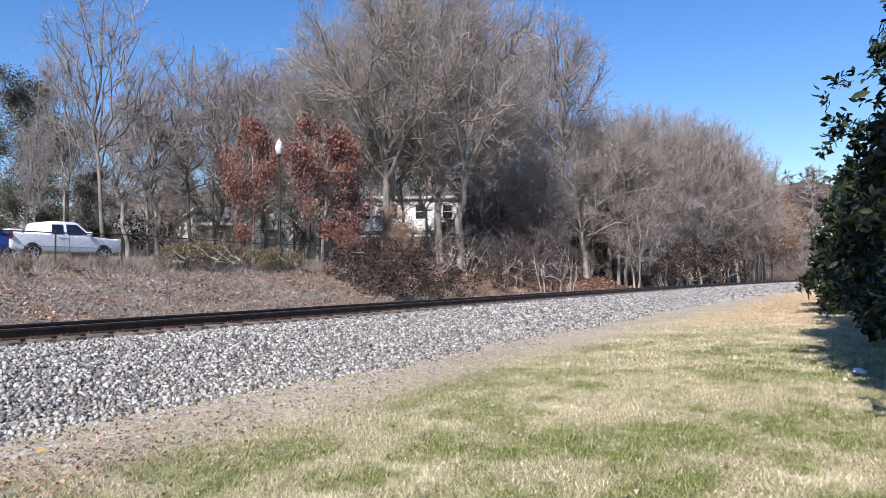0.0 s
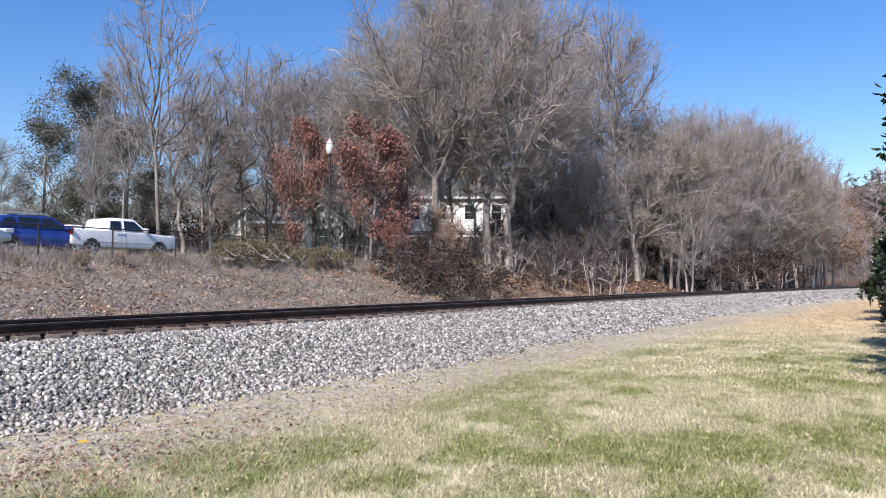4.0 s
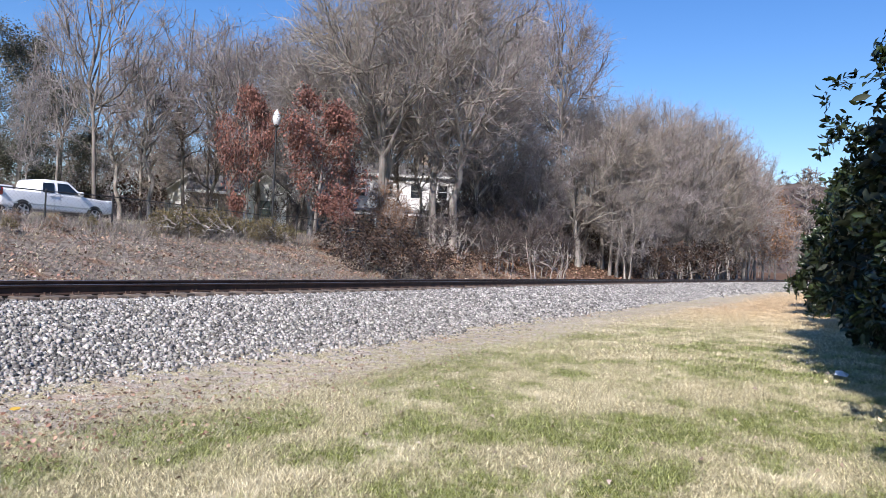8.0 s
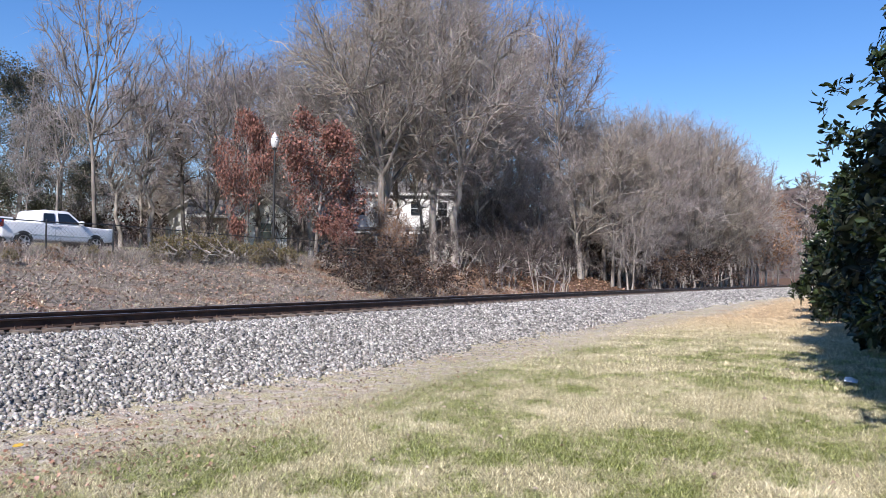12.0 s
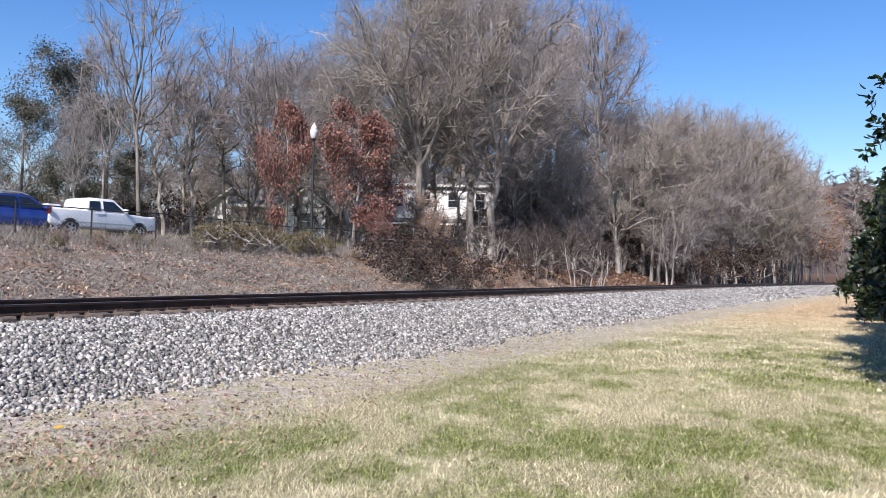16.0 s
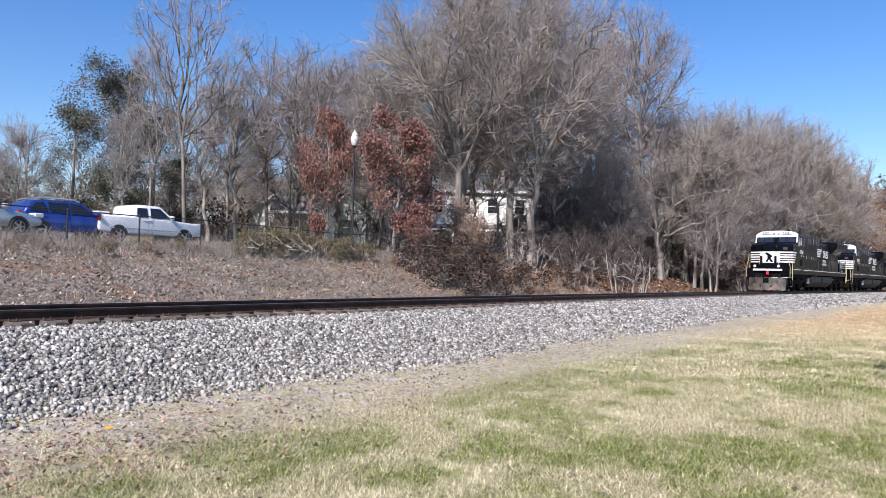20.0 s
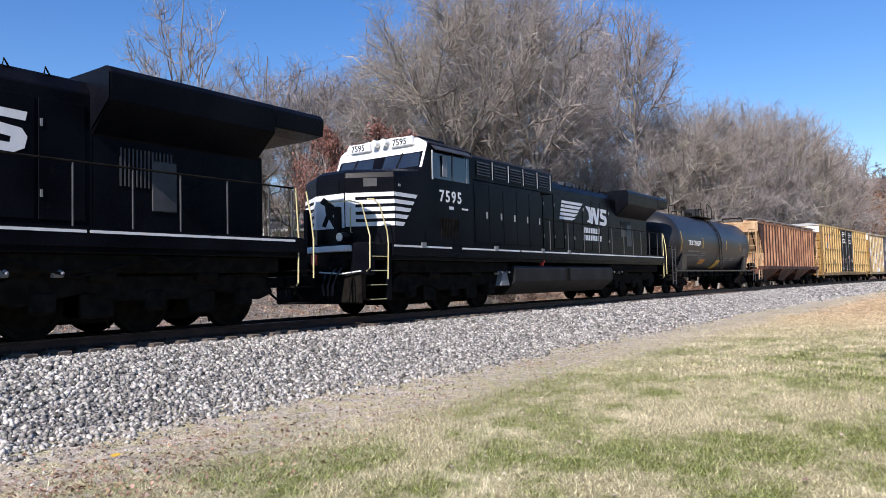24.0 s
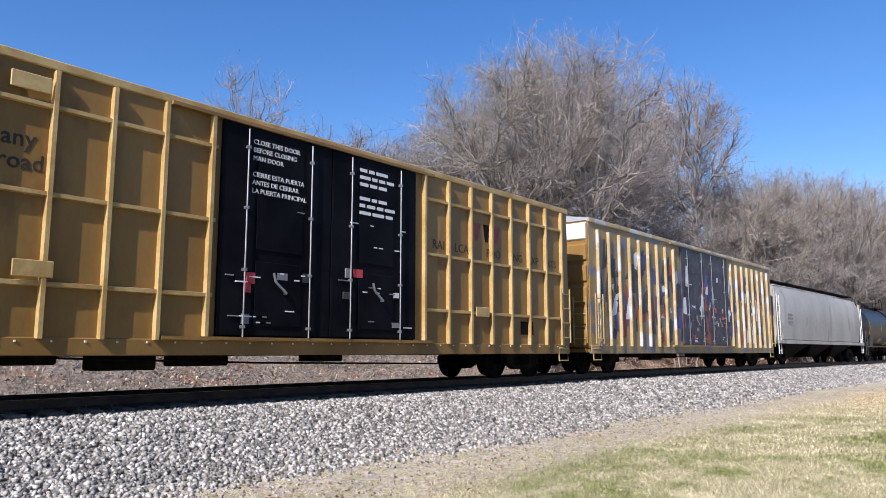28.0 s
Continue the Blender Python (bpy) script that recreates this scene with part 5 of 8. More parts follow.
def tank_car(mark, length):
    car = tagged(new("tank_car"), "black tank car with yellow edge marks and a top platform", "tank car", "freight cars of the train")
    car["half"] = length / 2
    rng = random.Random(3)
    a, b, zc, r = 1.5, length - 1.5, 2.5, 1.5
    ring = lambda x, q: [(x, q * math.cos(2 * math.pi * k / 48), zc + q * math.sin(2 * math.pi * k / 48)) for k in range(48)]
    xs = [(a - 0.8 * math.sin(t), r * math.cos(t) ** 0.85 + 0.0) for t in [math.pi / 2 * k / 7 for k in range(7, 0, -1)]]
    rings = [ring(x, max(q, 0.02)) for x, q in xs] + [ring(x, r) for x in (a, a + 0.02, a + 3, (a + b) / 2 - 0.03)]
    rings += [ring((a + b) / 2 - 0.03, r + 0.012), ring((a + b) / 2 + 0.03, r + 0.012), ring((a + b) / 2 + 0.03, r)]
    rings += [ring(x, r) for x in (b - 3, b)] + [ring(length - x, max(q, 0.02)) for x, q in xs[::-1]]
    part("tank", Shape().loft(rings), M_TANK, car, "satin black cylindrical tank", smooth_angle=40)
    part("centre_sill", Shape().box(0.55, length - 0.55, -0.35, 0.35, 0.75, 1.08), M_UNDER, car, bevel=0.02)
    for x in (2.2, length - 2.2):
        part("saddle", Shape().prism([(-1.35, 1.05), (-1.42, 1.9), (-1.2, 1.75), (-0.8, 1.28), (0, 1.02), (0.8, 1.28), (1.2, 1.75), (1.42, 1.9), (1.35, 1.05)], x - 0.35, x + 0.35, "x"), M_TANK, car, bevel=0.02)
        part("bolster", Shape().box(x - 0.3, x + 0.3, -1.4, 1.4, 0.78, 1.08), M_UNDER, car, bevel=0.02)
        freight_bogie(car, x)
    for y in (-1.42, 1.42):
        part("side_rail", Shape().box(0.9, length - 0.9, y - 0.03, y + 0.03, 1.03, 1.1), M_TANK, car)
    for x, w in ((0.5, -1), (length - 0.5, 1)):
        part("end_platform", Shape().box(x - 0.25, x + 0.25, -1.45, 1.45, 1.02, 1.08), M_UNDER, car)
        part("end_sill", Shape().box(x - 0.12, x + 0.12, -1.45, 1.45, 0.8, 1.02), M_UNDER, car, bevel=0.02)
        rod("end_rail", car, [(x, -1.42, 1.08), (x, -1.42, 2.15), (x, 1.42, 2.15), (x, 1.42, 1.08)], 0.022, M_UNDER)
        for y in (-1.46, 1.46):
            ladder(car, x - 0.2, x + 0.22, y, 0.45, 2.2, M_DARKGREY, 5)
        coupler(car, x + w * 0.5, w)
        rod("brake_pipe", car, [(x, -1.1, 0.75), (x + w * 0.1, -0.9, 0.55), (x, -0.6, 0.7)], 0.02, M_UNDER)
    part("brake_wheel", Shape().tube([(0.3, 0.9, 1.7), (0.34, 0.9, 1.7)], 0.26, 16), M_GREYPANEL, car)
    for k in range(7):
        x = 4.4 + 1.05 * k
        part("pipe_hanger", Shape().box(x, x + 0.06, -0.9, -0.8, 0.55, 1.05), M_UNDER, car)
    rod("train_pipe", car, [(3.4, -0.85, 0.85), (length - 3.4, -0.85, 0.85)], 0.03, M_UNDER)
    part("bottom_outlet", Shape().tube([(length / 2, 0, 1.1), (length / 2, 0, 0.62)], [0.3, 0.18], 12), M_UNDER, car)
    part("air_tank", Shape().tube([(length / 2 + 1.1, -0.5, 0.78), (length / 2 + 1.9, -0.5, 0.78)], 0.2, 12), M_UNDER, car, smooth_angle=40)
    # top fittings
    m = length / 2 + 0.2
    part("platform", Shape().box(m - 1.65, m + 1.3, -0.75, 0.75, 3.98, 4.03), M_UNDER, car)
    part("manway", Shape().tube([(m, 0, 3.95), (m, 0, 4.45)], 0.42, 20), M_TANK, car, smooth_angle=40)
    part("manway_lid", Shape().tube([(m, 0, 4.45), (m, 0, 4.5)], 0.46, 20), M_DARKGREY, car, smooth_angle=40)
    for x in (m - 1.0, m - 0.65, m + 0.75):
        part("valve", Shape().tube([(x, -0.1, 4.0), (x, -0.1, 4.28)], 0.13, 10), M_UNDER, car, smooth_angle=40)
    for s in (-1, 1):
        rod("safety_rail", car, [(m - 1.6, s * 0.72, 4.02), (m - 1.62, s * 0.72, 4.6), (m - 1.5, s * 0.72, 4.7), (m - 0.75, s * 0.72, 4.78), (m - 0.62, s * 0.72, 4.7), (m - 0.6, s * 0.72, 4.02)], 0.02, M_UNDER)
        rod("safety_rail", car, [(m - 1.1, s * 0.74, 4.02), (m - 1.1, s * 0.74, 4.4), (m - 0.3, s * 0.74, 4.45), (m - 0.3, s * 0.74, 4.02)], 0.018, M_UNDER)
        rod("safety_rail", car, [(m + 0.45, s * 0.72, 4.02), (m + 0.42, s * 0.72, 4.75), (m + 0.55, s * 0.72, 4.78), (m + 1.2, s * 0.72, 4.62), (m + 1.25, s * 0.72, 4.02)], 0.02, M_UNDER)
    arc = [(m - 0.35, -1.53 * math.cos(t), zc + 1.53 * math.sin(t)) for t in [1.2 * k / 8 for k in range(9)]]
    arc2 = [(p[0] + 0.42, p[1], p[2]) for p in arc]
    lad = part("ladder", Shape().tube([(m - 0.35, -1.53, 1.1)] + arc, 0.02, 6).tube([(m + 0.07, -1.53, 1.1)] + arc2, 0.02, 6), M_UNDER, car)
    for k in range(8):
        z = 1.25 + 0.3 * k
        y = -1.53 if z < zc else -math.sqrt(max(0.2, 1.53 ** 2 - (z - zc) ** 2))
        part("rung", Shape().tube([(m - 0.35, y, z), (m + 0.07, y, z)], 0.013, 6), M_DARKGREY, lad)
    # marks, lying on the curved side

    def patch(name, x0, x1, z0, z1, mat, label="", lean=0.0, lift=0.008):
        sh = Shape()
        zs = [z0 + (z1 - z0) * k / 4 for k in range(5)]
        for z in zs:
            y = -math.sqrt((r + lift) ** 2 - (z - zc) ** 2)
            sh.v += [(x0 + lean * (z - z0), y, z), (x1 + lean * (z - z0), y, z)]
        sh.f = [(2 * k, 2 * k + 1, 2 * k + 3, 2 * k + 2) for k in range(4)]
        part(name, sh, mat, car, label)

    for x, z0, z1 in ((1.56, 2.0, 2.95), (4.75, 2.2, 2.72), (8.9, 2.2, 2.72), (11.6, 2.2, 2.7), (length - 1.62, 2.0, 2.95)):
        patch("reflector", x, x + 0.09, z0, z1, M_SAFETY, "yellow reflective mark")
    if mark:
        letters(mark, 0.35, car, M_WHITE, Matrix.Translation((2.5, -1.512, 2.32)) @ Matrix.Rotation(radians(90), 4, "X"), "lettering", 0.001, space=1.06)
        for k in range(2):
            for j in range(5):
                patch("text_bar", 2.7 + 0.36 * j, 2.95 + 0.36 * j, 2.0 - 0.2 * k, 2.08 - 0.2 * k, M_GREYPANEL)
        for k in range(5):
            patch("text_bar", 4.7 - 0.06 * k, 5.6 - 0.1 * k, 2.02 - 0.09 * k, 2.05 - 0.09 * k, M_GREYPANEL)
            patch("text_bar", 12.3, 12.3 + rng.uniform(0.5, 0.8), 2.3 - 0.09 * k, 2.34 - 0.09 * k, M_GREYPANEL)
        for x, k in ((8.9, 3), (10.2, 2)):
            for j in range(k):
                patch("text_bar", x, x + 0.6, 1.75 - 0.12 * j, 1.79 - 0.12 * j, M_GREYPANEL)
    patch("placard", 4.95, 5.75, 1.42, 1.68, M_ORANGE, "faded orange placard")
    patch("placard", 7.7, 8.4, 1.2, 1.66, M_SAFETY, "slanted yellow placard", lean=0.25)
    return car


def hopper_car(length):
    car = tagged(new("hopper_car"), "rust-brown ribbed open-ended covered hopper car", "hopper car", "freight cars of the train")
    car["half"] = length / 2
    e = 17.5
    side = [(0.7, 4.12), (1.85, 2.2), (1.87, 1.36), (e - 1.17, 1.36), (e - 1.15, 2.2), (e, 4.12)]
    for y in (-1.5, 1.5):
        part("side_sheet", Shape().prism(side, y - 0.02, y + 0.02), M_RUST, car, "rusty brown side sheet")
        part("top_chord", Shape().box(0.7, e, y - 0.06, y + 0.06, 4.06, 4.2), M_RUST_RIB, car, bevel=0.015)
        part("side_sill", Shape().box(0.4, e + 0.3, y - 0.06, y + 0.06, 1.16, 1.36), M_RUST, car, bevel=0.015)
        s = -1 if y < 0 else 1
        for k in range(20):
            x = 2.1 + 0.728 * k
            top = 4.06
            sh = Shape().prism([(x - 0.045, y), (x - 0.03, y + s * 0.115), (x + 0.03, y + s * 0.115), (x + 0.045, y)], 1.36, top, "z")
            part("rib", sh, M_RUST_RIB, car)
    part("roof", Shape().loft([[(x, -1.55, 4.18), (x, -0.8, 4.3), (x, 0.8, 4.3), (x, 1.55, 4.18), (x, 1.5, 4.1), (x, -1.5, 4.1)] for x in (0.68, e + 0.02)]), M_RUST_TAN, car)
    for y in (-1.15, 1.0):
        walk_way = part("running_board", Shape().box(0.5, e + 0.2, y - 0.28, y - 0.26, 4.36, 4.42).box(0.5, e + 0.2, y + 0.26, y + 0.28, 4.36, 4.42), M_GRATE, car, "grey grating walkway")
        for k in range(84):
            x = 0.55 + 0.2 * k
            part("grating_bar", Shape().box(x, x + 0.12, y - 0.26, y + 0.26, 4.37, 4.41), M_GRATE, walk_way)
        for k in range(9):
            part("bracket", Shape().box(0.9 + 2 * k, 0.95 + 2 * k, y - 0.25, y + 0.25, 4.2, 4.37), M_RUST_RIB, walk_way)
    for k in range(6):
        x = 2.2 + 2.7 * k
        part("hatch", Shape().box(x, x + 1.5, -0.45, 0.45, 4.3, 4.42), M_RUST_TAN, car, bevel=0.03)
    for x0, w in ((0.0, 1), (e + 0.7, -1)):
        X = lambda v: x0 + w * v
        part("end_cap", Shape().box(min(X(0.7), X(0.76)), max(X(0.7), X(0.76)), -1.5, 1.5, 3.55, 4.16), M_RUST_TAN, car, "tan end panel", bevel=0.01)
        part("slope_sheet", Shape().add([(X(0.74), -1.48, 3.6), (X(0.74), 1.48, 3.6), (X(1.84), 1.48, 2.2), (X(1.84), -1.48, 2.2), (X(0.80), -1.48, 3.6), (X(0.80), 1.48, 3.6), (X(1.9), 1.48, 2.2), (X(1.9), -1.48, 2.2)],
                                        [(0, 1, 2, 3), (7, 6, 5, 4), (0, 4, 5, 1), (3, 2, 6, 7)]), M_RUST_TAN, car, "sloping tan end sheet")
        part("end_wall", Shape().box(min(X(1.84), X(1.9)), max(X(1.84), X(1.9)), -1.48, 1.48, 1.3, 2.22), M_RUST_TAN, car)
        for y in (-1.1, -0.37, 0.37, 1.1):
            part("slope_rib", Shape().tube([(X(0.70), y, 3.62), (X(1.80), y, 2.2), (X(1.83), y, 1.36)], 0.035, 4), M_UNDER, car)
        for y in (-1.46, -0.5, 0.5, 1.46):
            part("end_post", Shape().box(min(X(0.46), X(0.52)), max(X(0.46), X(0.52)), y - 0.03, y + 0.03, 1.1, 4.05), M_RUST_TAN, car, bevel=0.008)
        part("end_platform", Shape().box(min(X(0.3), X(1.9)), max(X(0.3), X(1.9)), -1.5, 1.5, 1.1, 1.18), M_RUST, car)
        part("end_sill", Shape().box(min(X(0.28), X(0.5)), max(X(0.28), X(0.5)), -1.5, 1.5, 0.85, 1.12), M_RUST, car, bevel=0.02)
        end_ladder(car, X(0.4), -1.45, -1.0, 1.2, 4.1, M_RUST_TAN, 7)
        ladder(car, min(X(0.5), X(1.05)), max(X(0.5), X(1.05)), -1.54, 0.55, 3.0, M_RUST_TAN, 7)
        rod("end_rail", car, [(X(0.45), -1.4, 2.2), (X(0.45), 1.4, 2.2)], 0.02, M_RUST_TAN)
        rod("stirrup", car, [(X(0.5), -1.5, 1.1), (X(0.5), -1.5, 0.48), (X(1.0), -1.5, 0.48), (X(1.0), -1.5, 1.1)], 0.018, M_GREYPANEL)
        coupler(car, X(0.0), -w)
        freight_bogie(car, X(2.1))
    part("brake_wheel", Shape().tube([(0.3, 0.7, 2.6), (0.34, 0.7, 2.6)], 0.28, 16), M_RUST, car)
    part("brake_cylinder", Shape().tube([(0.7, -0.9, 1.42), (1.4, -0.9, 1.42)], 0.17, 10), M_UNDER, car, smooth_angle=40)
    part("top_bracket", Shape().tube([(0.75, -0.6, 4.2), (0.45, -0.6, 4.45), (0.5, 0.6, 4.45), (0.75, 0.6, 4.2)], 0.04, 6), M_UNDER, car)
    part("centre_sill", Shape().box(0.4, e + 0.3, -0.3, 0.3, 0.8, 1.15), M_UNDER, car)
    for c in (4.35, 9.1, 13.85):
        rings = [[(c - a, -b, z), (c + a, -b, z), (c + a, b, z), (c - a, b, z)] for a, b, z in ((2.35, 1.46, 1.36), (2.1, 1.3, 1.15), (0.95, 0.75, 0.48), (0.95, 0.75, 0.38))]
        part("discharge_chute", Shape().loft(rings), M_RUST, car, "rusty funnel chute", bevel=0.01)
        part("chute_gate", Shape().box(c - 1.0, c + 1.0, -0.85, 0.85, 0.32, 0.39), M_UNDER, car)
    rng = random.Random(8)
    wall_text("16", 0.5, car, M_DOOR, 2.35, -1.523, 2.2)
    bars(car, M_DOOR, 1.0, -1.524, 3.75, 2, 0.16, 0.09, rng, 0.45)
    return car


def box_car(length, style):
    plain = style == "yellow"
    car = tagged(new("box_car"), "yellow ribbed box car with black double plug doors" if plain else "faded box car covered in spray-painted tags", "box car", "freight cars of the train")
    car["half"] = length / 2
    rng = random.Random(17 if plain else 29)
    a, b, y, top, low = 0.72, length - 0.78, -1.58, 4.86, 0.78
    skin, rib = (M_YELLOW, M_YELLOW_RIB) if plain else (M_GRAF, M_GRAF_RIB)
    d0, d1 = a + 7.15, a + 12.25
    for s in (-1, 1):
        Y = s * 1.58
        for x0, x1 in ((a, d0), (d1, b)):
            part("side_wall", Shape().box(x0, x1, min(Y, Y - s * 0.06), max(Y, Y - s * 0.06), low + 0.1, top), skin, car)
        part("side_sill", Shape().box(a, b, min(Y + s * 0.02, Y - s * 0.08), max(Y + s * 0.02, Y - s * 0.08), low - 0.14, low + 0.12), skin, car, bevel=0.015)
        part("eave", Shape().box(a - 0.02, b + 0.02, min(Y + s * 0.045, Y - s * 0.06), max(Y + s * 0.045, Y - s * 0.06), top - 0.1, top + 0.04), rib, car, bevel=0.015)
        n = 8
        spans = [a + 0.83 + 0.875 * k for k in range(n)] if plain else [a + 0.5 + 0.74 * k for k in range(9)]
        spans2 = [d1 + 0.3 + 0.875 * k for k in range(n)] if plain else [d1 + 0.4 + 0.74 * k for k in range(9)]
        for x in spans + [v for v in spans2 if v < b - 0.15]:
            w = 0.04 if plain else 0.036
            sh = Shape().prism([(x - w, Y), (x - w * 0.8, Y + s * 0.095), (x + w * 0.8, Y + s * 0.095), (x + w, Y)], low + 0.1, top - 0.12 if plain else top - 0.3, "z")
            part("rib", sh, rib, car)
        if plain:
            for z in (4.2, 2.92, 1.64):
                for x0, x1 in ((a + 0.83, d0 - 0.1), (d1 + 0.3, b - 0.5)):
                    part("belt_rail", Shape().prism([(Y, z - 0.04), (Y + s * 0.07, z - 0.03), (Y + s * 0.07, z + 0.03), (Y, z + 0.04)], x0, x1, "x"), rib, car)
        for k in range(40):
            x = a + 0.2 + (b - a - 0.4) * k / 39
            if plain and s < 0:
                part("rivet", Shape().box(x - 0.014, x + 0.014, Y - 0.034, Y - 0.018, 0.83, 0.86), M_CREAM, car)
        # doors
        half = (d0 + d1) / 2
        for x0, x1 in ((d0, half), (half, d1)):
            door = part("plug_door", Shape().box(x0 + 0.01, x1 - 0.01, min(Y + s * 0.05, Y - s * 0.03), max(Y + s * 0.05, Y - s * 0.03), 0.98, top - 0.12), M_DOOR if plain else M_TAG_DARK, car, "black plug door with locking bars", bevel=0.01)
            f = Y + s * 0.05
            for k in (0.2, 0.78):
                x = x0 + (x1 - x0) * k
                part("lock_bar", Shape().tube([(x, f + s * 0.05, 0.95), (x, f + s * 0.05, top - 0.2)], 0.015, 6), M_STEEL, door)
                for z in (1.1, 2.1, 3.2, 4.3):
                    part("bar_guide", Shape().box(x - 0.035, x + 0.035, min(f, f + s * 0.07), max(f, f + s * 0.07), z, z + 0.05), M_STEEL, door)
            for z0, z1 in ((1.15, 2.3), (2.5, 3.6), (3.8, 4.55)):
                part("door_panel", Shape().box(x0 + 0.75, x1 - 0.75, min(f, f + s * 0.02), max(f, f + s * 0.02), z0, z1), M_DOOR if plain else M_TAG_DARK, door, bevel=0.015)
            for k in range(5):
                x, z = x0 + rng.uniform(0.3, 2.1), rng.uniform(1.15, 2.2)
                part("door_label", Shape().box(x, x + rng.uniform(0.1, 0.24), min(f, f + s * 0.026), max(f, f + s * 0.026), z, z + rng.uniform(0.1, 0.2)), rng.choice((M_WHITE, M_EMB_RED, M_GREYPANEL, M_DARKGREY)), door)
            for k in range(14 if s < 0 else 0):
                x, z = x0 + rng.uniform(0.1, 2.2), rng.choice((1.2, 1.3, 1.42, 1.9, 2.0, 2.1, 2.75, 2.85, 3.3))
                part("text_bar", Shape().box(x, x + rng.uniform(0.08, 0.26), f - 0.028, f, z, z + 0.022), rng.choice((M_GREYPANEL, M_WHITE)), door)
            part("crank", Shape().tube([(x0 + 1.4, f + s * 0.03, 1.75), (x0 + 1.4, f + s * 0.1, 1.75), (x0 + 1.15, f + s * 0.1, 1.95), (x0 + 1.1, f + s * 0.1, 2.1)], 0.025, 6), M_STEEL, door)
        for z in (0.92, top - 0.1):
            part("door_track", Shape().box(d0 - 1.0, d1 + 0.6, min(Y + s * 0.1, Y), max(Y + s * 0.1, Y), z - 0.03, z + 0.03), skin, car)
    roof = [[(x, -1.6, top + 0.02), (x, -0.8, top + 0.16), (x, 0.8, top + 0.16), (x, 1.6, top + 0.02), (x, 1.55, top - 0.05), (x, -1.55, top - 0.05)] for x in (a - 0.03, b + 0.03)]
    part("roof", Shape().loft(roof), M_ROOF, car, "pale metal roof")
    for k in range(14):
        x = a + 0.6 + 1.35 * k
        part("roof_rib", Shape().box(x, x + 0.08, -0.8, 0.8, top + 0.15, top + 0.18), M_ROOF, car)
    part("floor", Shape().box(a, b, -1.55, 1.55, low, low + 0.1), M_UNDER, car)
    part("centre_sill", Shape().box(0.3, length - 0.3, -0.32, 0.32, 0.62, 0.95), M_UNDER, car)
    for x, w in ((a, -1), (b, 1)):
        part("end_wall", Shape().box(min(x, x - w * 0.05), max(x, x - w * 0.05), -1.56, 1.56, low - 0.1, top), M_YELLOW, car)
        for k in range(6):
            z0 = low + 0.05 + 0.67 * k
            mat = M_CREAM if k == 5 else M_YELLOW
            part("end_panel", Shape().prism([(x, z0), (x + w * 0.07, z0 + 0.06), (x + w * 0.07, z0 + 0.52), (x, z0 + 0.58)], -1.5, 1.5), mat, car, "cream top panel" if k == 5 else "", bevel=0.01)
        for z in (0.55, 0.9):
            rod("stirrup", car, [(x - w * 0.1, -1.58, low), (x - w * 0.1, -1.6, z - 0.1), (x - w * 0.6, -1.6, z - 0.1), (x - w * 0.6, -1.58, low)], 0.02, M_YELLOW_RIB)
        ladder(car, min(x - w * 0.12, x - w * 0.6), max(x - w * 0.12, x - w * 0.6), -1.7, 0.95, 2.5, M_YELLOW_RIB, 4)
        end_ladder(car, x + w * 0.12, -1.5, -1.05, 0.95, 2.4, M_YELLOW_RIB, 4)
        part("end_platform", Shape().box(min(x, x + w * 0.3), max(x, x + w * 0.3), -0.6, 0.6, 1.1, 1.14), M_UNDER, car)
        coupler(car, x + w * 0.72, w)
    part("brake_wheel", Shape().tube([(a - 0.12, 0.8, 2.3), (a - 0.16, 0.8, 2.3)], 0.28, 16), M_UNDER, car)
    for x in (a + 1.75, b - 1.75):
        part("bolster", Shape().box(x - 0.3, x + 0.3, -1.45, 1.45, 0.78, 0.92), M_UNDER, car)
        freight_bogie(car, x)
    for x0, x1, z in ((6.2, 7.2, 0.4), (7.6, 8.6, 0.45), (10.6, 11.4, 0.5), (4.6, 5.6, 0.5)):
        part("brake_gear", Shape().box(x0, x1, -1.0, -0.5, z, 0.72), M_UNDER, car, bevel=0.03)
    rod("brake_rod", car, [(5.0, -0.9, 0.62), (9.0, -1.3, 0.5), (14.5, -1.2, 0.42)], 0.018, M_UNDER)
    f = y - 0.002
    if plain:
        wall_text("next", 0.34, car, M_FADED, a + 0.95, f, 3.55, 0.004)
        wall_text("load", 0.34, car, M_FADED, a + 0.92, f, 3.22, 0.004)
        wall_text("any", 0.34, car, M_FADED, a + 3.66, f, 3.55, 0.004)
        wall_text("road", 0.34, car, M_FADED, a + 3.62, f, 3.22, 0.004)
        for x, t in ((0.95, "TB"), (1.85, "OX")):
            wall_text(t, 0.5, car, M_FADED, a + x, f, 2.28)
        for x, t in ((0.93, "64"), (1.83, "29"), (2.72, "49")):
            wall_text(t, 0.5, car, M_FADED, a + x, f, 1.78)
        # crossed emblem
        cx, cz = a + 2.66, 3.5
        for way, m1 in ((1, M_EMB_BLUE), (-1, M_EMB_RED)):
            part("emblem_arm", Shape().add([(cx - 0.72, f - 0.002 * (2 + way), cz - way * 0.62), (cx - 0.46, f - 0.002 * (2 + way), cz - way * 0.62), (cx + 0.72, f - 0.002 * (2 + way), cz + way * 0.62), (cx + 0.44, f - 0.002 * (2 + way), cz + way * 0.62)], [(0, 1, 2, 3)]), m1, car, "crossed rail emblem")
        for x, t in ((0.62, "RAI"), (1.45, "LCAR"), (2.75, "POO"), (3.75, "LING"), (4.72, "EXP"), (5.55, "ERTS")):
            wall_text(t, 0.3, car, M_FADED, d1 + x, f, 3.08)
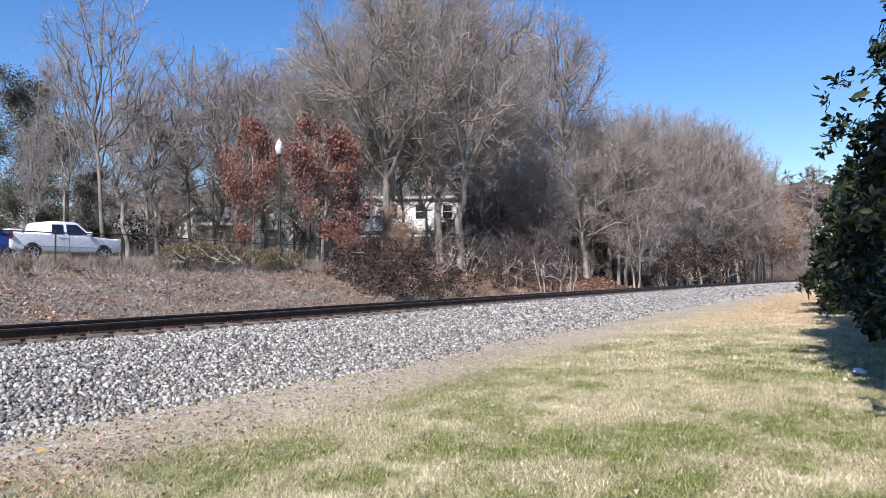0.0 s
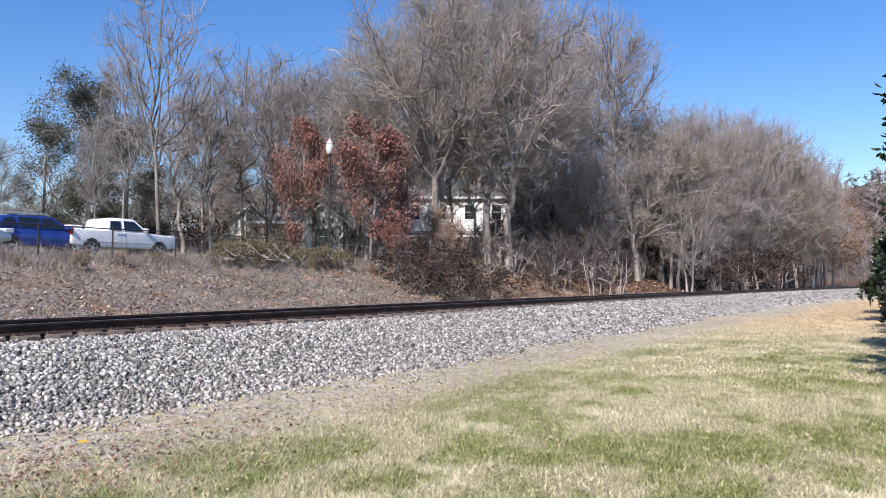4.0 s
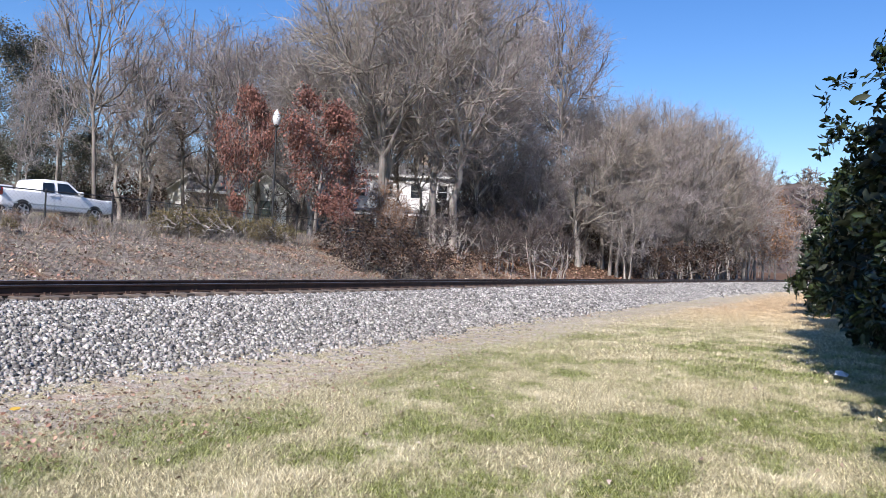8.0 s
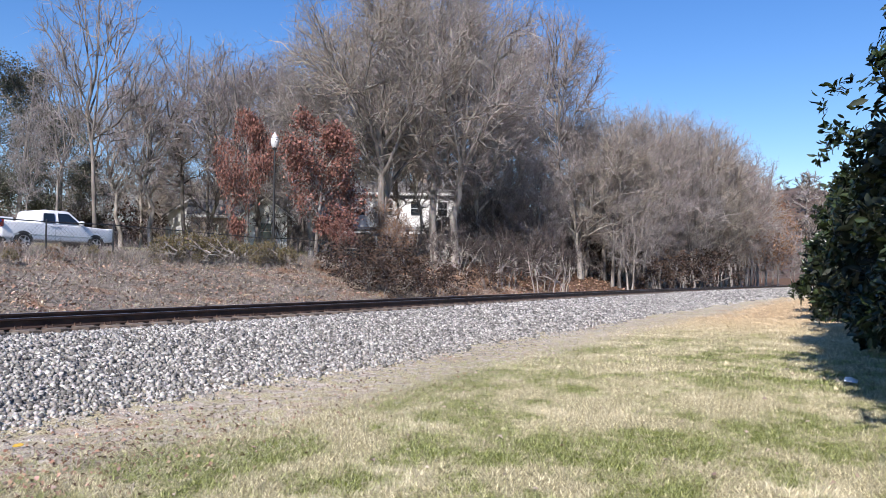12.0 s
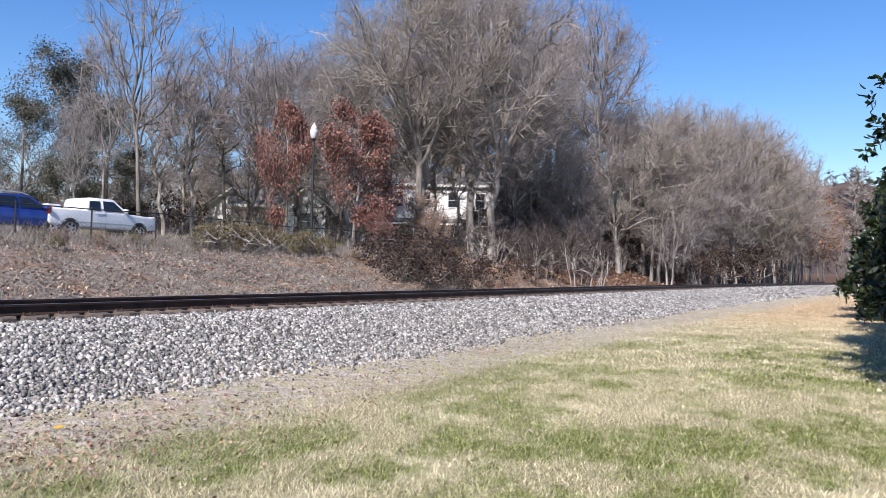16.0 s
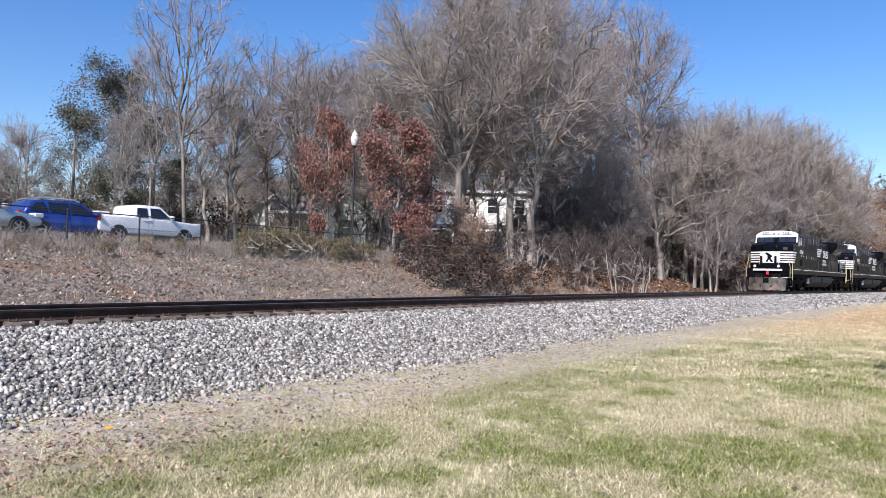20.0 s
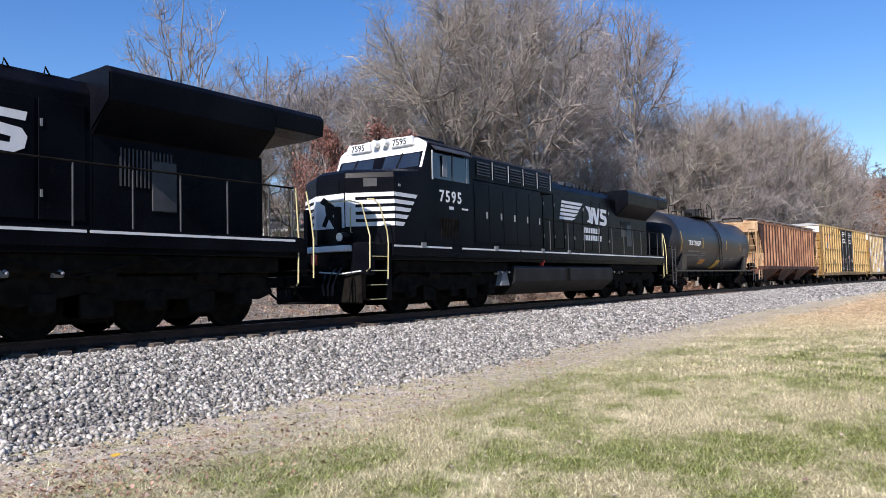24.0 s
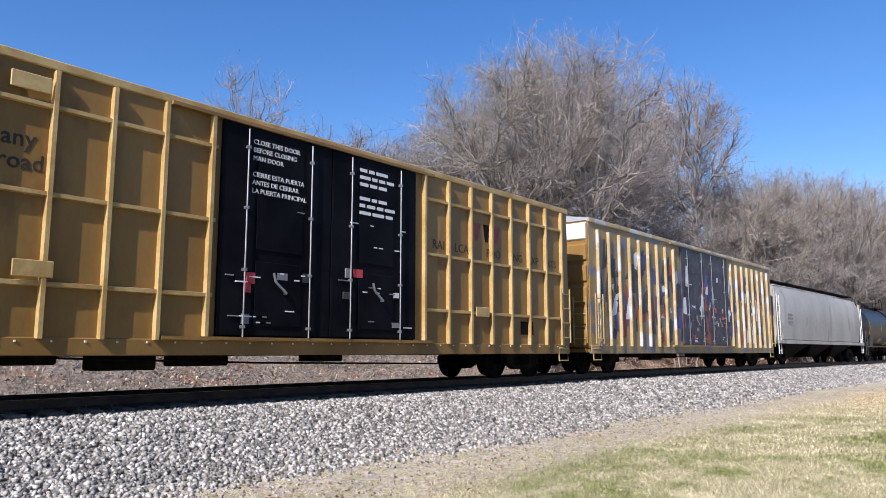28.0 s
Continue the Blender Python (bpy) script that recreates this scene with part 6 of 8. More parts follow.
        for k, m in enumerate((M_TAG_RED, M_DOOR, M_TAG_RED)):
            x = d1 + 2.2 + 0.42 * k
            part("emblem_block", Shape().add([(x, f, 3.9), (x + 0.34, f, 3.9), (x + 0.2, f, 3.45), (x + 0.08, f, 3.45)], [(0, 1, 2, 3)]), m, car)
        g = y - 0.074
        for x0, rows in ((d0 + 0.62, ("CLOSE THIS DOOR", "BEFORE CLOSING", "MAN DOOR", "", "CIERRE ESTA PUERTA", "ANTES DE CERRAR", "LA PUERTA PRINCIPAL")),):
            for k, t in enumerate(rows):
                if t:
                    wall_text(t, 0.125, car, M_WHITE, x0, g, 4.42 - 0.15 * k, 0.0)
        for k in range(7):
            x = d0 + 3.3
            while k != 3 and x < d0 + 4.15:
                w = rng.uniform(0.12, 0.36)
                part("text_bar", Shape().box(x, x + w, g, g + 0.004, 4.42 - 0.15 * k, 4.49 - 0.15 * k), M_WHITE, car)
                x += w + 0.05
        for x, z in ((a + 3.7, 4.35), (a + 3.9, 1.72), (d1 + 2.2, 1.55)):
            part("card_board", Shape().box(x, x + 0.55, y - 0.1, y - 0.07, z, z + 0.24), M_YELLOW_RIB, car, bevel=0.01)
        part("placard_frame", Shape().box(a + 0.95, a + 1.6, y - 0.012, y, 1.0, 1.2), M_DOOR, car)
        part("info_plate", Shape().box(d1 + 4.3, d1 + 4.9, y - 0.02, y, 1.15, 1.5), M_DOOR, car)
        bars(car, M_DOOR, a + 1.0, f, 1.5, 3, 0.12, 0.06, rng, 0.5)
        bars(car, M_DOOR, a + 1.9, f, 1.5, 2, 0.12, 0.06, rng, 0.5)
    else:
        # tags sprayed across the panels: crooked blocks between the ribs
        for k in range(260):
            x = a + rng.uniform(0.6, 17.4)
            low_z = rng.uniform(0.95, 3.6)
            w, h = rng.uniform(0.12, 0.4), rng.uniform(0.2, 1.0)
            sk = rng.uniform(-0.2, 0.2)
            dep = f - 0.001 * (k % 7) - (0.055 if d0 < x < d1 else 0)
            col = rng.choice((M_TAG_BLUE, M_TAG_BLUE, M_TAG_WHITE, M_TAG_DARK, M_TAG_DARK, M_TAG_DARK, M_TAG_RED))
            q = [(x, dep, low_z), (x + w, dep, low_z + rng.uniform(-0.1, 0.1)), (x + w + sk, dep, low_z + h), (x + sk + w * 0.3, dep, low_z + h + rng.uniform(-0.15, 0.15))]
            part("paint_tag", Shape().add(q, [(0, 1, 2, 3)]), col, car)
    return car


def grey_hopper(length):
    car = tagged(new("hopper_car"), "pale grey smooth-sided covered hopper car", "hopper car", "freight cars of the train")
    car["half"] = length / 2
    a, b = 0.9, length - 0.9
    prof = [(-1.2, 1.2), (-1.5, 1.35), (-1.58, 2.4), (-1.52, 3.5), (-1.25, 4.1), (-0.7, 4.3), (0.7, 4.3), (1.25, 4.1), (1.52, 3.5), (1.58, 2.4), (1.5, 1.35), (1.2, 1.2)]
    part("body", Shape().loft([[(x, p, z) for p, z in prof] for x in (a + 0.6, b - 0.6)]), M_HOPGREY, car, "pale grey curved body", smooth_angle=35)
    for x, w in ((a, 1), (b, -1)):
        part("end_slope", Shape().loft([[(x + w * 0.6, p, z) for p, z in prof], [(x + w * 0.1, p * 0.98, max(z, 2.6)) for p, z in prof]]), M_HOPGREY, car, smooth_angle=35)
        for y in (-1.4, -0.4, 0.4, 1.4):
            part("end_post", Shape().box(x - w * 0.3 - 0.05, x - w * 0.3 + 0.05, y - 0.05, y + 0.05, 1.1, 3.9), M_HOPGREY, car)
        part("end_platform", Shape().box(min(x - w * 0.5, x + w * 0.8), max(x - w * 0.5, x + w * 0.8), -1.5, 1.5, 1.02, 1.12), M_UNDER, car)
        ladder(car, min(x - w * 0.35, x + w * 0.05), max(x - w * 0.35, x + w * 0.05), -1.52, 0.6, 3.6, M_WHITE, 8)
        coupler(car, x - w * 0.9, -w)
        freight_bogie(car, x + w * 1.6)
    part("side_sill", Shape().box(a - 0.4, b + 0.4, -1.6, -1.5, 1.12, 1.3), M_HOPGREY, car, bevel=0.01)
    part("side_sill", Shape().box(a - 0.4, b + 0.4, 1.5, 1.6, 1.12, 1.3), M_HOPGREY, car, bevel=0.01)
    part("centre_sill", Shape().box(0.3, length - 0.3, -0.3, 0.3, 0.75, 1.1), M_UNDER, car)
    for y in (-0.85, 0.85):
        part("running_board", Shape().box(a, b, y - 0.25, y + 0.25, 4.4, 4.45), M_UNDER, car)
    for k in range(8):
        part("hatch", Shape().box(a + 1 + 2 * k, a + 2.2 + 2 * k, -0.4, 0.4, 4.3, 4.45), M_HOPGREY, car, bevel=0.03)
    for c in (4.6, 9.3, 14.0):
        part("discharge_chute", Shape().loft([[(c - p, -q, z), (c + p, -q, z), (c + p, q, z), (c - p, q, z)] for p, q, z in ((2.2, 1.35, 1.2), (0.8, 0.6, 0.4))]), M_UNDER, car)
    bars(car, M_GREYPANEL, a + 1.2, -1.585, 2.6, 3, 0.2, 0.1, random.Random(5), 0.9)
    return car


MOVING += [(tank_car("TILX 202591", 15.2), 51.0), (hopper_car(18.2), 66.2), (box_car(20.6, "yellow"), 84.4), (box_car(20.0, "tagged"), 105.0), (grey_hopper(18.9), 124.8), (tank_car("", 15.2), 143.9)]

# ---- trees ----
M_BARK = material("grey_bark", (0.11, 0.096, 0.084), (0.39, 0.352, 0.312), scale=3, rough=0.95, fine=25, bump=0.6, stretch=(1, 1, 0.25), vary=0.25)
M_BARK_DARK = material("dark_bark", (0.07, 0.06, 0.052), (0.20, 0.175, 0.15), scale=3, rough=0.95, fine=25, bump=0.6, stretch=(1, 1, 0.25), vary=0.3)
M_PALE_BARK = material("pale_bark", (0.20, 0.18, 0.155), (0.38, 0.35, 0.31), scale=3, rough=0.9, fine=20, bump=0.4, stretch=(1, 1, 0.3), vary=0.15)
M_TWIG = material("bare_twigs", (0.19, 0.170, 0.158), (0.38, 0.342, 0.322), scale=0.5, rough=0.95, bump=0, fine=8, island=0.35)
M_TWIG_TAN = material("tan_twigs_and_buds", (0.19, 0.165, 0.138), (0.36, 0.315, 0.265), scale=0.5, rough=0.95, bump=0, fine=8, island=0.35)
M_TWIG_GREY = material("grey_twigs", (0.21, 0.18, 0.172), (0.36, 0.32, 0.305), scale=0.5, rough=0.95, bump=0, fine=8, island=0.3)
# twig colour darkened to stand for the deep shade of the undergrowth
M_TWIG_DARK = material("thicket_twigs_shade_tone", (0.055, 0.043, 0.038), (0.125, 0.10, 0.088), scale=0.5, rough=0.95, bump=0, fine=8, island=0.35)
M_TWIG_MID = material("brown_thicket_twigs", (0.10, 0.083, 0.074), (0.20, 0.168, 0.152), scale=0.5, rough=0.95, bump=0, fine=8, island=0.35)
M_LEAF_RED = material("russet_oak_leaves", (0.125, 0.054, 0.042), (0.30, 0.138, 0.10), scale=1.2, rough=0.7, bump=0, fine=9, island=0.45)
M_LEAF_BROWN = material("brown_leaves", (0.16, 0.08, 0.04), (0.30, 0.17, 0.09), scale=1.0, rough=0.8, bump=0, fine=9, island=0.45)
M_LEAF_DARK = material("dark_brown_leaves", (0.032, 0.02, 0.014), (0.085, 0.048, 0.028), scale=1.0, rough=0.8, bump=0, fine=9, island=0.45)
M_EVERGREEN = material("dull_evergreen_needles", (0.055, 0.06, 0.042), (0.12, 0.122, 0.088), scale=0.8, rough=0.8, bump=0, fine=8, island=0.4)


def unit(a):
    return a / (np.linalg.norm(a, axis=-1, keepdims=True) + 1e-9)


def tubes(pts, rad, sides):
    """Tapered tubes for many paths at once: pts (n, k, 3), rad (n, k)."""
    n, k, _ = pts.shape
    d = unit(np.gradient(pts, axis=1))
    ref = np.where(np.abs(d[..., 2:3]) < 0.9, np.array((0, 0, 1.0)), np.array((1.0, 0, 0)))
    a = unit(np.cross(d, ref))
    b = np.cross(d, a)
    w = 2 * np.pi * np.arange(sides) / sides
    v = pts[:, :, None] + rad[:, :, None, None] * (a[:, :, None] * np.cos(w)[:, None] + b[:, :, None] * np.sin(w)[:, None])
    i = np.arange(n)[:, None, None] * k * sides + np.arange(k - 1)[None, :, None] * sides
    j, m = np.arange(sides)[None, None], (np.arange(sides) + 1)[None, None] % sides
    return v.reshape(-1, 3), np.stack([i + j, i + m, i + m + sides, i + j + sides], axis=-1).reshape(-1, 4)


def grow(seed, height, spec, trunk_r, stems=1, envelope=None, lean=0.0, light=False):
    """Branches level by level. spec: children, angle, length ratio, wander, rise, first child's place. Returns meshes' arrays and the tips."""
    rng = np.random.default_rng(seed)
    P = rng.normal(size=(stems, 3)) * (0.12 if stems > 1 else 0)
    P[:, 2] = -0.15
    D = unit(rng.normal(size=(stems, 3)) * (0.05 + 0.16 * (stems > 1)) * np.array((1, 1, 0)) + np.array((lean, 0, 1.0)))
    L = height * np.where(np.arange(stems) == 0, 1, rng.uniform(0.6, 1.0, stems))
    R = np.full(stems, trunk_r)
    wood, twig = [], []
    for level, (kids, angle, ratio, wander, rise, start) in enumerate(spec):
        n, last = len(P), level == len(spec) - 1
        k = ((5, 3, 2, 1, 1, 1) if light else (8, 6, 3, 2, 1, 1))[level]
        pts, d = [P], D
        for _ in range(k):
            d = unit(d + rng.normal(size=(n, 3)) * wander + np.array((0, 0, rise)))
            pts.append(pts[-1] + d * (L / k)[:, None])
        pts = np.stack(pts, axis=1)
        f = np.linspace(0, 1, k + 1)
        rad = R[:, None] * (1 - 0.8 * f ** 0.85)[None]
        if level < 3:
            wood.append(tubes(pts, rad, ((5, 3, 3) if light else (8, 5, 4))[level]))
        elif level == 3 and not last:
            twig.append(tubes(pts, rad, 3))
        elif not last:
            side = unit(np.cross(pts[:, 1] - pts[:, 0], rng.normal(size=(n, 3)))) * R[:, None]
            v = np.stack([pts[:, 0] - side, pts[:, 0] + side, pts[:, 1] + side * 0.4, pts[:, 1] - side * 0.4], axis=1)
            twig.append((v.reshape(-1, 3), np.arange(4 * n).reshape(n, 4)))
        else:
            side = unit(np.cross(pts[:, 1] - pts[:, 0], rng.normal(size=(n, 3)))) * R[:, None]
            v = np.stack([pts[:, 0] - side, pts[:, 0] + side, pts[:, 1]], axis=1)
            twig.append((v.reshape(-1, 3), np.arange(3 * n).reshape(n, 3)))
            return wood, twig, pts[:, 1], rng
        # children
        fr = start + (1 - start) * (np.arange(kids)[None] + rng.uniform(0, 1, (n, kids))) / kids
        i = np.minimum(k - 1, (fr * k).astype(int))
        rows = np.arange(n)[:, None]
        a, b = pts[rows, i], pts[rows, i + 1]
        q = a + (b - a) * (fr * k - i)[..., None]
        al = unit(b - a)
        ang = radians(angle) * rng.uniform(0.65, 1.3, (n, kids, 1))
        nd = al * np.cos(ang) + unit(np.cross(al, rng.normal(size=(n, kids, 3)))) * np.sin(ang)
        nl = L[:, None] * ratio * (1.15 - 0.55 * fr) * rng.uniform(0.7, 1.25, (n, kids))
        if envelope:
            cz, ra, rz = envelope
            e = np.linalg.norm((q + nd * nl[..., None] - np.array((0, 0, cz))) / np.array((ra, ra, rz)), axis=-1)
            nl = nl * np.clip(1 - (e - 1) * 1.4, 0.22, 1.0)
        P, D, L = q.reshape(-1, 3), nd.reshape(-1, 3), nl.ravel()
        least = ((0.03, 0.016, 0.011, 0.009, 0.009) if light else (0.05, 0.026, 0.016, 0.012, 0.011))[level]
        R = np.maximum(rad[rows, i] * 0.5, least).ravel()


def joined(name, pieces, material):
    v, by, off = [], {}, 0
    for verts, f in pieces:
        v.append(verts)
        by.setdefault(f.shape[1], []).append(f + off)
        off += len(verts)
    return array_mesh(name, np.concatenate(v), [np.concatenate(q) for q in by.values()], material)


def leaf_cloud(points, size, per, spread, rng, droop=0.0):
    """Small pointed leaves round the twigs' ends."""
    n = len(points) * per
    c = np.repeat(points, per, axis=0) + rng.normal(size=(n, 3)) * spread
    a = unit(rng.normal(size=(n, 3)) - np.array((0, 0, droop)))
    b = unit(np.cross(a, rng.normal(size=(n, 3))))
    s = (size * rng.uniform(0.6, 1.3, n))[:, None]
    up = np.cross(a, b) * s * 0.12
    v = np.stack([c, c + a * s * 0.5 + b * s * 0.32 + up, c + a * s, c + a * s * 0.5 - b * s * 0.32 + up], axis=1)
    return v.reshape(-1, 3), np.arange(4 * n).reshape(n, 4)


OAK = [(14, 55, 0.55, 0.05, 0.02, 0.16), (8, 48, 0.52, 0.12, 0.03, 0.2), (7, 44, 0.52, 0.14, 0.0, 0.15), (5, 42, 0.55, 0.15, 0.0, 0.1), (0, 0, 0, 0.1, 0, 0)]


def make_tree(seed, height, spec, trunk_r, name, label, category="tree", bark=None, twigs=None, leaves=None, stems=1, lean=0.0, leaf_size=0.12,
              leaf_per=3, leaf_spread=0.12, leaf_share=1.0, group="", envelope=None, droop=0.4, light=False):
    wood, twig, tips, rng = grow(seed, height, spec, trunk_r, stems, envelope, lean, light)
    tree = tagged(new(name), label, category, group)
    trunk = joined("trunk", wood, bark or M_BARK)
    trunk.shade_smooth()
    part("trunk", trunk, None, tree)
    part("crown", joined("crown", twig, twigs or M_TWIG), None, tree)
    if leaves:
        pts = tips if leaf_share >= 1 else tips[rng.uniform(size=len(tips)) < leaf_share]
        part("foliage", joined("foliage", [leaf_cloud(pts, leaf_size, leaf_per, leaf_spread, rng, droop)], leaves), None, tree)
    tree.location = (0, 0, -500)
    return tree


def plant(tree, x, y, turn=0.0, size=1.0, z=None, wide=1.0):
    base = land(x, y) if z is None else z
    ob = copy_thing(tree, Matrix.Translation((x, y, base)) @ Matrix.Rotation(turn, 4, "Z"))
    ob.scale = (size * wide, size * wide, size)
    return ob


def spot(az, dist):
    """Place in the plan from bearing (degrees to the right of straight across the track) and distance from the lawn's viewpoint."""
    return dist * math.sin(radians(az)), dist * math.cos(radians(az))


def clear(tree):
    for o in (*tree.children_recursive, tree):
        bpy.data.objects.remove(o)


def sprout(rng, a, b, k, bend, sag):
    """Curved, slightly crooked paths from a to b (n, 3), in k steps; sag lifts or drops the middle."""
    f = np.linspace(0, 1, k + 1)[None, :, None]
    d = b - a
    c = a + d * np.array((0.42, 0.42, 0.5 + sag)) + rng.normal(size=a.shape) * np.linalg.norm(d, axis=1, keepdims=True) * bend
    p = a[:, None] * (1 - f) ** 2 + 2 * c[:, None] * f * (1 - f) + b[:, None] * f ** 2
    return p + rng.normal(size=p.shape) * (np.linalg.norm(d, axis=1)[:, None, None] * bend * 0.35) * np.sin(f * np.pi)


def along(pts, fr):
    """Points and ways at fractions fr (n, m) of paths pts (n, k, 3)."""
    k = pts.shape[1] - 1
    i = np.minimum(k - 1, (fr * k).astype(int))
    r = np.arange(len(pts))[:, None]
    a, b = pts[r, i], pts[r, i + 1]
    return a + (b - a) * (fr * k - i)[..., None], unit(b - a)


def flocks(rng, p, n):
    """Splits points into n neighbouring groups."""
    pick = [int(rng.integers(len(p)))]
    d = np.linalg.norm(p - p[pick[0]], axis=1)
    for _ in range(min(n, len(p)) - 1):
        pick.append(int(np.argmax(d * rng.uniform(0.6, 1, len(p)))))
        d = np.minimum(d, np.linalg.norm(p - p[pick[-1]], axis=1))
    own = np.argmin(np.linalg.norm(p[:, None] - p[pick][None], axis=2), axis=1)
    return [p[own == q] for q in range(len(pick)) if (own == q).any()]


def crown_tree(seed, name, label, height, spread, low, fork, trunk_r, counts, bark=None, twigs=None, top=0.6, trunks=1, light=False, twig_w=0.016, category="tree", leaves=None, leaf_size=0.2, leaf_per=2):
    """Tree with a full, round crown: boughs that share out the crown's room among them. low: crown's foot, top: how far the leader runs."""
    rng = np.random.default_rng(seed)
    n1, n2, n3, n4, n5 = counts
    n = n1 * n2 * n3
    mid, rz = (low + height) / 2, (height - low) / 2
    d = unit(rng.normal(size=(n, 3)) + np.array((0, 0, 0.25)))
    bulge = np.array([1 + 0.2 * noise.noise((q[0] * 1.9 + seed, q[1] * 1.9, q[2] * 1.9)) for q in d])
    room = np.array((0, 0, mid)) + d * np.array((spread, spread, rz)) * (bulge * rng.uniform(0.1, 1, n) ** 0.38)[:, None] * 0.9
    wood, wood2, flat, spike, ends = [], [], [], [], []
    A, B, R = [], [], []
    foot = rng.normal(size=(trunks, 2)) * 0.5 * (trunks > 1)
    lead = np.array([(*(f * 2.2), low + (height - low) * top * rng.uniform(0.85, 1)) for f in foot])
    base = np.array([(*f, -0.2) for f in foot])
    stem = sprout(rng, base, lead, 8, 0.035, 0.0)
    rad = trunk_r * (1 - 0.75 * np.linspace(0, 1, 9)) * np.ones((trunks, 1))
    rad[:, 0] *= 1.25
    wood.append(tubes(stem, rad, 5 if light else 8))
    A2, B2, A3, B3 = [], [], [], []
    for g in flocks(rng, room, n1):
        c = g.mean(0)
        t = int(np.argmin(np.linalg.norm(foot - c[:2] * 0.1, axis=1))) if trunks == 1 else int(rng.integers(trunks))
        z = fork + (c[2] - fork) * rng.uniform(0.25, 0.5)
        f = min(max((z + 0.2) / (lead[t, 2] + 0.2), 0.1), 0.97)
        a = along(stem[t:t + 1], np.array([[f]]))[0][0, 0]
        b = a + (c - a) * 0.86
        limb = sprout(rng, a[None], b[None], 6, 0.10, 0.03)
        wood.append(tubes(limb, max(trunk_r * 0.62 * (1 - 0.4 * f), 0.035) * (1 - 0.78 * np.linspace(0, 1, 7))[None], 4 if light else 6))
        for h in flocks(rng, g, n2):
            c2 = h.mean(0)
            a2 = along(limb, rng.uniform(0.35, 1.0, (1, 1)))[0][0, 0]
            b2 = a2 + (c2 - a2) * 0.88
            A2.append(a2)
            B2.append(b2)
            for e in h:
                A3.append(a2 + (b2 - a2) * rng.uniform(0.3, 1.0))
                B3.append(e)
    A2, B2, A3, B3 = (np.array(q) for q in (A2, B2, A3, B3))
    p2 = sprout(rng, A2, B2, 4, 0.13, 0.02)
    wood.append(tubes(p2, max(trunk_r * 0.30, twig_w * 3.2) * np.ones((len(p2), 1)) * (1 - 0.7 * np.linspace(0, 1, 5))[None], 3 if light else 4))
    p3 = sprout(rng, A3, B3, 2 if light else 4, 0.15, 0.0)
    twig = [tubes(p3, np.full((len(p3), 1), twig_w * 2.7) * (1 - 0.55 * np.linspace(0, 1, p3.shape[1]))[None], 3)]
    heart = np.array((0, 0, low * 0.6))

    def spray(p, m, length, turn, w):
        q, al = along(p, np.clip((np.arange(m)[None] + rng.uniform(0.2, 1.2, (len(p), m))) / m, 0.05, 1.0))
        q, al = q.reshape(-1, 3), al.reshape(-1, 3)
        d = unit(al + unit(np.cross(al, rng.normal(size=al.shape))) * turn + unit(q - heart) * 0.15)
        e = q + d * (length * rng.uniform(0.5, 1.3, len(q)))[:, None]
        s = unit(np.cross(d, rng.normal(size=d.shape))) * w
        return q, e, s

    reach = 0.085 * (spread + rz)
    # fine branches: ribbons that bend upwards and outwards, then hair-fine twigs on them
    q, e, s = spray(p3, n4, reach * 0.85, 1.45, twig_w * 0.95)
    lift = np.array((0, 0, 1.0)) * (np.linalg.norm(e - q, axis=1) * rng.uniform(-0.08, 0.22, len(q)))[:, None]
    m = q + (e - q) * 0.52 + rng.normal(size=q.shape) * reach * 0.06
    e = e + lift
    v = np.stack([q - s, q + s, m + s * 0.7, m - s * 0.7, e + s * 0.32, e - s * 0.32], axis=1)
    i = 6 * np.arange(len(q))[:, None]
    twig.append((v.reshape(-1, 3), np.concatenate([i + np.array((0, 1, 2, 3)), i + np.array((3, 2, 4, 5))])))
    q, e, s = spray(np.stack([q, m, e], axis=1), n5, reach * 0.45, 1.5, twig_w * 0.62)
    e[:, 2] += np.linalg.norm(e - q, axis=1) * 0.1
    v = np.stack([q - s, q + s, e], axis=1)
    twig.append((v.reshape(-1, 3), np.arange(3 * len(q)).reshape(-1, 3)))
    tree = tagged(new(name), label, category)
    trunk = joined("trunk", wood, bark or M_BARK)
    trunk.shade_smooth()
    part("trunk", trunk, None, tree)
    part("crown", joined("crown", twig, twigs or M_TWIG), None, tree)
    if leaves:
        part("foliage", joined("foliage", [leaf_cloud(e[::2], leaf_size, leaf_per, leaf_size, rng, 0.4)], leaves), None, tree)
    tree.location = (0, 0, -500)
    return tree


WIDE = "tall bare grey-brown broadleaf tree with a wide dense crown"
broad = [crown_tree(11 + i, "bare_tree", WIDE, 19.5, 8.6, 3.2, 3.0, 0.3, (13, 7, 7, 8, 5), twigs=(M_TWIG_TAN, M_TWIG, M_TWIG)[i], top=0.6, trunks=(2, 1, 2)[i], twig_w=0.0135) for i in range(3)]
tall = [crown_tree(31 + i, "bare_tree", "slim bare grey-barked tree with upswept branches", 19, 4.0, 4.0, 4.0, 0.16, (12, 5, 5, 6, 4), twigs=(M_TWIG_GREY, M_TWIG)[i], top=0.9, twig_w=0.0125) for i in range(2)]
sparse = [crown_tree(37, "bare_tree", "tall open bare tree with a straight stem and thin branches", 21, 4.8, 5.0, 4.0, 0.15, (12, 5, 3, 5, 4), bark=M_BARK_DARK, twigs=M_TWIG, top=0.97, twig_w=0.012)]
hazy = [crown_tree(39, "bare_tree", "tall pale grey bare tree with a fine twiggy crown", 22, 5.4, 7.0, 6.0, 0.2, (11, 6, 6, 7, 5), twigs=M_TWIG_GREY, top=0.75, twig_w=0.0145)]
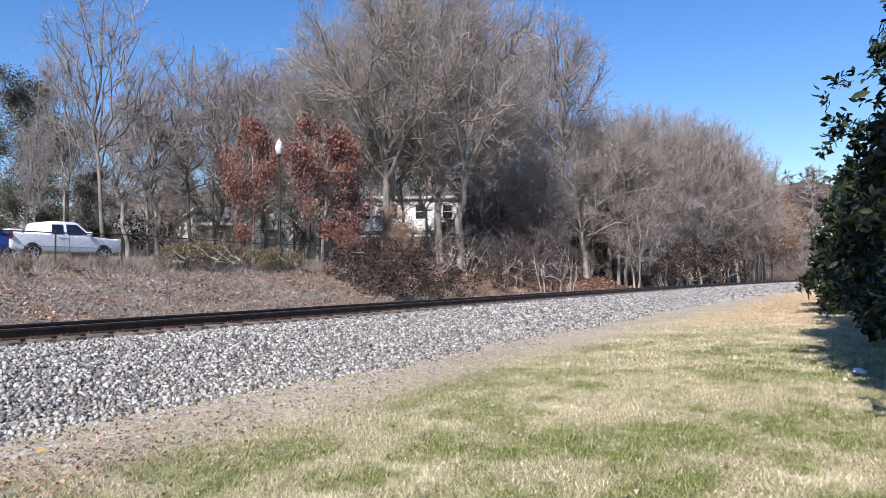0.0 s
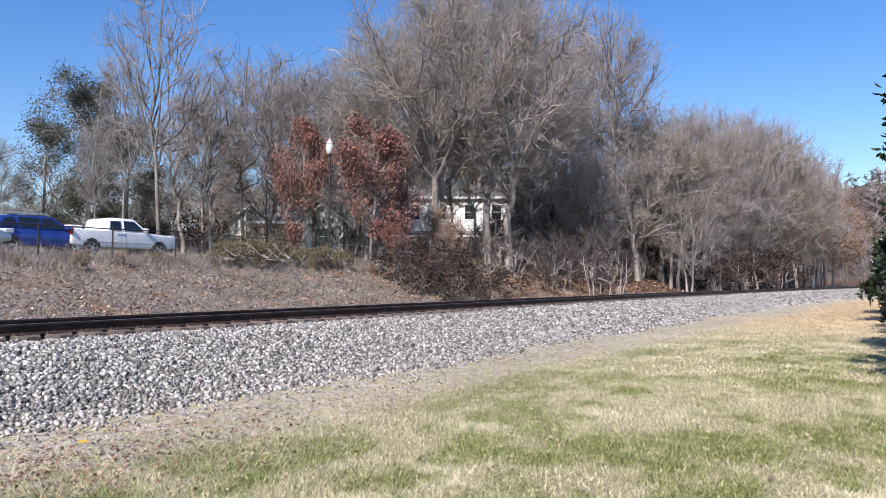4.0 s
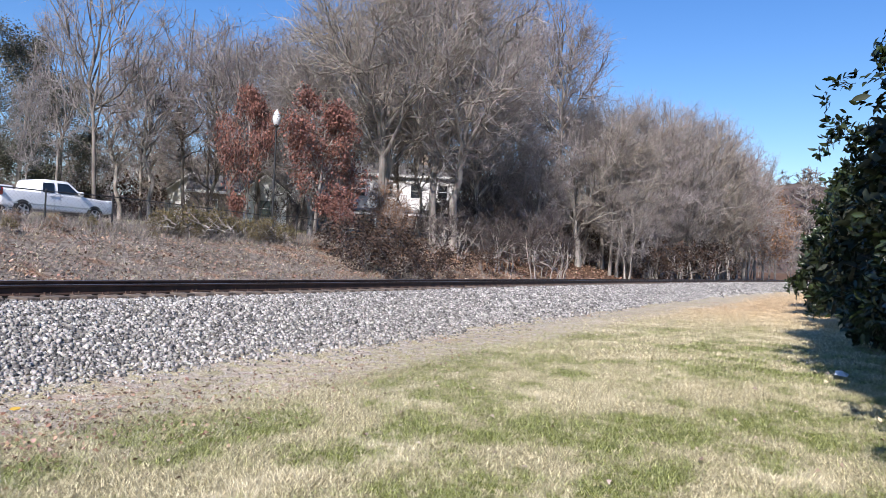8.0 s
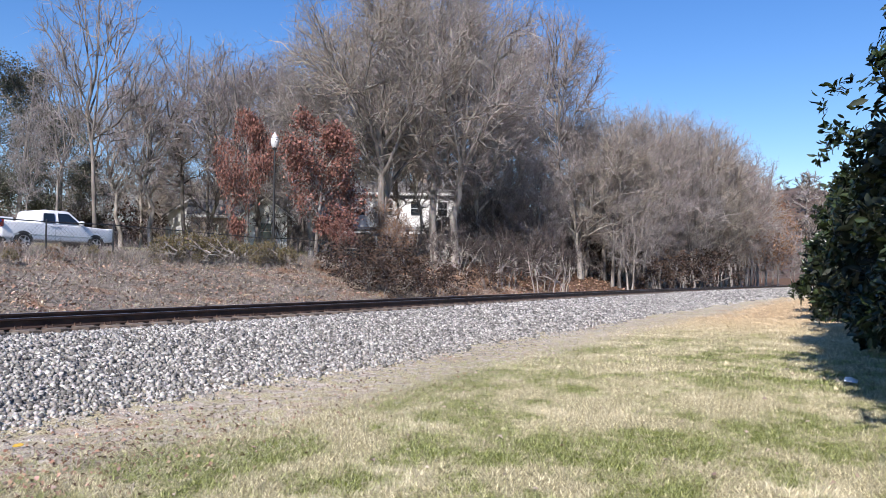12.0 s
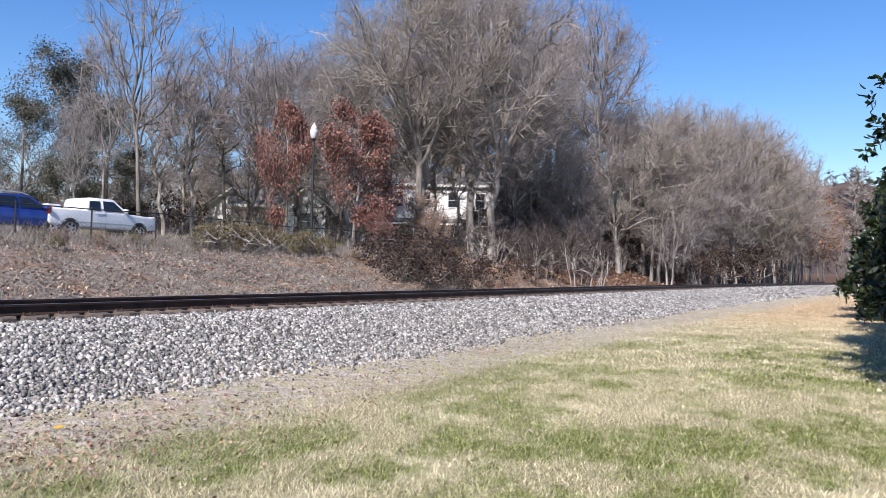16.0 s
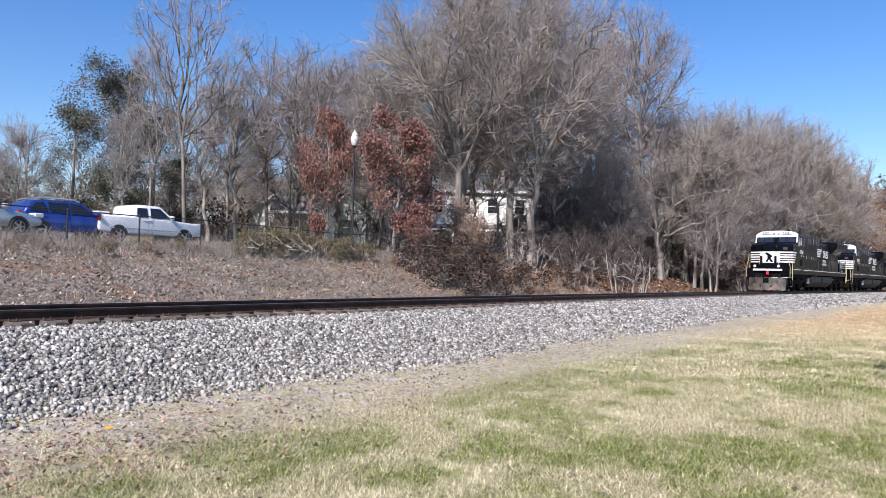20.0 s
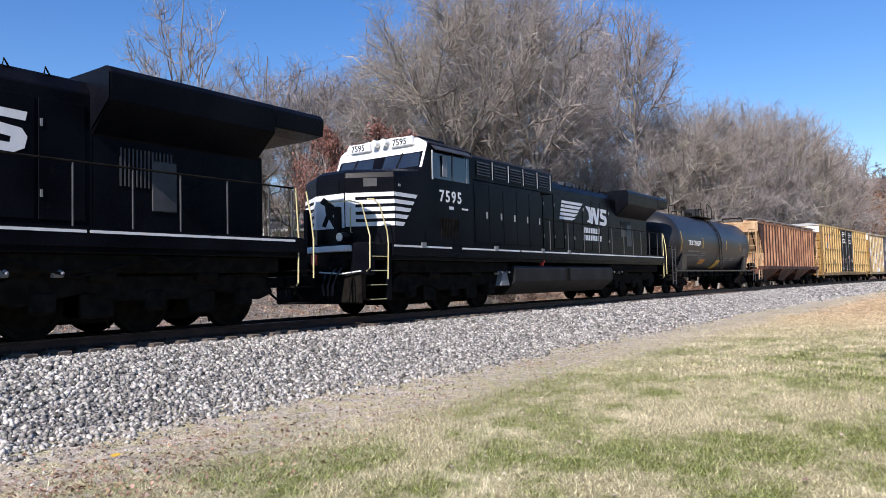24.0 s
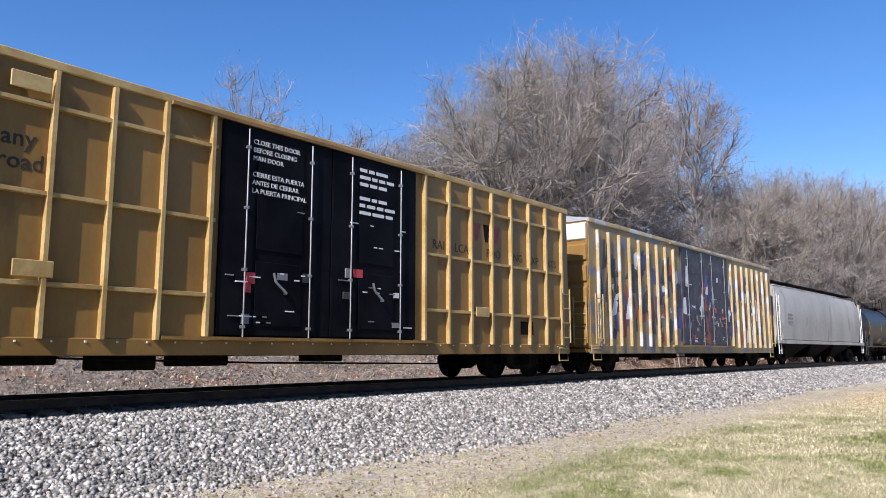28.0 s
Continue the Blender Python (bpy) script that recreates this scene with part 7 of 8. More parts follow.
far = [crown_tree(41 + i, "bare_tree", "bare brown tree at the back of the wood", 18, 6.6, 1.6, 2.4, 0.2, (9, 6, 6, 7, 4), twigs=(M_TWIG, M_TWIG_TAN, M_TWIG_GREY)[i], top=0.75, trunks=2, light=True, twig_w=0.0185) for i in range(3)]
back = [crown_tree(46 + i, "bare_tree", "bare brown tree at the back of the wood", 17, 6.4, 1.2, 2.0, 0.18, (6, 4, 5, 6, 4), twigs=(M_TWIG, M_TWIG_TAN)[i], top=0.7, trunks=2, light=True, twig_w=0.026) for i in range(2)]
shrub = [crown_tree(51 + i, "bare_shrub", "tangled bare brown thicket shrub", 3.0, 1.7, 0.1, 0.1, 0.03, (5, 3, 4, 5, 5), twigs=(M_TWIG_MID, M_TWIG_DARK)[i], trunks=4, light=True, twig_w=0.007, category="shrub") for i in range(2)]
sapling = [crown_tree(61 + i, "sapling", "thin bare saplings in a dense brown thicket", 8.5, 3.3, 0.5, 0.8, 0.06, (7, 4, 5, 5, 4), twigs=(M_TWIG_DARK, M_TWIG_MID)[i], top=0.7, trunks=3, light=True, twig_w=0.013, bark=M_BARK_DARK) for i in range(2)]
dark_shrub = [crown_tree(55, "leafy_shrub", "dark brown-leaved shrub at the foot of the trees", 3.4, 2.2, 0.1, 0.1, 0.035, (5, 3, 3, 4, 3), trunks=4, light=True, twig_w=0.011, twigs=M_TWIG_DARK, category="shrub", leaves=M_LEAF_DARK, leaf_size=0.19, leaf_per=3)]
oak = [make_tree(71 + i, 7.0, OAK, 0.13, "russet_oak", "small oak still holding dry russet leaves", leaves=M_LEAF_RED, leaf_size=0.16, leaf_per=3, leaf_spread=0.2, envelope=(4.3 - 0.3 * i, 2.3 + 0.4 * i, 2.9 + 0.5 * i)) for i in range(2)]
brown = [crown_tree(81, "brown_leaved_tree", "tree with some reddish-brown leaves still hanging", 10, 4.2, 2, 2, 0.16, (7, 5, 4, 5, 4), light=True, leaves=M_LEAF_BROWN, leaf_size=0.22, leaf_per=2)]
pale = [crown_tree(91, "sycamore", "pale-barked bare sycamore with long spreading limbs", 15, 8.0, 2.0, 1.5, 0.26, (9, 4, 3, 4, 3), bark=M_PALE_BARK, twigs=M_TWIG_GREY, trunks=2, top=0.4, twig_w=0.014)]
green = [make_tree(95 + i, 12, OAK, 0.2, "evergreen_tree", "dull green evergreen tree with open sprays", leaves=M_EVERGREEN, leaf_size=0.14, leaf_per=6, leaf_spread=0.3, leaf_share=0.8, envelope=(6.8, 4.0, 5.8)) for i in range(2)]

rnd = random.Random(21)
# kind, bearing, distance, size, width
for kind, az, dist, size, wide in (
        # the large mass
        (broad[0], 56.0, 50, 1.03, 1.0), (broad[1], 51.0, 54, 0.80, 0.95), (broad[2], 61.0, 51, 1.14, 0.9), (broad[1], 59.4, 88, 1.85, 0.95), (broad[0], 54.0, 90, 1.35, 1.0),
        (broad[1], 63.6, 60, 1.02, 0.85), (far[0], 50.2, 66, 0.9, 1.0), (hazy[0], 69.6, 68, 1.14, 1.0), (hazy[0], 67.2, 74, 1.14, 1.0), (far[1], 66.2, 74, 1.0, 0.9), (far[2], 64.8, 62, 0.7, 0.9), (far[0], 67.6, 66, 0.72, 0.95),
        # towards the far end
        (far[0], 72.0, 70, 0.92, 0.95), (far[1], 74.4, 68, 0.86, 1.0), (far[2], 76.6, 74, 0.94, 0.95), (far[0], 78.6, 78, 0.99, 0.9), (far[1], 80.6, 84, 1.03, 0.9), (far[2], 82.0, 92, 1.08, 0.9), (far[0], 83.1, 98, 1.04, 0.85), (far[1], 71.0, 78, 1.02, 0.95),
        (pale[0], 72.2, 66, 0.95, 1.1), (broad[2], 73.2, 72, 0.90, 0.85), (broad[0], 75.6, 76, 0.92, 0.85), (broad[1], 77.6, 84, 1.03, 0.8),
        (broad[2], 79.8, 88, 1.06, 0.8), (far[0], 81.4, 97, 1.08, 0.8), (far[1], 83.6, 104, 1.0, 0.75), (brown[0], 84.6, 116, 1.3, 0.9), (brown[0], 85.4, 128, 1.25, 0.9), (brown[0], 84.0, 108, 1.5, 0.8), (brown[0], 83.2, 98, 1.2, 0.8),
        (far[2], 68.4, 62, 0.55, 0.9), (far[0], 75.4, 66, 0.55, 0.9), (far[1], 82.4, 88, 0.66, 0.9), (tall[0], 77.4, 70, 0.62, 1.3), (tall[1], 79.8, 78, 0.66, 1.3),
        # left part
        (sparse[0], 36.0, 46, 0.86, 1.0), (tall[1], 33.4, 52, 0.74, 0.8), (tall[1], 31.6, 46, 0.42, 0.8), (tall[0], 39.6, 58, 0.80, 1.4), (sparse[0], 42.0, 60, 0.86, 1.3), (tall[0], 45.0, 56, 0.86, 1.6), (tall[1], 37.6, 62, 0.70, 1.6),
        (broad[2], 47.4, 66, 0.92, 0.9), (far[2], 43.5, 68, 0.94, 0.95), (far[1], 39.6, 72, 0.86, 0.95), (far[0], 25.4, 60, 0.52, 0.9), (far[1], 21.5, 62, 0.5, 0.9), (far[2], 18.0, 60, 0.5, 0.9), (far[0], 14.0, 62, 0.55, 0.9),
        (green[0], 31.2, 60, 1.02, 1.1), (green[1], 28.6, 66, 0.85, 1.1), (green[1], 33.6, 68, 0.95, 1.0), (green[0], 24.0, 84, 0.6, 1.4), (green[1], 20.0, 80, 0.6, 1.3), (green[0], 35.5, 72, 0.62, 1.3),
        (green[1], 45.6, 84, 0.75, 1.2), (green[0], 48.6, 90, 0.8, 1.2),
        # russet oaks
        (oak[0], 46.2, 48, 1.24, 0.60), (oak[1], 51.3, 43, 1.08, 0.92), (tall[0], 57.3, 57, 0.6, 1.2), (tall[1], 59.3, 55, 0.65, 1.2), (brown[0], 56.6, 47, 0.42, 0.9), (oak[0], 53.2, 41, 0.36, 1.0), (brown[0], 57.6, 44, 0.34, 0.9)):
    x, y = spot(az, dist)
    plant(kind, x, y, rnd.uniform(0, 6.28), size * rnd.uniform(0.98, 1.02), None, wide)
# back rows of the wood
for i in range(66):
    az = 12 + 75 * (i + rnd.random()) / 56 if i < 56 else rnd.uniform(16, 49)
    dist = rnd.uniform(76, 120) * (1 + 0.45 * smooth(70, 86, az))
    x, y = spot(az, dist)
    size = rnd.uniform(0.55, 0.8) * (0.75 if az < 36 else 1.0) * (1 - 0.3 * smooth(80, 87, az))
    plant(rnd.choice(back), x, y, rnd.uniform(0, 6.28), size, None, 1.2)
# undergrowth along the bank and under the trees
for i in range(75):
    s, u = rnd.uniform(34, 118), 5.5 + 26 * rnd.random() ** 1.4
    if u < 10 and s < 62 and rnd.random() < 0.7:
        continue
    p = on_track(s, u)
    plant(rnd.choice(shrub), p.x, p.y, rnd.uniform(0, 6.28), rnd.uniform(0.6, 1.3))
for i in range(95):
    s, u = rnd.uniform(46, 128), 14 + 28 * rnd.random() ** 1.3
    p = on_track(s, u)
    if math.degrees(math.atan2(p.x, p.y)) < 62.5:
        continue
    plant(rnd.choice(sapling), p.x, p.y, rnd.uniform(0, 6.28), rnd.uniform(0.6, 1.2))
for i in range(30):
    x, y = spot(rnd.uniform(34, 56), rnd.uniform(84, 124))
    plant(rnd.choice(back), x, y, rnd.uniform(0, 6.28), rnd.uniform(0.45, 0.7), None, 1.3)
for az, dist, size, wide in ((54.5, 37, 0.75, 1.1), (57.3, 36.5, 0.75, 1.2), (59.8, 38, 0.62, 1.2), (52.9, 38, 0.6, 1.1), (62.0, 41, 0.5, 1.3), (56.0, 34.5, 0.55, 1.3), (58.4, 34.5, 0.5, 1.4), (55.2, 35.5, 0.6, 1.2), (57.0, 38.5, 0.8, 1.0), (60.5, 36.5, 0.4, 1.4), (64.5, 45, 0.5, 1.2), (79.0, 72, 1.2, 1.2), (81, 80, 1.3, 1.2), (77.5, 68, 1.0, 1.2)):
    x, y = spot(az, dist)
    plant(dark_shrub[0], x, y, rnd.uniform(0, 6.28), size, None, wide)
for i in range(22):
    x, y = spot(rnd.uniform(60.5, 70), rnd.uniform(47, 60))
    plant(rnd.choice(shrub), x, y, rnd.uniform(0, 6.28), rnd.uniform(0.9, 1.7))
# beyond the bend
for i in range(30):
    p = on_track(rnd.uniform(122, 250), rnd.uniform(9, 75))
    plant(rnd.choice(back), p.x, p.y, rnd.uniform(0, 6.28), rnd.uniform(0.55, 0.9), None, 1.1)
# dark shrubs added to deepen the dark foot of the wood
for i in range(16):
    p = on_track(rnd.uniform(52, 108), rnd.uniform(10, 24))
    plant(dark_shrub[0], p.x, p.y, rnd.uniform(0, 6.28), rnd.uniform(0.7, 1.2), None, 1.1)
for i in range(45):
    x, y = spot(rnd.uniform(14, 54), rnd.uniform(62, 100))
    plant(rnd.choice(shrub + dark_shrub), x, y, rnd.uniform(0, 6.28), rnd.uniform(0.8, 1.5))
for t in broad + tall + sparse + hazy + far + back + shrub + sapling + dark_shrub + oak + brown + pale + green:
    clear(t)

# ---- wooded hills far behind ----
M_HILL = material("leafless_woodland", (0.075, 0.05, 0.04), (0.15, 0.11, 0.085), scale=0.09, rough=1.0, fine=0.9, bump=1.0, depth=1.5, spot=(0.16, 0.075, 0.04), spot_at=0.6, spot_scale=0.05)


def wooded_hill():
    sh = Shape()
    n = 150
    for i in range(n + 1):
        az = 5 + 100 * i / n
        for k in range(9):
            f = k / 8
            dist = 170 + 130 * f + 60 * smooth(75, 90, az)
            top = dist * math.tan(radians(4.3 + 2.3 * smooth(66, 86, az) - 0.6 * smooth(92, 100, az)))
            x, y = spot(az, dist)
            z = top * math.sin(f * math.pi / 2) + 2.6 * noise.noise((x * 0.09, y * 0.09, 0)) * (0.3 + f) + 1.4 * noise.noise((x * 0.31, y * 0.31, 5))
            sh.v.append((x, y, z - 1.5))
    sh.f = [(i * 9 + k, (i + 1) * 9 + k, (i + 1) * 9 + k + 1, i * 9 + k + 1) for i in range(n) for k in range(8)]
    tagged(part("hill", sh, M_HILL), "far hill covered in leafless brown woods", "hill", kind="structure")


wooded_hill()
# bare trees that cover the hill
hill_tree = [crown_tree(131 + i, "hill_tree", "leafless brown tree on the far hill", 14, 5.5, 2.0, 2.0, 0.25, (4, 3, 3, 4, 3), twigs=(M_TWIG, M_TWIG_TAN, M_TWIG_DARK)[i], top=0.7, light=True, twig_w=0.085) for i in range(3)]
for i in range(120):
    az, f = rnd.uniform(77, 95), rnd.uniform(0.12, 1.0)
    dist = 170 + 130 * f + 60 * smooth(75, 90, az)
    z = dist * math.tan(radians(4.3 + 2.3 * smooth(66, 86, az) - 0.6 * smooth(92, 100, az))) * math.sin(f * math.pi / 2) - 3.5
    x, y = spot(az, dist)
    plant(rnd.choice(hill_tree), x, y, rnd.uniform(0, 6.28), rnd.uniform(0.55, 0.9), z, 1.2)
for t in hill_tree:
    clear(t)

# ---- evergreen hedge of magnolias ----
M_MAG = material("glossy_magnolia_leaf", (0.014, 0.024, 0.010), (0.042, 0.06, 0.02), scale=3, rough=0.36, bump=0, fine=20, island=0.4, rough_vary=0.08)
# same leaf inside the crown, its shade put into a darker colour
M_MAG_IN = material("inner_leaf_shade_tone", (0.010, 0.016, 0.007), (0.02, 0.03, 0.011), scale=3, rough=0.7, bump=0, island=0.3)


def mag_leaves(c, d, size, out):
    """Pointed leaves folded along the rib: places, ways, lengths, upper sides."""
    s = size[:, None]
    side = unit(np.cross(d, out))
    nrm = np.cross(side, d)
    w, dip = side * s * 0.2, nrm * s * 0.05
    a, b = c + d * s * 0.35, c + d * s * 0.75
    v = np.stack([c, a + w + dip, a, a - w + dip, b + w * 0.75 + dip, b - nrm * s * 0.03, b - w * 0.75 + dip, c + d * s - nrm * s * 0.1], axis=1)
    o = 8 * np.arange(len(c))[:, None, None]
    tri = np.array(((0, 2, 1), (0, 3, 2), (4, 5, 7), (5, 6, 7)))[None] + o
    quad = np.array(((1, 2, 5, 4), (2, 3, 6, 5)))[None] + o
    return v.reshape(-1, 3), tri.reshape(-1, 3), quad.reshape(-1, 4)


def magnolia(x, y, height, radius, seed, clusters, leaf, foot=0.03):
    rng = np.random.default_rng(seed)
    tree = tagged(new("magnolia"), "dense dark evergreen magnolia with glossy leaves down to the ground", "tree", "magnolias of the hedge")
    tree.location = (x, y, land(x, y))
    part("trunk", Shape().tube([(0, 0, -0.1), (0.05, 0.02, height * 0.4), (0, 0, height * 0.92)], [0.16, 0.11, 0.02], 8), M_BARK, tree)

    def hull(th, z):
        f = z / height
        r = radius * (1 - f) ** 0.32 * min(1.0, 0.42 + f * 2.6)
        q = (math.cos(th) * 1.5 + seed, math.sin(th) * 1.5, z * 0.8)
        return r * (1 + 0.34 * noise.noise(q) + 0.16 * noise.noise((q[0] * 2.7, q[1] * 2.7, q[2] * 2.7)))

    def places(n, power, lo, hi):
        z = height * rng.uniform(foot, 0.995, n) ** power
        th = rng.uniform(0, 6.283, n)
        rr = np.array([hull(a, b) for a, b in zip(th, z)]) * rng.uniform(lo, hi, n)
        return np.stack([np.cos(th) * rr, np.sin(th) * rr, z], axis=1), np.stack([np.cos(th), np.sin(th), np.full(n, 0.45)], axis=1)

    c, out = places(max(clusters // 9, 20), 1.1, 0.82, 1.0)
    out = unit(out + rng.normal(size=out.shape) * 0.2)
    c = np.repeat(c, 9, axis=0)
    out = unit(np.repeat(out, 9, axis=0) + rng.normal(size=c.shape) * 0.5)
    c = c + out * rng.uniform(0.02, 0.26, (len(c), 1)) + rng.normal(size=c.shape) * 0.12
    c[:, 2] = np.maximum(c[:, 2], 0.12)
    per = 8
    ends = c[::4] * np.array((0.75, 0.75, 0.97))
    mid = ends * np.array((0.5, 0.5, 0.88))
    limbs = tubes(np.stack([ends * np.array((0, 0, 0.78)), mid, ends], axis=1), np.tile(np.array((0.035, 0.018, 0.006)), (len(ends), 1)), 3)
    o = np.repeat(out, per, axis=0)
    d = unit(o * rng.uniform(0.1, 0.8, (len(o), 1)) + unit(np.cross(o, rng.normal(size=o.shape))) * rng.uniform(0.5, 1.0, (len(o), 1)))
    v, tri, quad = mag_leaves(np.repeat(c, per, axis=0) + rng.normal(size=o.shape) * 0.04, d, leaf * rng.uniform(0.65, 1.2, len(o)), o)
    part("bough", joined("bough", [limbs], M_BARK), None, tree)
    part("foliage", array_mesh("foliage", v, [tri, quad], M_MAG), None, tree, "glossy dark green leaves in rosettes")
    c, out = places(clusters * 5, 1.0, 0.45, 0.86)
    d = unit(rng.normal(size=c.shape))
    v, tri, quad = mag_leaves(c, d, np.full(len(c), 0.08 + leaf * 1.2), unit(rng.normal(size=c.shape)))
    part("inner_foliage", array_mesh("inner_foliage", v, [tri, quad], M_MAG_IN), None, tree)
    return tree


# the last two stand out of view, added to shade hedge and lawn
for x, y, h, r, c, leaf in ((11.8, -2.3, 11.0, 2.55, 2700, 0.15), (7.7, -3.0, 11.0, 2.4, 1400, 0.16), (15.5, -2.05, 6.4, 2.1, 1000, 0.16), (20.0, -1.4, 5.4, 2.2, 500, 0.22), (26.0, -1.0, 5.2, 2.4, 500, 0.24),
                            (34.0, -0.4, 5.4, 2.5, 400, 0.27), (42.0, 0.1, 5.2, 2.5, 350, 0.3), (3.9, -3.3, 11.4, 2.2, 700, 0.2), (0.2, -3.9, 11.4, 2.2, 500, 0.24)):
    magnolia(x, y, h, r, int(x * 10) + 200, c, leaf, 0.075 if h > 8 else 0.03)

# ---- grass, weeds and fallen leaves ----
def turf_material():
    g = Paint("turf_blades", 0.7)
    lawn = g.lawn(True)[0]
    g.link(g.island(g.mix(lawn, (1.0, 0.95, 0.8), 0.10), 0.6), g.bsdf.inputs["Base Color"])
    return g.m


M_TURF = turf_material()
M_DRYGRASS = material("dry_weed_stalks", (0.25, 0.19, 0.12), (0.46, 0.38, 0.27), scale=0.6, rough=0.9, bump=0, fine=6, island=0.5)
M_STRAW = material("bleached_dead_grass", (0.36, 0.305, 0.22), (0.62, 0.55, 0.42), scale=0.6, rough=0.9, bump=0, fine=6, island=0.45)
M_WEEDGREY = material("grey_brown_weeds", (0.145, 0.125, 0.107), (0.40, 0.35, 0.30), scale=0.6, rough=0.9, bump=0, fine=6, island=0.65)
M_OLIVE = material("olive_shrub_leaves", (0.10, 0.08, 0.035), (0.20, 0.155, 0.065), scale=1.0, rough=0.8, bump=0, fine=9, island=0.45)
M_LITTER = material("fallen_leaves", (0.17, 0.098, 0.065), (0.38, 0.25, 0.175), scale=1.3, rough=0.8, bump=0, fine=5, island=0.55)
M_LITTER_PALE = material("pale_fallen_leaves", (0.36, 0.285, 0.20), (0.52, 0.44, 0.34), scale=1.3, rough=0.8, bump=0, fine=5, island=0.4)


def blades(name, label, category, base, height, width, lean, mat, seed):
    """Upright tapering blades on given places."""
    rng = np.random.default_rng(seed)
    n = len(base)
    h = height * rng.uniform(0.5, 1.3, n)
    a = rng.uniform(0, 6.283, n)
    side = np.stack([np.cos(a), np.sin(a), np.zeros(n)], axis=1) * (width * rng.uniform(0.6, 1.3, n))[:, None]
    b = rng.uniform(0, 6.283, n)
    tip = np.stack([np.cos(b) * lean * h, np.sin(b) * lean * h, h], axis=1) * rng.uniform(0.6, 1.1, (n, 1))
    v = np.stack([base - side, base + side, base + tip], axis=1)
    return tagged(new(name, array_mesh(name, v, [np.arange(3 * n).reshape(n, 3)], mat)), label, category, kind="stuff")


def strewn(name, label, s, u, size, mat, seed, lift=0.012):
    rng = np.random.default_rng(seed)
    n = len(s)
    c = on_ground(s, u, lift)
    a = unit(rng.normal(size=(n, 3)) * np.array((1, 1, 0.35)))
    b = unit(np.cross(a, np.array((0, 0, 1.0)) + rng.normal(size=(n, 3)) * 0.5))
    k = (size * rng.uniform(0.6, 1.4, n))[:, None]
    up = np.abs(rng.normal(size=(n, 1))) * k * 0.25 * np.array((0, 0, 1.0))
    v = np.stack([c - a * k * 0.5, c + b * k * 0.32 + up, c + a * k * 0.5 + up * 0.5, c - b * k * 0.32 + up], axis=1)
    return tagged(new(name, array_mesh(name, v, [np.arange(4 * n).reshape(n, 4)], mat)), label, "leaves", kind="stuff")


rg = np.random.default_rng(77)


def lawn_places(n, x0, x1, power=1.0):
    x = x0 + (x1 - x0) * rg.uniform(0, 1, n) ** power
    y = rg.uniform(-2.0, 6.9, n)
    keep = (y < 5.4 + rg.exponential(0.5, n)) & (np.arctan2(x, np.maximum(y, 0.01)) > 0.3) & (y > -0.35 * x)
    x, y = x[keep], y[keep]
    st = [to_track(a, b) for a, b in zip(x, y)]
    return on_ground([q[0] for q in st], [q[1] for q in st])


blades("lawn_grass", "short straw and green winter turf of the lawn", "grass", lawn_places(300000, 2.2, 13, 1.45), 0.05, 0.0036, 0.8, M_TURF, 5)
blades("lawn_grass", "short straw and green winter turf of the lawn", "grass", lawn_places(90000, 12, 34, 1.2), 0.06, 0.009, 0.8, M_TURF, 6)
blades("lawn_grass", "short straw and green winter turf of the lawn", "grass", lawn_places(14000, 33, 75), 0.075, 0.016, 1.1, M_TURF, 7)
# thin straw over the worn earth
s, u = 1.5 + 38 * rg.uniform(0, 1, 60000) ** 1.5, rg.uniform(-7.8, -4.9, 60000)
blades("dead_grass", "thin dead grass lying on worn earth", "grass", on_ground(s, u), 0.036, 0.0035, 2.2, M_STRAW, 8)
# weeds on the bank
s, u = rg.uniform(3, 46, 52000), 3.4 + 11.6 * rg.uniform(0, 1, 52000)
keep = np.array([noise.noise((a * 0.55, b * 0.7, 8)) + rg.normal() * 0.25 > -0.05 for a, b in zip(s, u)])
s, u = s[keep], u[keep]
blades("bank_weeds", "dry grey-tan weeds on the bank", "grass", on_ground(s, u), 0.21, 0.009, 1.0, M_WEEDGREY, 9)
s, u = rg.uniform(3, 50, 26000), 3.6 + 11.2 * rg.uniform(0, 1, 26000)
blades("bank_weeds", "dry straw-coloured grass on the bank", "grass", on_ground(s, u), 0.17, 0.009, 1.3, M_DRYGRASS, 10)
s, u = rg.uniform(3, 48, 24000), rg.normal(13.3, 0.8, 24000)
blades("bank_weeds", "tall dry grass along the crest of the bank", "grass", on_ground(s, u), 0.46, 0.008, 0.6, M_WEEDGREY, 11)
# leaves
s, u = rg.uniform(3, 52, 17000), 3.2 + 11 * rg.uniform(0, 1, 17000)
keep = np.array([noise.noise((a * 0.28, b * 0.35, 2)) + 0.010 * (a - 24) + rg.normal() * 0.3 > -0.08 for a, b in zip(s, u)])
strewn("leaf_litter", "brown fallen leaves on the bank", s[keep], u[keep], 0.11, M_LITTER, 12, 0.05)
s, u = rg.uniform(3, 50, 9000), 3.2 + 10.6 * rg.uniform(0, 1, 9000)
strewn("leaf_litter", "pale tan leaves among the weeds of the bank", s, u, 0.085, M_LITTER_PALE, 17, 0.06)
s, u = rg.uniform(40, 110, 14000), 3.0 + 22 * rg.uniform(0, 1, 14000)
strewn("leaf_litter", "brown fallen leaves under the trees", s, u, 0.22, M_LITTER, 13, 0.03)
s, u = 1.2 + rg.exponential(2.6, 3000), rg.normal(-6.3, 0.7, 3000)
strewn("leaf_litter", "red-brown leaf scraps on the worn earth", s, u, 0.045, M_LITTER, 14)
s, u = rg.uniform(2, 26, 420), rg.uniform(-12.5, -5, 420)
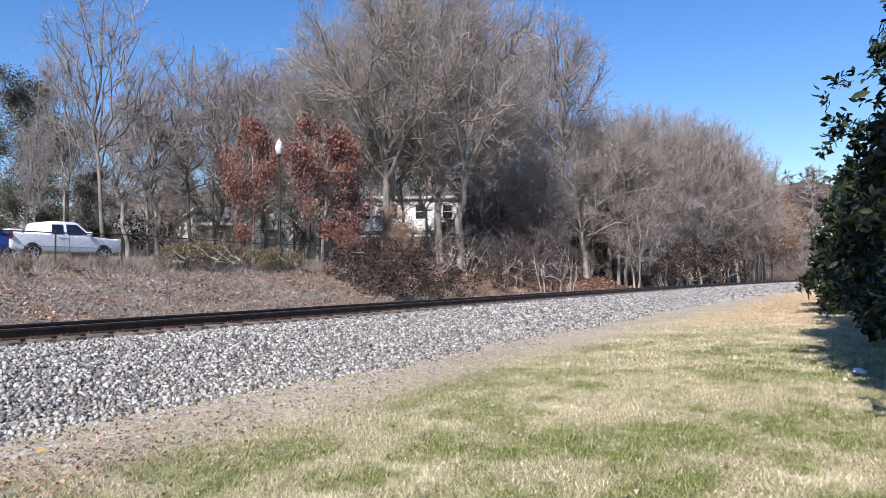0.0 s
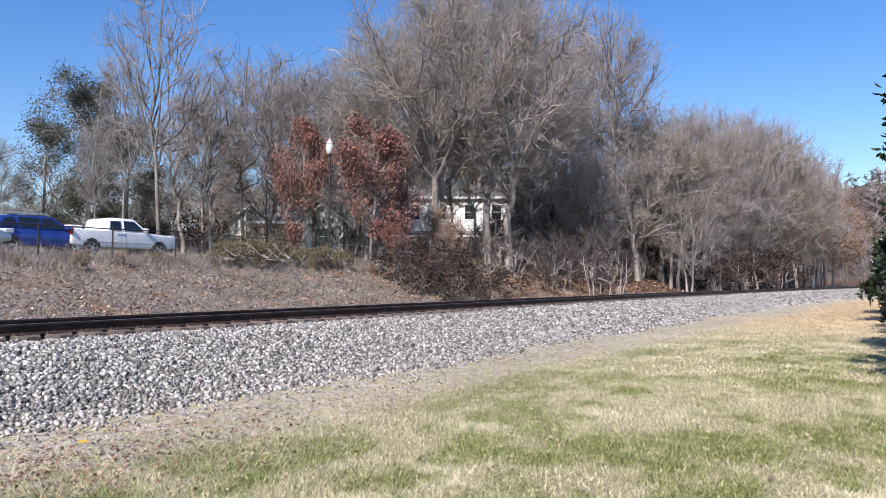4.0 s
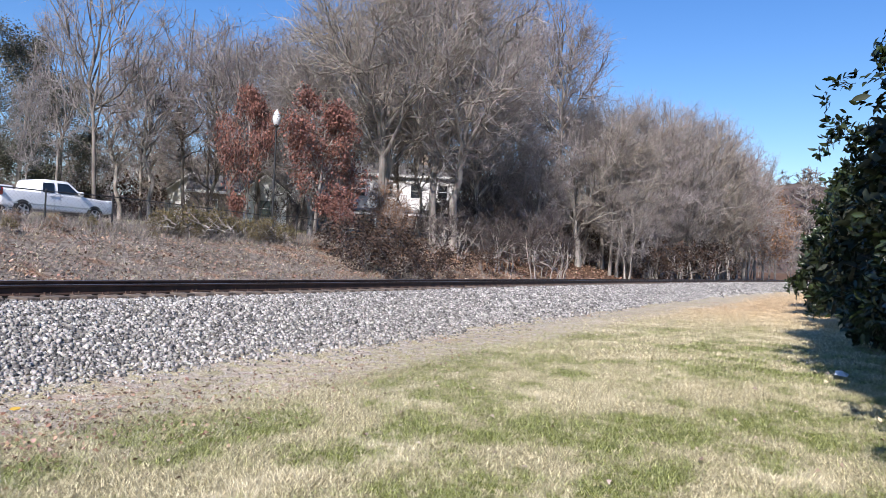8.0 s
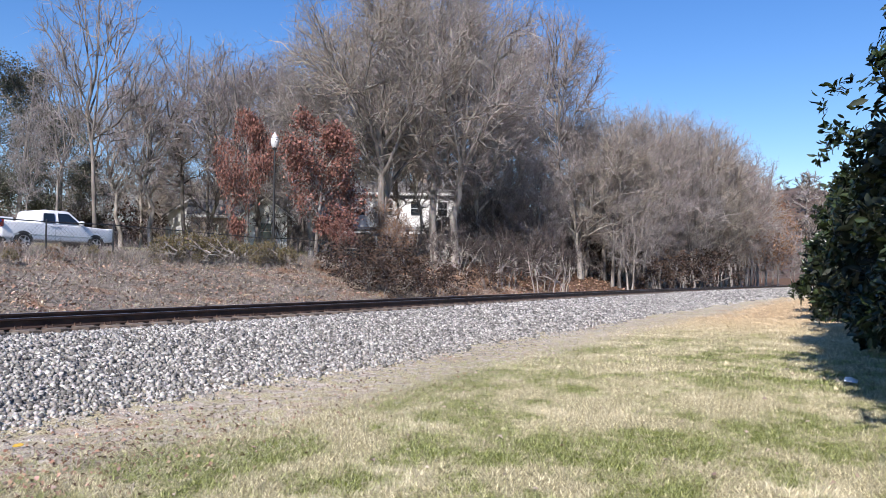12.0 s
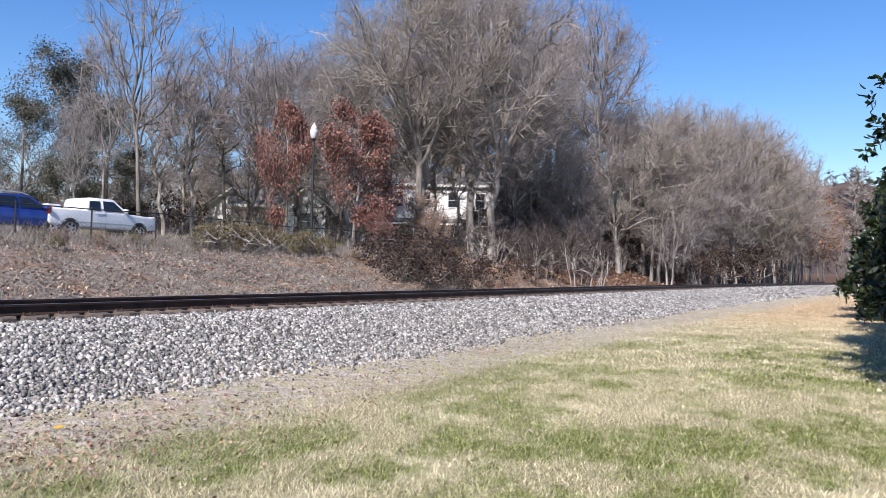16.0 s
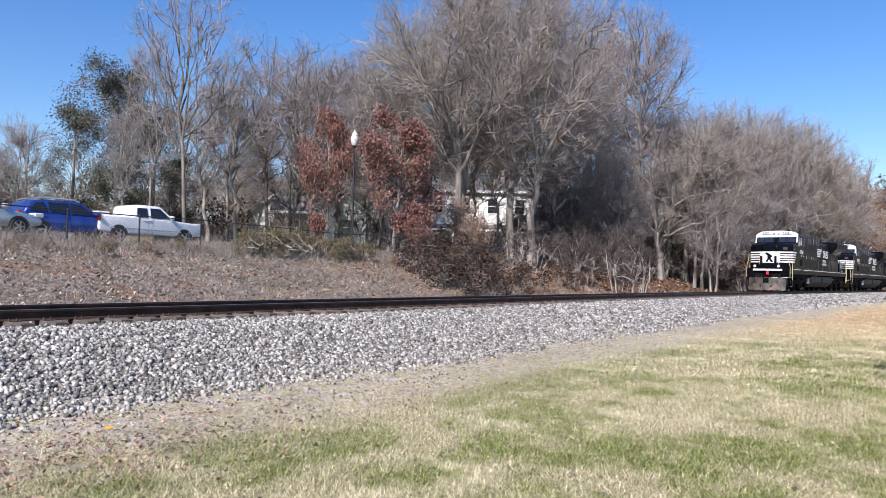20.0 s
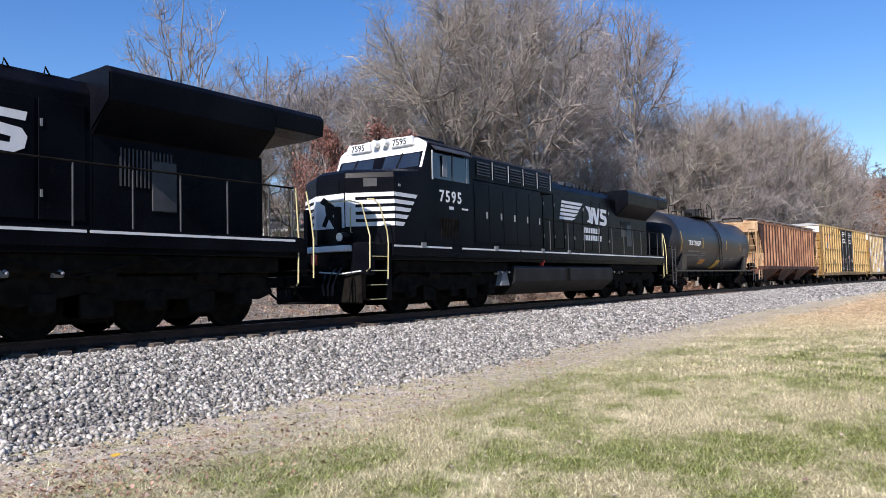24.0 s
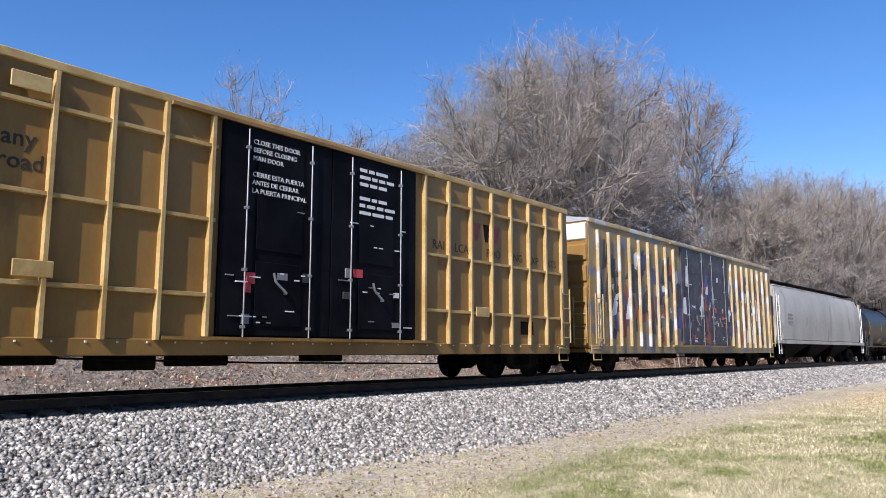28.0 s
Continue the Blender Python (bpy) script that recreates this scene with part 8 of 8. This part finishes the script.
strewn("leaf_litter", "pale dry leaves on the lawn", s, u, 0.055, M_LITTER_PALE, 15, 0.03)
s, u = rg.uniform(8, 26, 60), rg.uniform(-13.5, -12, 60)
strewn("leaf_litter", "dry magnolia leaves beside the hedge", s, u, 0.08, M_LITTER_PALE, 16, 0.02)

# a yellow leaf, a piece of white paper
paper = Shape().add([(-0.16, -0.08, 0.0), (0.14, -0.1, 0.01), (0.17, 0.09, 0.05), (-0.13, 0.1, 0.02), (0.02, 0.0, 0.075), (-0.16, -0.08, -0.004), (0.14, -0.1, 0.004), (0.17, 0.09, 0.044), (-0.13, 0.1, 0.014)],
                    [(0, 1, 4), (1, 2, 4), (2, 3, 4), (3, 0, 4), (5, 8, 7, 6)])
scrap = tagged(part("paper_scrap", paper, M_WHITE), "crumpled piece of white paper on the lawn", "litter")
scrap.location = (13.5, 0.08, LAWN_Z + 0.03)
leaf = tagged(part("yellow_leaf", Shape().prism([(-0.09, 0.0), (-0.03, 0.05), (0.06, 0.045), (0.1, 0.0), (0.05, -0.045), (-0.04, -0.05)], 0.0, 0.012, "z"), M_SAFETY), "fallen yellow leaf on worn earth", "leaf")
leaf.matrix_basis = Matrix.Translation((4.22, 6.93, LAWN_Z + 0.035)) @ Matrix.Rotation(0.25, 4, "X") @ Matrix.Scale(0.6, 4)

# low bushes along the crest
bush = [crown_tree(101 + i, "low_bush", "low olive-brown bush on the crest of the bank", 1.2, 0.75, 0.05, 0.05, 0.015, (5, 3, 3, 3, 3), trunks=4, light=True, twig_w=0.006, category="shrub", twigs=M_TWIG_TAN, leaves=(M_OLIVE, M_LEAF_BROWN)[i], leaf_size=0.09, leaf_per=3 - i) for i in range(2)]
rnd = random.Random(33)
for k in range(13):
    x = 21.2 + 0.62 * k + rnd.uniform(-0.2, 0.2)
    plant(bush[0], x, 25.0 + rnd.uniform(-0.5, 0.4), rnd.uniform(0, 6.28), rnd.uniform(0.8, 1.15))
for k in range(34):
    x = 3 + 1.35 * k + rnd.uniform(-0.5, 0.5)
    plant(bush[rnd.randint(0, 1)], x, 25.0 + rnd.uniform(-1.2, 0.6), rnd.uniform(0, 6.28), rnd.uniform(0.25, 0.55))
for t in bush:
    clear(t)


# ---- motion of the train ----
SPEED, AT = 17.0, 23.0


def motions():
    for thing, s in MOVING:
        half = thing["half"] if "half" in thing else 11.2
        rows = []
        for k in range(57):
            t = 0.5 * k
            mid = s + half + SPEED * (AT - t)
            turn = Matrix.Rotation(track_turn(mid), 4, "Z")
            rows.append((t, Matrix.Translation(on_track(mid)) @ turn @ Matrix.Translation((-half, 0, 0))))
        walk(thing, rows)
    # wheels roll while the train is in sight
    for wheel, place, r in ROLLING:
        step = 1.0 / FPS
        rows = [(0.0, pose(*place))]
        for k in range(352):
            t = 16.3 + k * step
            rows.append((min(t, 28.0), Matrix.Translation(place) @ Matrix.Rotation(-SPEED * k * step / r, 4, "Y")))
        walk(wheel, rows)


motions()
